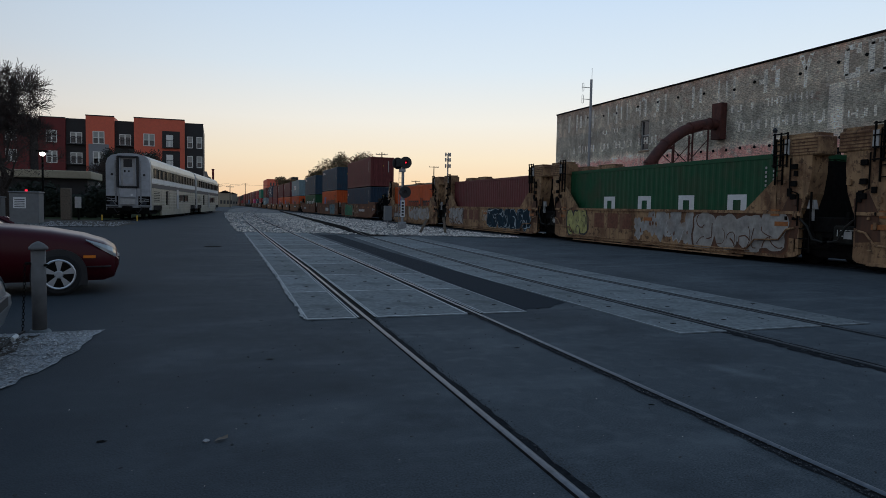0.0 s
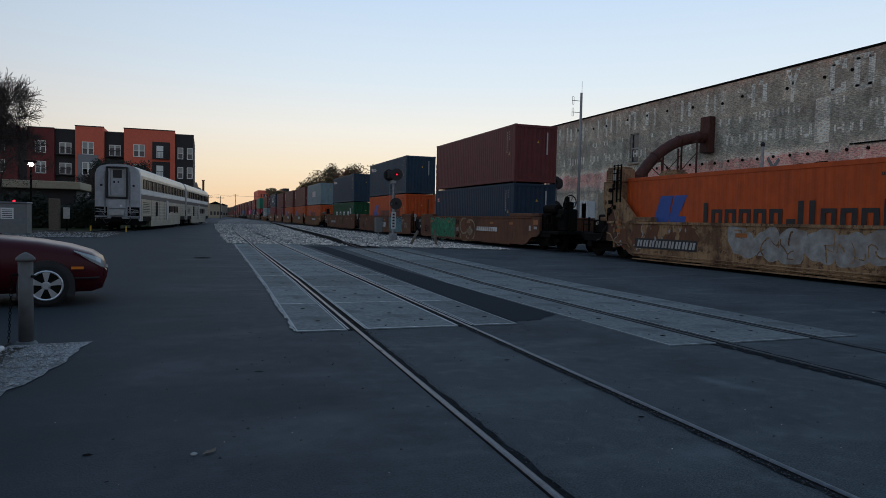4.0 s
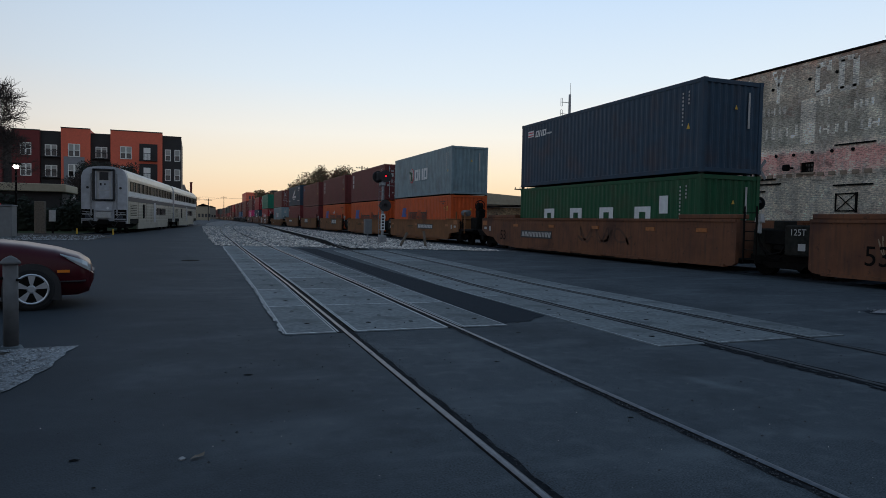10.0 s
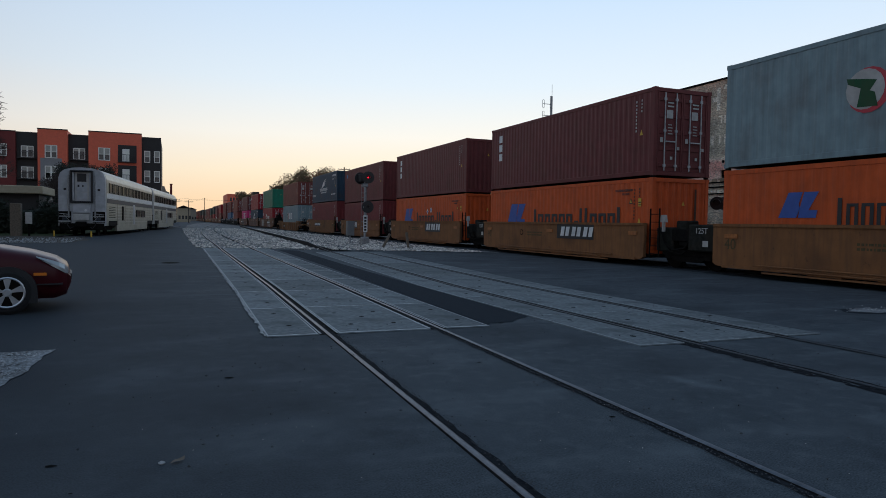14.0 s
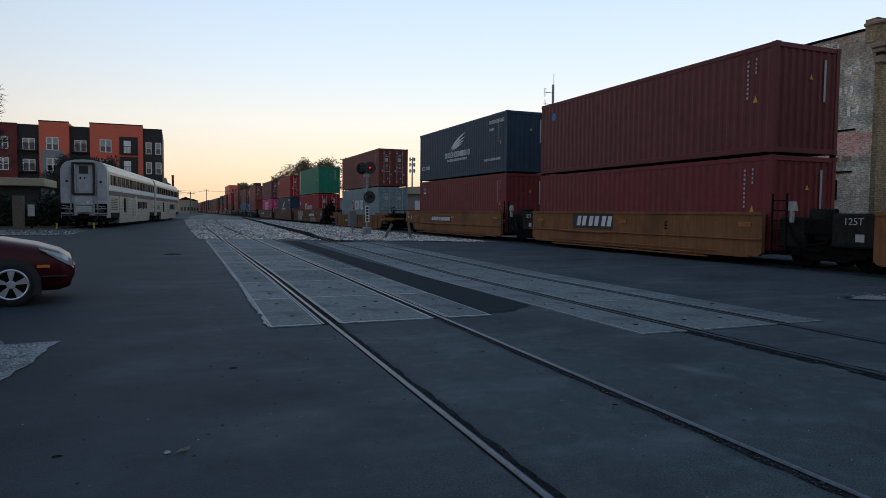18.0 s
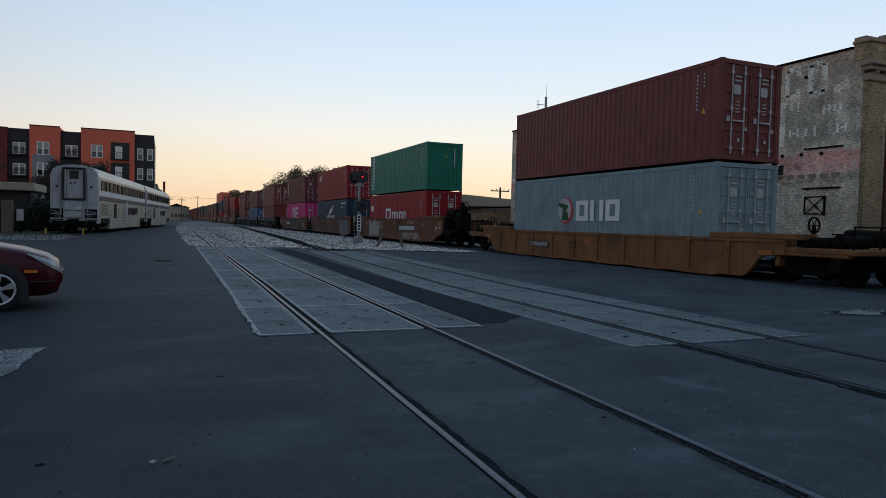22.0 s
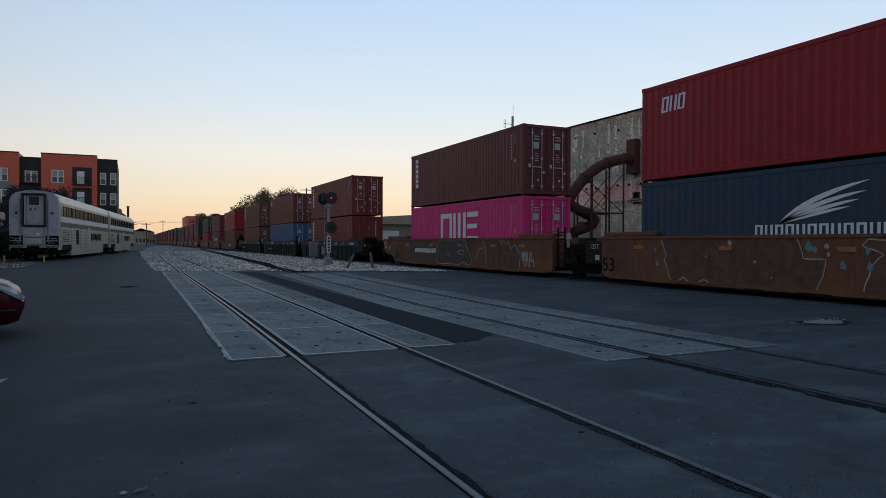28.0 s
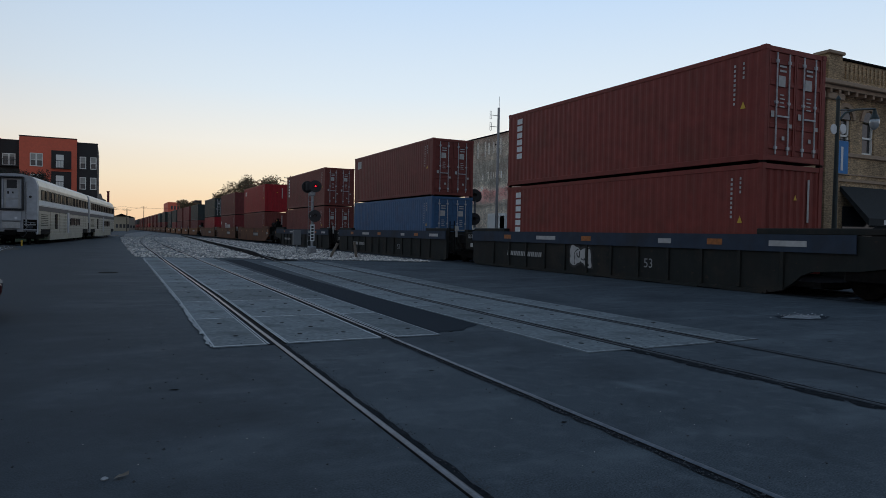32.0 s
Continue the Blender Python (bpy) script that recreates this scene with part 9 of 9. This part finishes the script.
for i in range(15):
    cols = far_rng.choice(("maroon", "brown", "dark_red", "slate", "red", "rust", "blue")), far_rng.choice(("maroon", "brown", "dark_red", "slate", "navy"))
    UNITS.append((s, "brown", 8.75, (cols[0], 2.9, "", False), (cols[1], 2.9, "", False), "fr"))
    s += 22.2

KIND_WORD = {"tan": "tan bulkhead well car with rust streaks", "brown": "rusty brown articulated well car", "ochre": "ochre-brown articulated well car", "yellow": "yellow-brown ribbed single well car", "dark": "dark ribbed well car with blue-grey band"}
MOVING = []


# how far the boxes of a unit sit from the middle of its well, and above the usual height
BOX_SHIFT = {8: -0.09, 9: -0.19, 10: -0.07, 14: 0.1}
BOX_LIFT = {12: 0.03, 13: 0.035, 14: -0.03, 15: 0.04, 16: 0.015, 17: -0.02}


def end_cuts(k):
    """How far the side stops short of its nominal end at the near and the far joint."""
    kind, ends = UNITS[k][1], UNITS[k][5]
    base = {"tan": 0.0, "ochre": 0.6, "brown": 0.35, "yellow": 0.0, "dark": 0.35}[kind]
    near, far = {5: (0.35, -0.3), 6: (0.85, 0.0), 13: (0.0, 0.2), 14: (0.35, 0.95), 15: (0.1, 0.0)}.get(k, (base, base))
    return (0.0 if "f" in ends else near), (0.0 if "r" in ends else far)


for k, (s0, kind, half, low, top, ends) in enumerate(UNITS):
    join = {"tan": 1.66, "brown": 1.6, "ochre": 1.65, "yellow": 1.6, "dark": 1.7}[kind]
    grp = f"{kind} well cars of the freight train"
    w = well(kind, half, pose(MAIN_X, s0, 0.0), grp, KIND_WORD[kind] + " on the main line", "f" in ends, "r" in ends, join, *end_cuts(k), end_cuts(k + 1)[0] if k + 1 < len(UNITS) else 0.0)
    MOVING.append((w, s0, 0.0))
    base = (0.42 if top else 0.46) + BOX_LIFT.get(k, 0.0)
    sc = s0 + BOX_SHIFT.get(k, 0.0)
    c = container(low[0], low[1], low[3], pose(MAIN_X, sc, base), "containers of the freight train", f"{BOX_WORD[low[0]]} corrugated shipping container sitting in a well car", marks_for(low[2], low[1]))
    MOVING.append((c, sc, base))
    if top:
        zb = base + low[1] + 0.072
        top = (top[0], top[1] + 0.05, top[2], top[3])
        c = container(top[0], top[1], top[3], pose(MAIN_X, sc, zb), "containers of the freight train", f"{BOX_WORD[top[0]]} corrugated shipping container stacked on another", marks_for(top[2], top[1]))
        for tx in (-1.142, 1.142):
            for ty in (-HALF + 0.078, HALF - 0.078):
                part("twist_lock", shared("lock", lambda: Build().box(-0.05, 0.05, -0.06, 0.06, -0.071, 0.0).mesh("twist_lock")), DARK, c, "dark twist lock", pose(tx, ty, 0))
        MOVING.append((c, sc, zb))
    # what is written and sprayed on the sides
    if kind == "tan":
        if k == 3:
            tag_plate(1.8, 0.50, 3.2, 0.36, 9, BLACK, OFFWHITE, w, half)
            faded_piece(w, 0.6, 5.0, 0.35, 1.38, half, 5, 39, WELLS["brown"], OFFWHITE, GRAFFITI)
            graffiti(w, 6.4, 11.6, 0.42, 1.32, half, 6, 40, GRAFFITI, WELLS["tan"])
        elif k == 2:
            graffiti(w, 0.7, 3.2, 0.40, 1.38, half, 4, 43, GRAFFITI, WELLS["brown"], OFFWHITE)
            graffiti(w, 7.2, 12.5, 0.28, 1.36, half, 7, 53, TEAL_SPRAY, PALE_BLUE, DEEP_BLUE_SPRAY, 0.03, 0.08)
            scrawl(w, 6.3, 7.1, 0.6, 1.3, half, 2, 44, OFFWHITE)
        else:
            graffiti(w, 1.15, 2.7, 0.32, 1.42, half, 3, 42, LIME_SPRAY, BLACK)
            scrawl(w, 2.5, 2.95, 0.5, 1.2, half, 1, 45, BLACK)
            faded_piece(w, 6.0, 9.3, 0.3, 1.40, half, 5, 51, GRAFFITI, OFFWHITE, WELLS["brown"])
            graffiti(w, 9.3, 12.9, 0.26, 1.40, half, 4, 52, PALE_SPRAY, RUSTED, WELLS["brown"])
        if k < 3:
            part("stencil", Build().box(-1.505, -1.501, half - 4.0, half - 3.3, 0.68, 1.26).box(-1.505, -1.501, half - 4.95, half - 4.25, 0.68, 1.26).box(-1.505, -1.501, half - 5.8, half - 5.1, 0.68, 1.26), STENCIL_RUST, w, "rust-brown stencilled bars")
    elif kind == "brown":
        if k == 4:
            graffiti(w, 2.65, 7.2, 0.12, 1.52, half, 7, 61, GREEN_SPRAY, DARK_GREEN_SPRAY, PALE_SPRAY, 0.04, 0.085)
            scrawl(w, 7.45, 7.95, 1.05, 1.45, half, 2, 60, DARK, 0.05)
            scrawl(w, 7.45, 7.95, 0.65, 0.95, half, 2, 62, PALE_SPRAY, 0.04)
            scrawl(w, 7.45, 7.95, 0.3, 0.6, half, 2, 59, DARK, 0.05)
            scrawl(w, 1.9, 2.5, 0.45, 1.0, half, 1, 58, RUST_PIPE, 0.06)
            loops(w, half, BEIGE_SPRAY, 0.11, ((8.75, 1.02, 0.62, 0.46, 1.2, 5.6), (9.75, 0.78, 0.75, 0.60, -2.6, 2.4), (8.9, 0.40, 0.72, 0.26, 2.6, 6.0), (9.75, 0.80, 0.26, 0.22, 0, 6.3)))
            graffiti(w, 9.4, 10.1, 0.5, 1.0, half, 1, 77, BEIGE_SPRAY, WELLS["brown"])
            tag_plate(10.6, 0.72, 3.0, 0.36, 10, WELLS["brown"], WHITE, w, half)
        elif k == 5:
            tag_plate(7.35, 0.52, 2.6, 0.60, 3, BLACK, WHITE, w, half)
            scrawl(w, 1.5, 2.4, 0.65, 1.25, half, 2, 70, BEIGE_SPRAY)
            scrawl(w, 3.0, 5.6, 0.4, 1.3, half, 4, 71, RUSTED, 0.05)
            graffiti(w, 11.1, 14.8, 0.18, 1.48, half, 3, 63, BLUE_SPRAY, DEEP_BLUE_SPRAY, PALE_SPRAY)
            scrawl(w, 15.5, 16.2, 0.6, 1.1, half, 2, 73, PALE_SPRAY)
        elif k == 6:
            tag_plate(3.3, 0.68, 2.9, 0.34, 10, BLACK, OFFWHITE, w, half)
            scrawl(w, 8.2, 11.9, 0.62, 1.28, half, 3, 72, RUSTED, 0.10)
        elif k == 13:
            graffiti(w, 3.5, 6.2, 0.25, 1.50, half, 3, 65, PALE_SPRAY, BLACK)
            scrawl(w, 6.1, 6.9, 0.8, 1.45, half, 1, 66, PALE_SPRAY, 0.09)
            scrawl(w, 7.4, 10.0, 0.5, 1.4, half, 5, 69, RUSTED, 0.05)
            tag_plate(10.5, 0.78, 3.2, 0.40, 10, BLACK, WHITE, w, half)
            scrawl(w, 11.3, 14.7, 0.22, 0.72, half, 6, 74, OFFWHITE, 0.06)
            scrawl(w, 12.3, 13.5, 1.22, 1.5, half, 3, 75, OFFWHITE, 0.03)
        elif k == 14:
            sprayed(w, "graffiti", half, SPRAY_BROWN, [[(3.9, 1.48), (3.85, 1.2), (4.2, 0.27), (8.75, 0.27), (9.0, 0.72), (9.02, 1.0), (8.5, 1.04), (8.35, 1.48)], [(10.05, 1.48), (9.9, 1.33), (10.3, 1.13), (10.05, 0.9), (9.93, 0.27), (14.8, 0.27), (14.5, 0.62), (14.06, 1.15), (14.24, 1.48)]], "dull brown overpainted areas")
            contours(w, half, PALE_SPRAY, 0.032, [[(3.74, 1.5), (3.84, 1.3), (3.94, 1.02), (3.88, 0.86), (4.18, 0.24)], [(8.3, 1.5), (8.46, 1.02), (9.03, 1.0), (9.0, 0.7), (8.8, 0.24)], [(11.2, 1.42), (10.9, 1.50), (10.5, 1.44), (10.0, 1.46), (9.88, 1.32), (10.33, 1.15), (10.1, 0.92), (9.92, 0.31)], [(14.24, 1.5), (14.04, 1.16), (14.5, 0.62), (14.9, 0.34)], [(4.5, 0.27), (4.65, 0.38), (4.85, 0.27)], [(5.2, 0.27), (5.4, 0.36), (5.6, 0.27)], [(12.8, 1.14), (13.14, 0.9), (12.98, 1.12), (12.8, 1.14)]])
            chips(w, half, BLUE_SPRAY, [(3.5, 1.15, 0.09), (3.6, 0.75, 0.07), (3.95, 1.1, 0.05), (8.6, 1.3, 0.11), (8.75, 1.22, 0.08), (9.45, 0.85, 0.10), (10.0, 1.2, 0.07), (10.05, 0.88, 0.09), (12.95, 1.42, 0.09), (14.4, 1.0, 0.14), (14.45, 0.75, 0.12), (11.1, 0.5, 0.05), (13.0, 1.0, 0.06)], 67)
            chips(w, half, PALE_SPRAY, [(6.3, 1.38, 0.07), (7.1, 0.9, 0.04), (5.5, 1.0, 0.03), (9.05, 1.3, 0.06), (9.1, 1.12, 0.05), (11.3, 1.15, 0.06), (12.7, 1.33, 0.10), (12.1, 0.45, 0.05), (12.9, 0.5, 0.05), (13.6, 0.75, 0.04), (7.6, 0.5, 0.03), (10.9, 0.27, 0.05)], 68)
        elif k == 15:
            tag_plate(3.8, 0.76, 3.0, 0.36, 10, BLACK, WHITE, w, half)
            dark_piece = [(7.2, 1.5), (10.25, 1.5), (10.15, 1.25), (10.5, 1.0), (10.8, 0.55), (10.6, 0.30), (9.9, 0.42), (9.3, 0.27), (8.6, 0.34), (7.3, 0.27), (6.85, 0.45), (7.05, 0.8), (7.0, 1.15)]
            sprayed(w, "graffiti", half, DULL_SPRAY, [dark_piece], "dull dark overpainted area")
            sprayed(w, "graffiti", half, SPRAY_BROWN, [[(12.0, 1.48), (12.25, 0.27), (15.0, 0.27), (15.1, 0.86), (14.6, 1.3), (14.4, 1.1), (14.2, 1.42), (13.6, 1.48)], [(3.0, 1.45), (2.7, 0.32), (6.7, 0.30), (6.9, 0.9), (6.2, 1.45)]], "dull brown overpainted areas")
            contours(w, half, PALE_SPRAY, 0.034, [dark_piece + dark_piece[:1], [(11.9, 1.5), (12.12, 1.2), (12.2, 0.7), (12.27, 0.24)], [(13.4, 1.5), (13.6, 1.3), (13.7, 1.48), (14.0, 1.30), (14.15, 1.46), (14.4, 1.1), (14.62, 1.32), (15.13, 0.88), (15.02, 0.30)], [(11.2, 0.6), (11.5, 1.05), (11.95, 1.15)], [(9.3, 0.85), (9.9, 0.78), (10.0, 0.98), (9.5, 1.0), (9.3, 0.85)], [(8.0, 0.72), (8.2, 0.86), (8.35, 0.68)]])
            scrawl(w, 15.2, 16.0, 0.55, 1.05, half, 3, 64, OFFWHITE, 0.05)
            scrawl(w, 15.3, 16.2, 0.36, 0.72, half, 3, 76, PALE_SPRAY, 0.04)
        elif k > 18:
            tag_plate(10.2, 0.7, 2.8, 0.4, 8, BLACK, OFFWHITE, w, half)
        part("length_mark", shared("m53", lambda: text_mesh("53", 0.66)), DARK, w, "stencilled 53", pose(-1.506, half - {4: 1.55, 6: 1.39, 14: 1.3, 15: 1.15}.get(k, 1.5), 0.62 if k > 12 else 0.72, 90, 0, -90))
    elif kind == "ochre":
        if k in (8, 9, 10):
            tag_plate(3.8 if k == 10 else 7.5, 0.82, 2.55, 0.58, 3, BLACK, WHITE, w, half)
        else:
            tag_plate(3.47 if k == 11 else 7.25, 0.84, 3.1, 0.34, 10, BLACK, WHITE, w, half)
        if k in (10, 11):
            part("conduit", Build().cyl((-1.53, half - 0.4, 0.72), (-1.53, -half + 0.6, 0.72), 0.025, 6).cyl((-1.53, half - 3.0, 0.70), (-1.53, half - 6.0, 0.70), 0.045, 6), mat_of(kind), w, "pipe along the side")
        part("length_mark", shared("m40", lambda: text_mesh("40", 0.42)), FADED_MARK, w, "stencilled 40", pose(-1.506, half - (1.5 if k == 10 else 1.25), 0.88, 90, 0, -90))
        if k in (8, 9):
            part("side_letter", shared("letter_d", lambda: text_mesh("D", 0.36)), DARK, w, "stencilled D", pose(-1.506, half - 4.54, 0.99, 90, 0, -90))
        if k == 10:
            part("side_letter", shared("letter_e", lambda: text_mesh("E", 0.36)), DARK, w, "stencilled E", pose(-1.506, half - 9.15, 1.02, 90, 0, -90))
        part("small_lettering", shared("ochre_lines", fine_lines), FADED_MARK, w, "small dull stencilled bars", pose(0, half - (7.0 if k == 11 else 0.0), 0))["kind"] = "stuff"
    elif kind == "yellow":
        tag_plate(4.5, 0.45, 1.6, 0.26, 10, BLACK, OFFWHITE, w, half)
        part("length_mark", shared("m53y", lambda: text_mesh("53", 0.42)), DARK, w, "stencilled 53", pose(-1.506, half - 7.9, 0.62, 90, 0, -90))
    elif kind == "dark":
        tag_plate(3.1, 0.48, 2.6, 0.28, 10, WELLS["dark"], OFFWHITE, w, half)
        if k == 16:
            graffiti(w, 7.4, 8.55, 0.3, 1.0, half, 2, 68, OFFWHITE, BLACK)
        part("length_mark", shared("m53d", lambda: text_mesh("53", 0.40)), STEEL, w, "stencilled 53", pose(-1.506, half - 11.2, 0.56, 90, 0, -90))

# ---- what moves: the freight train rolls towards and past the camera ----
def rolled(t):
    return 8.787 * t + 0.00267 * t * t


def turning_wheels():
    """The wheels roll on the rails; wheels at the same place of their bogies share their keys."""
    steps = [k / 15 for k in range(32 * 15 + 1)]
    for place, wheels in WHEELS.items():
        base = pose(0, 0, 0, 0, 0, 0 if place[0] < 0 else 180)
        walk(wheels[0], [(t, pose(*place, math.degrees(rolled(t) / 0.445) % 360) @ base) for t in steps])
        keys = wheels[0].animation_data
        for w in wheels[1:]:
            w.rotation_mode = "QUATERNION"
            w.animation_data_create().action = keys.action
            w.animation_data.action_slot = keys.action_slot


def motions():
    turning_wheels()
    for ob, s0, z in MOVING:
        walk(ob, [(t, pose(MAIN_X, s0 - rolled(t), z)) for t in (0, 4, 8, 12, 16, 20, 24, 28, 32)])


motions()
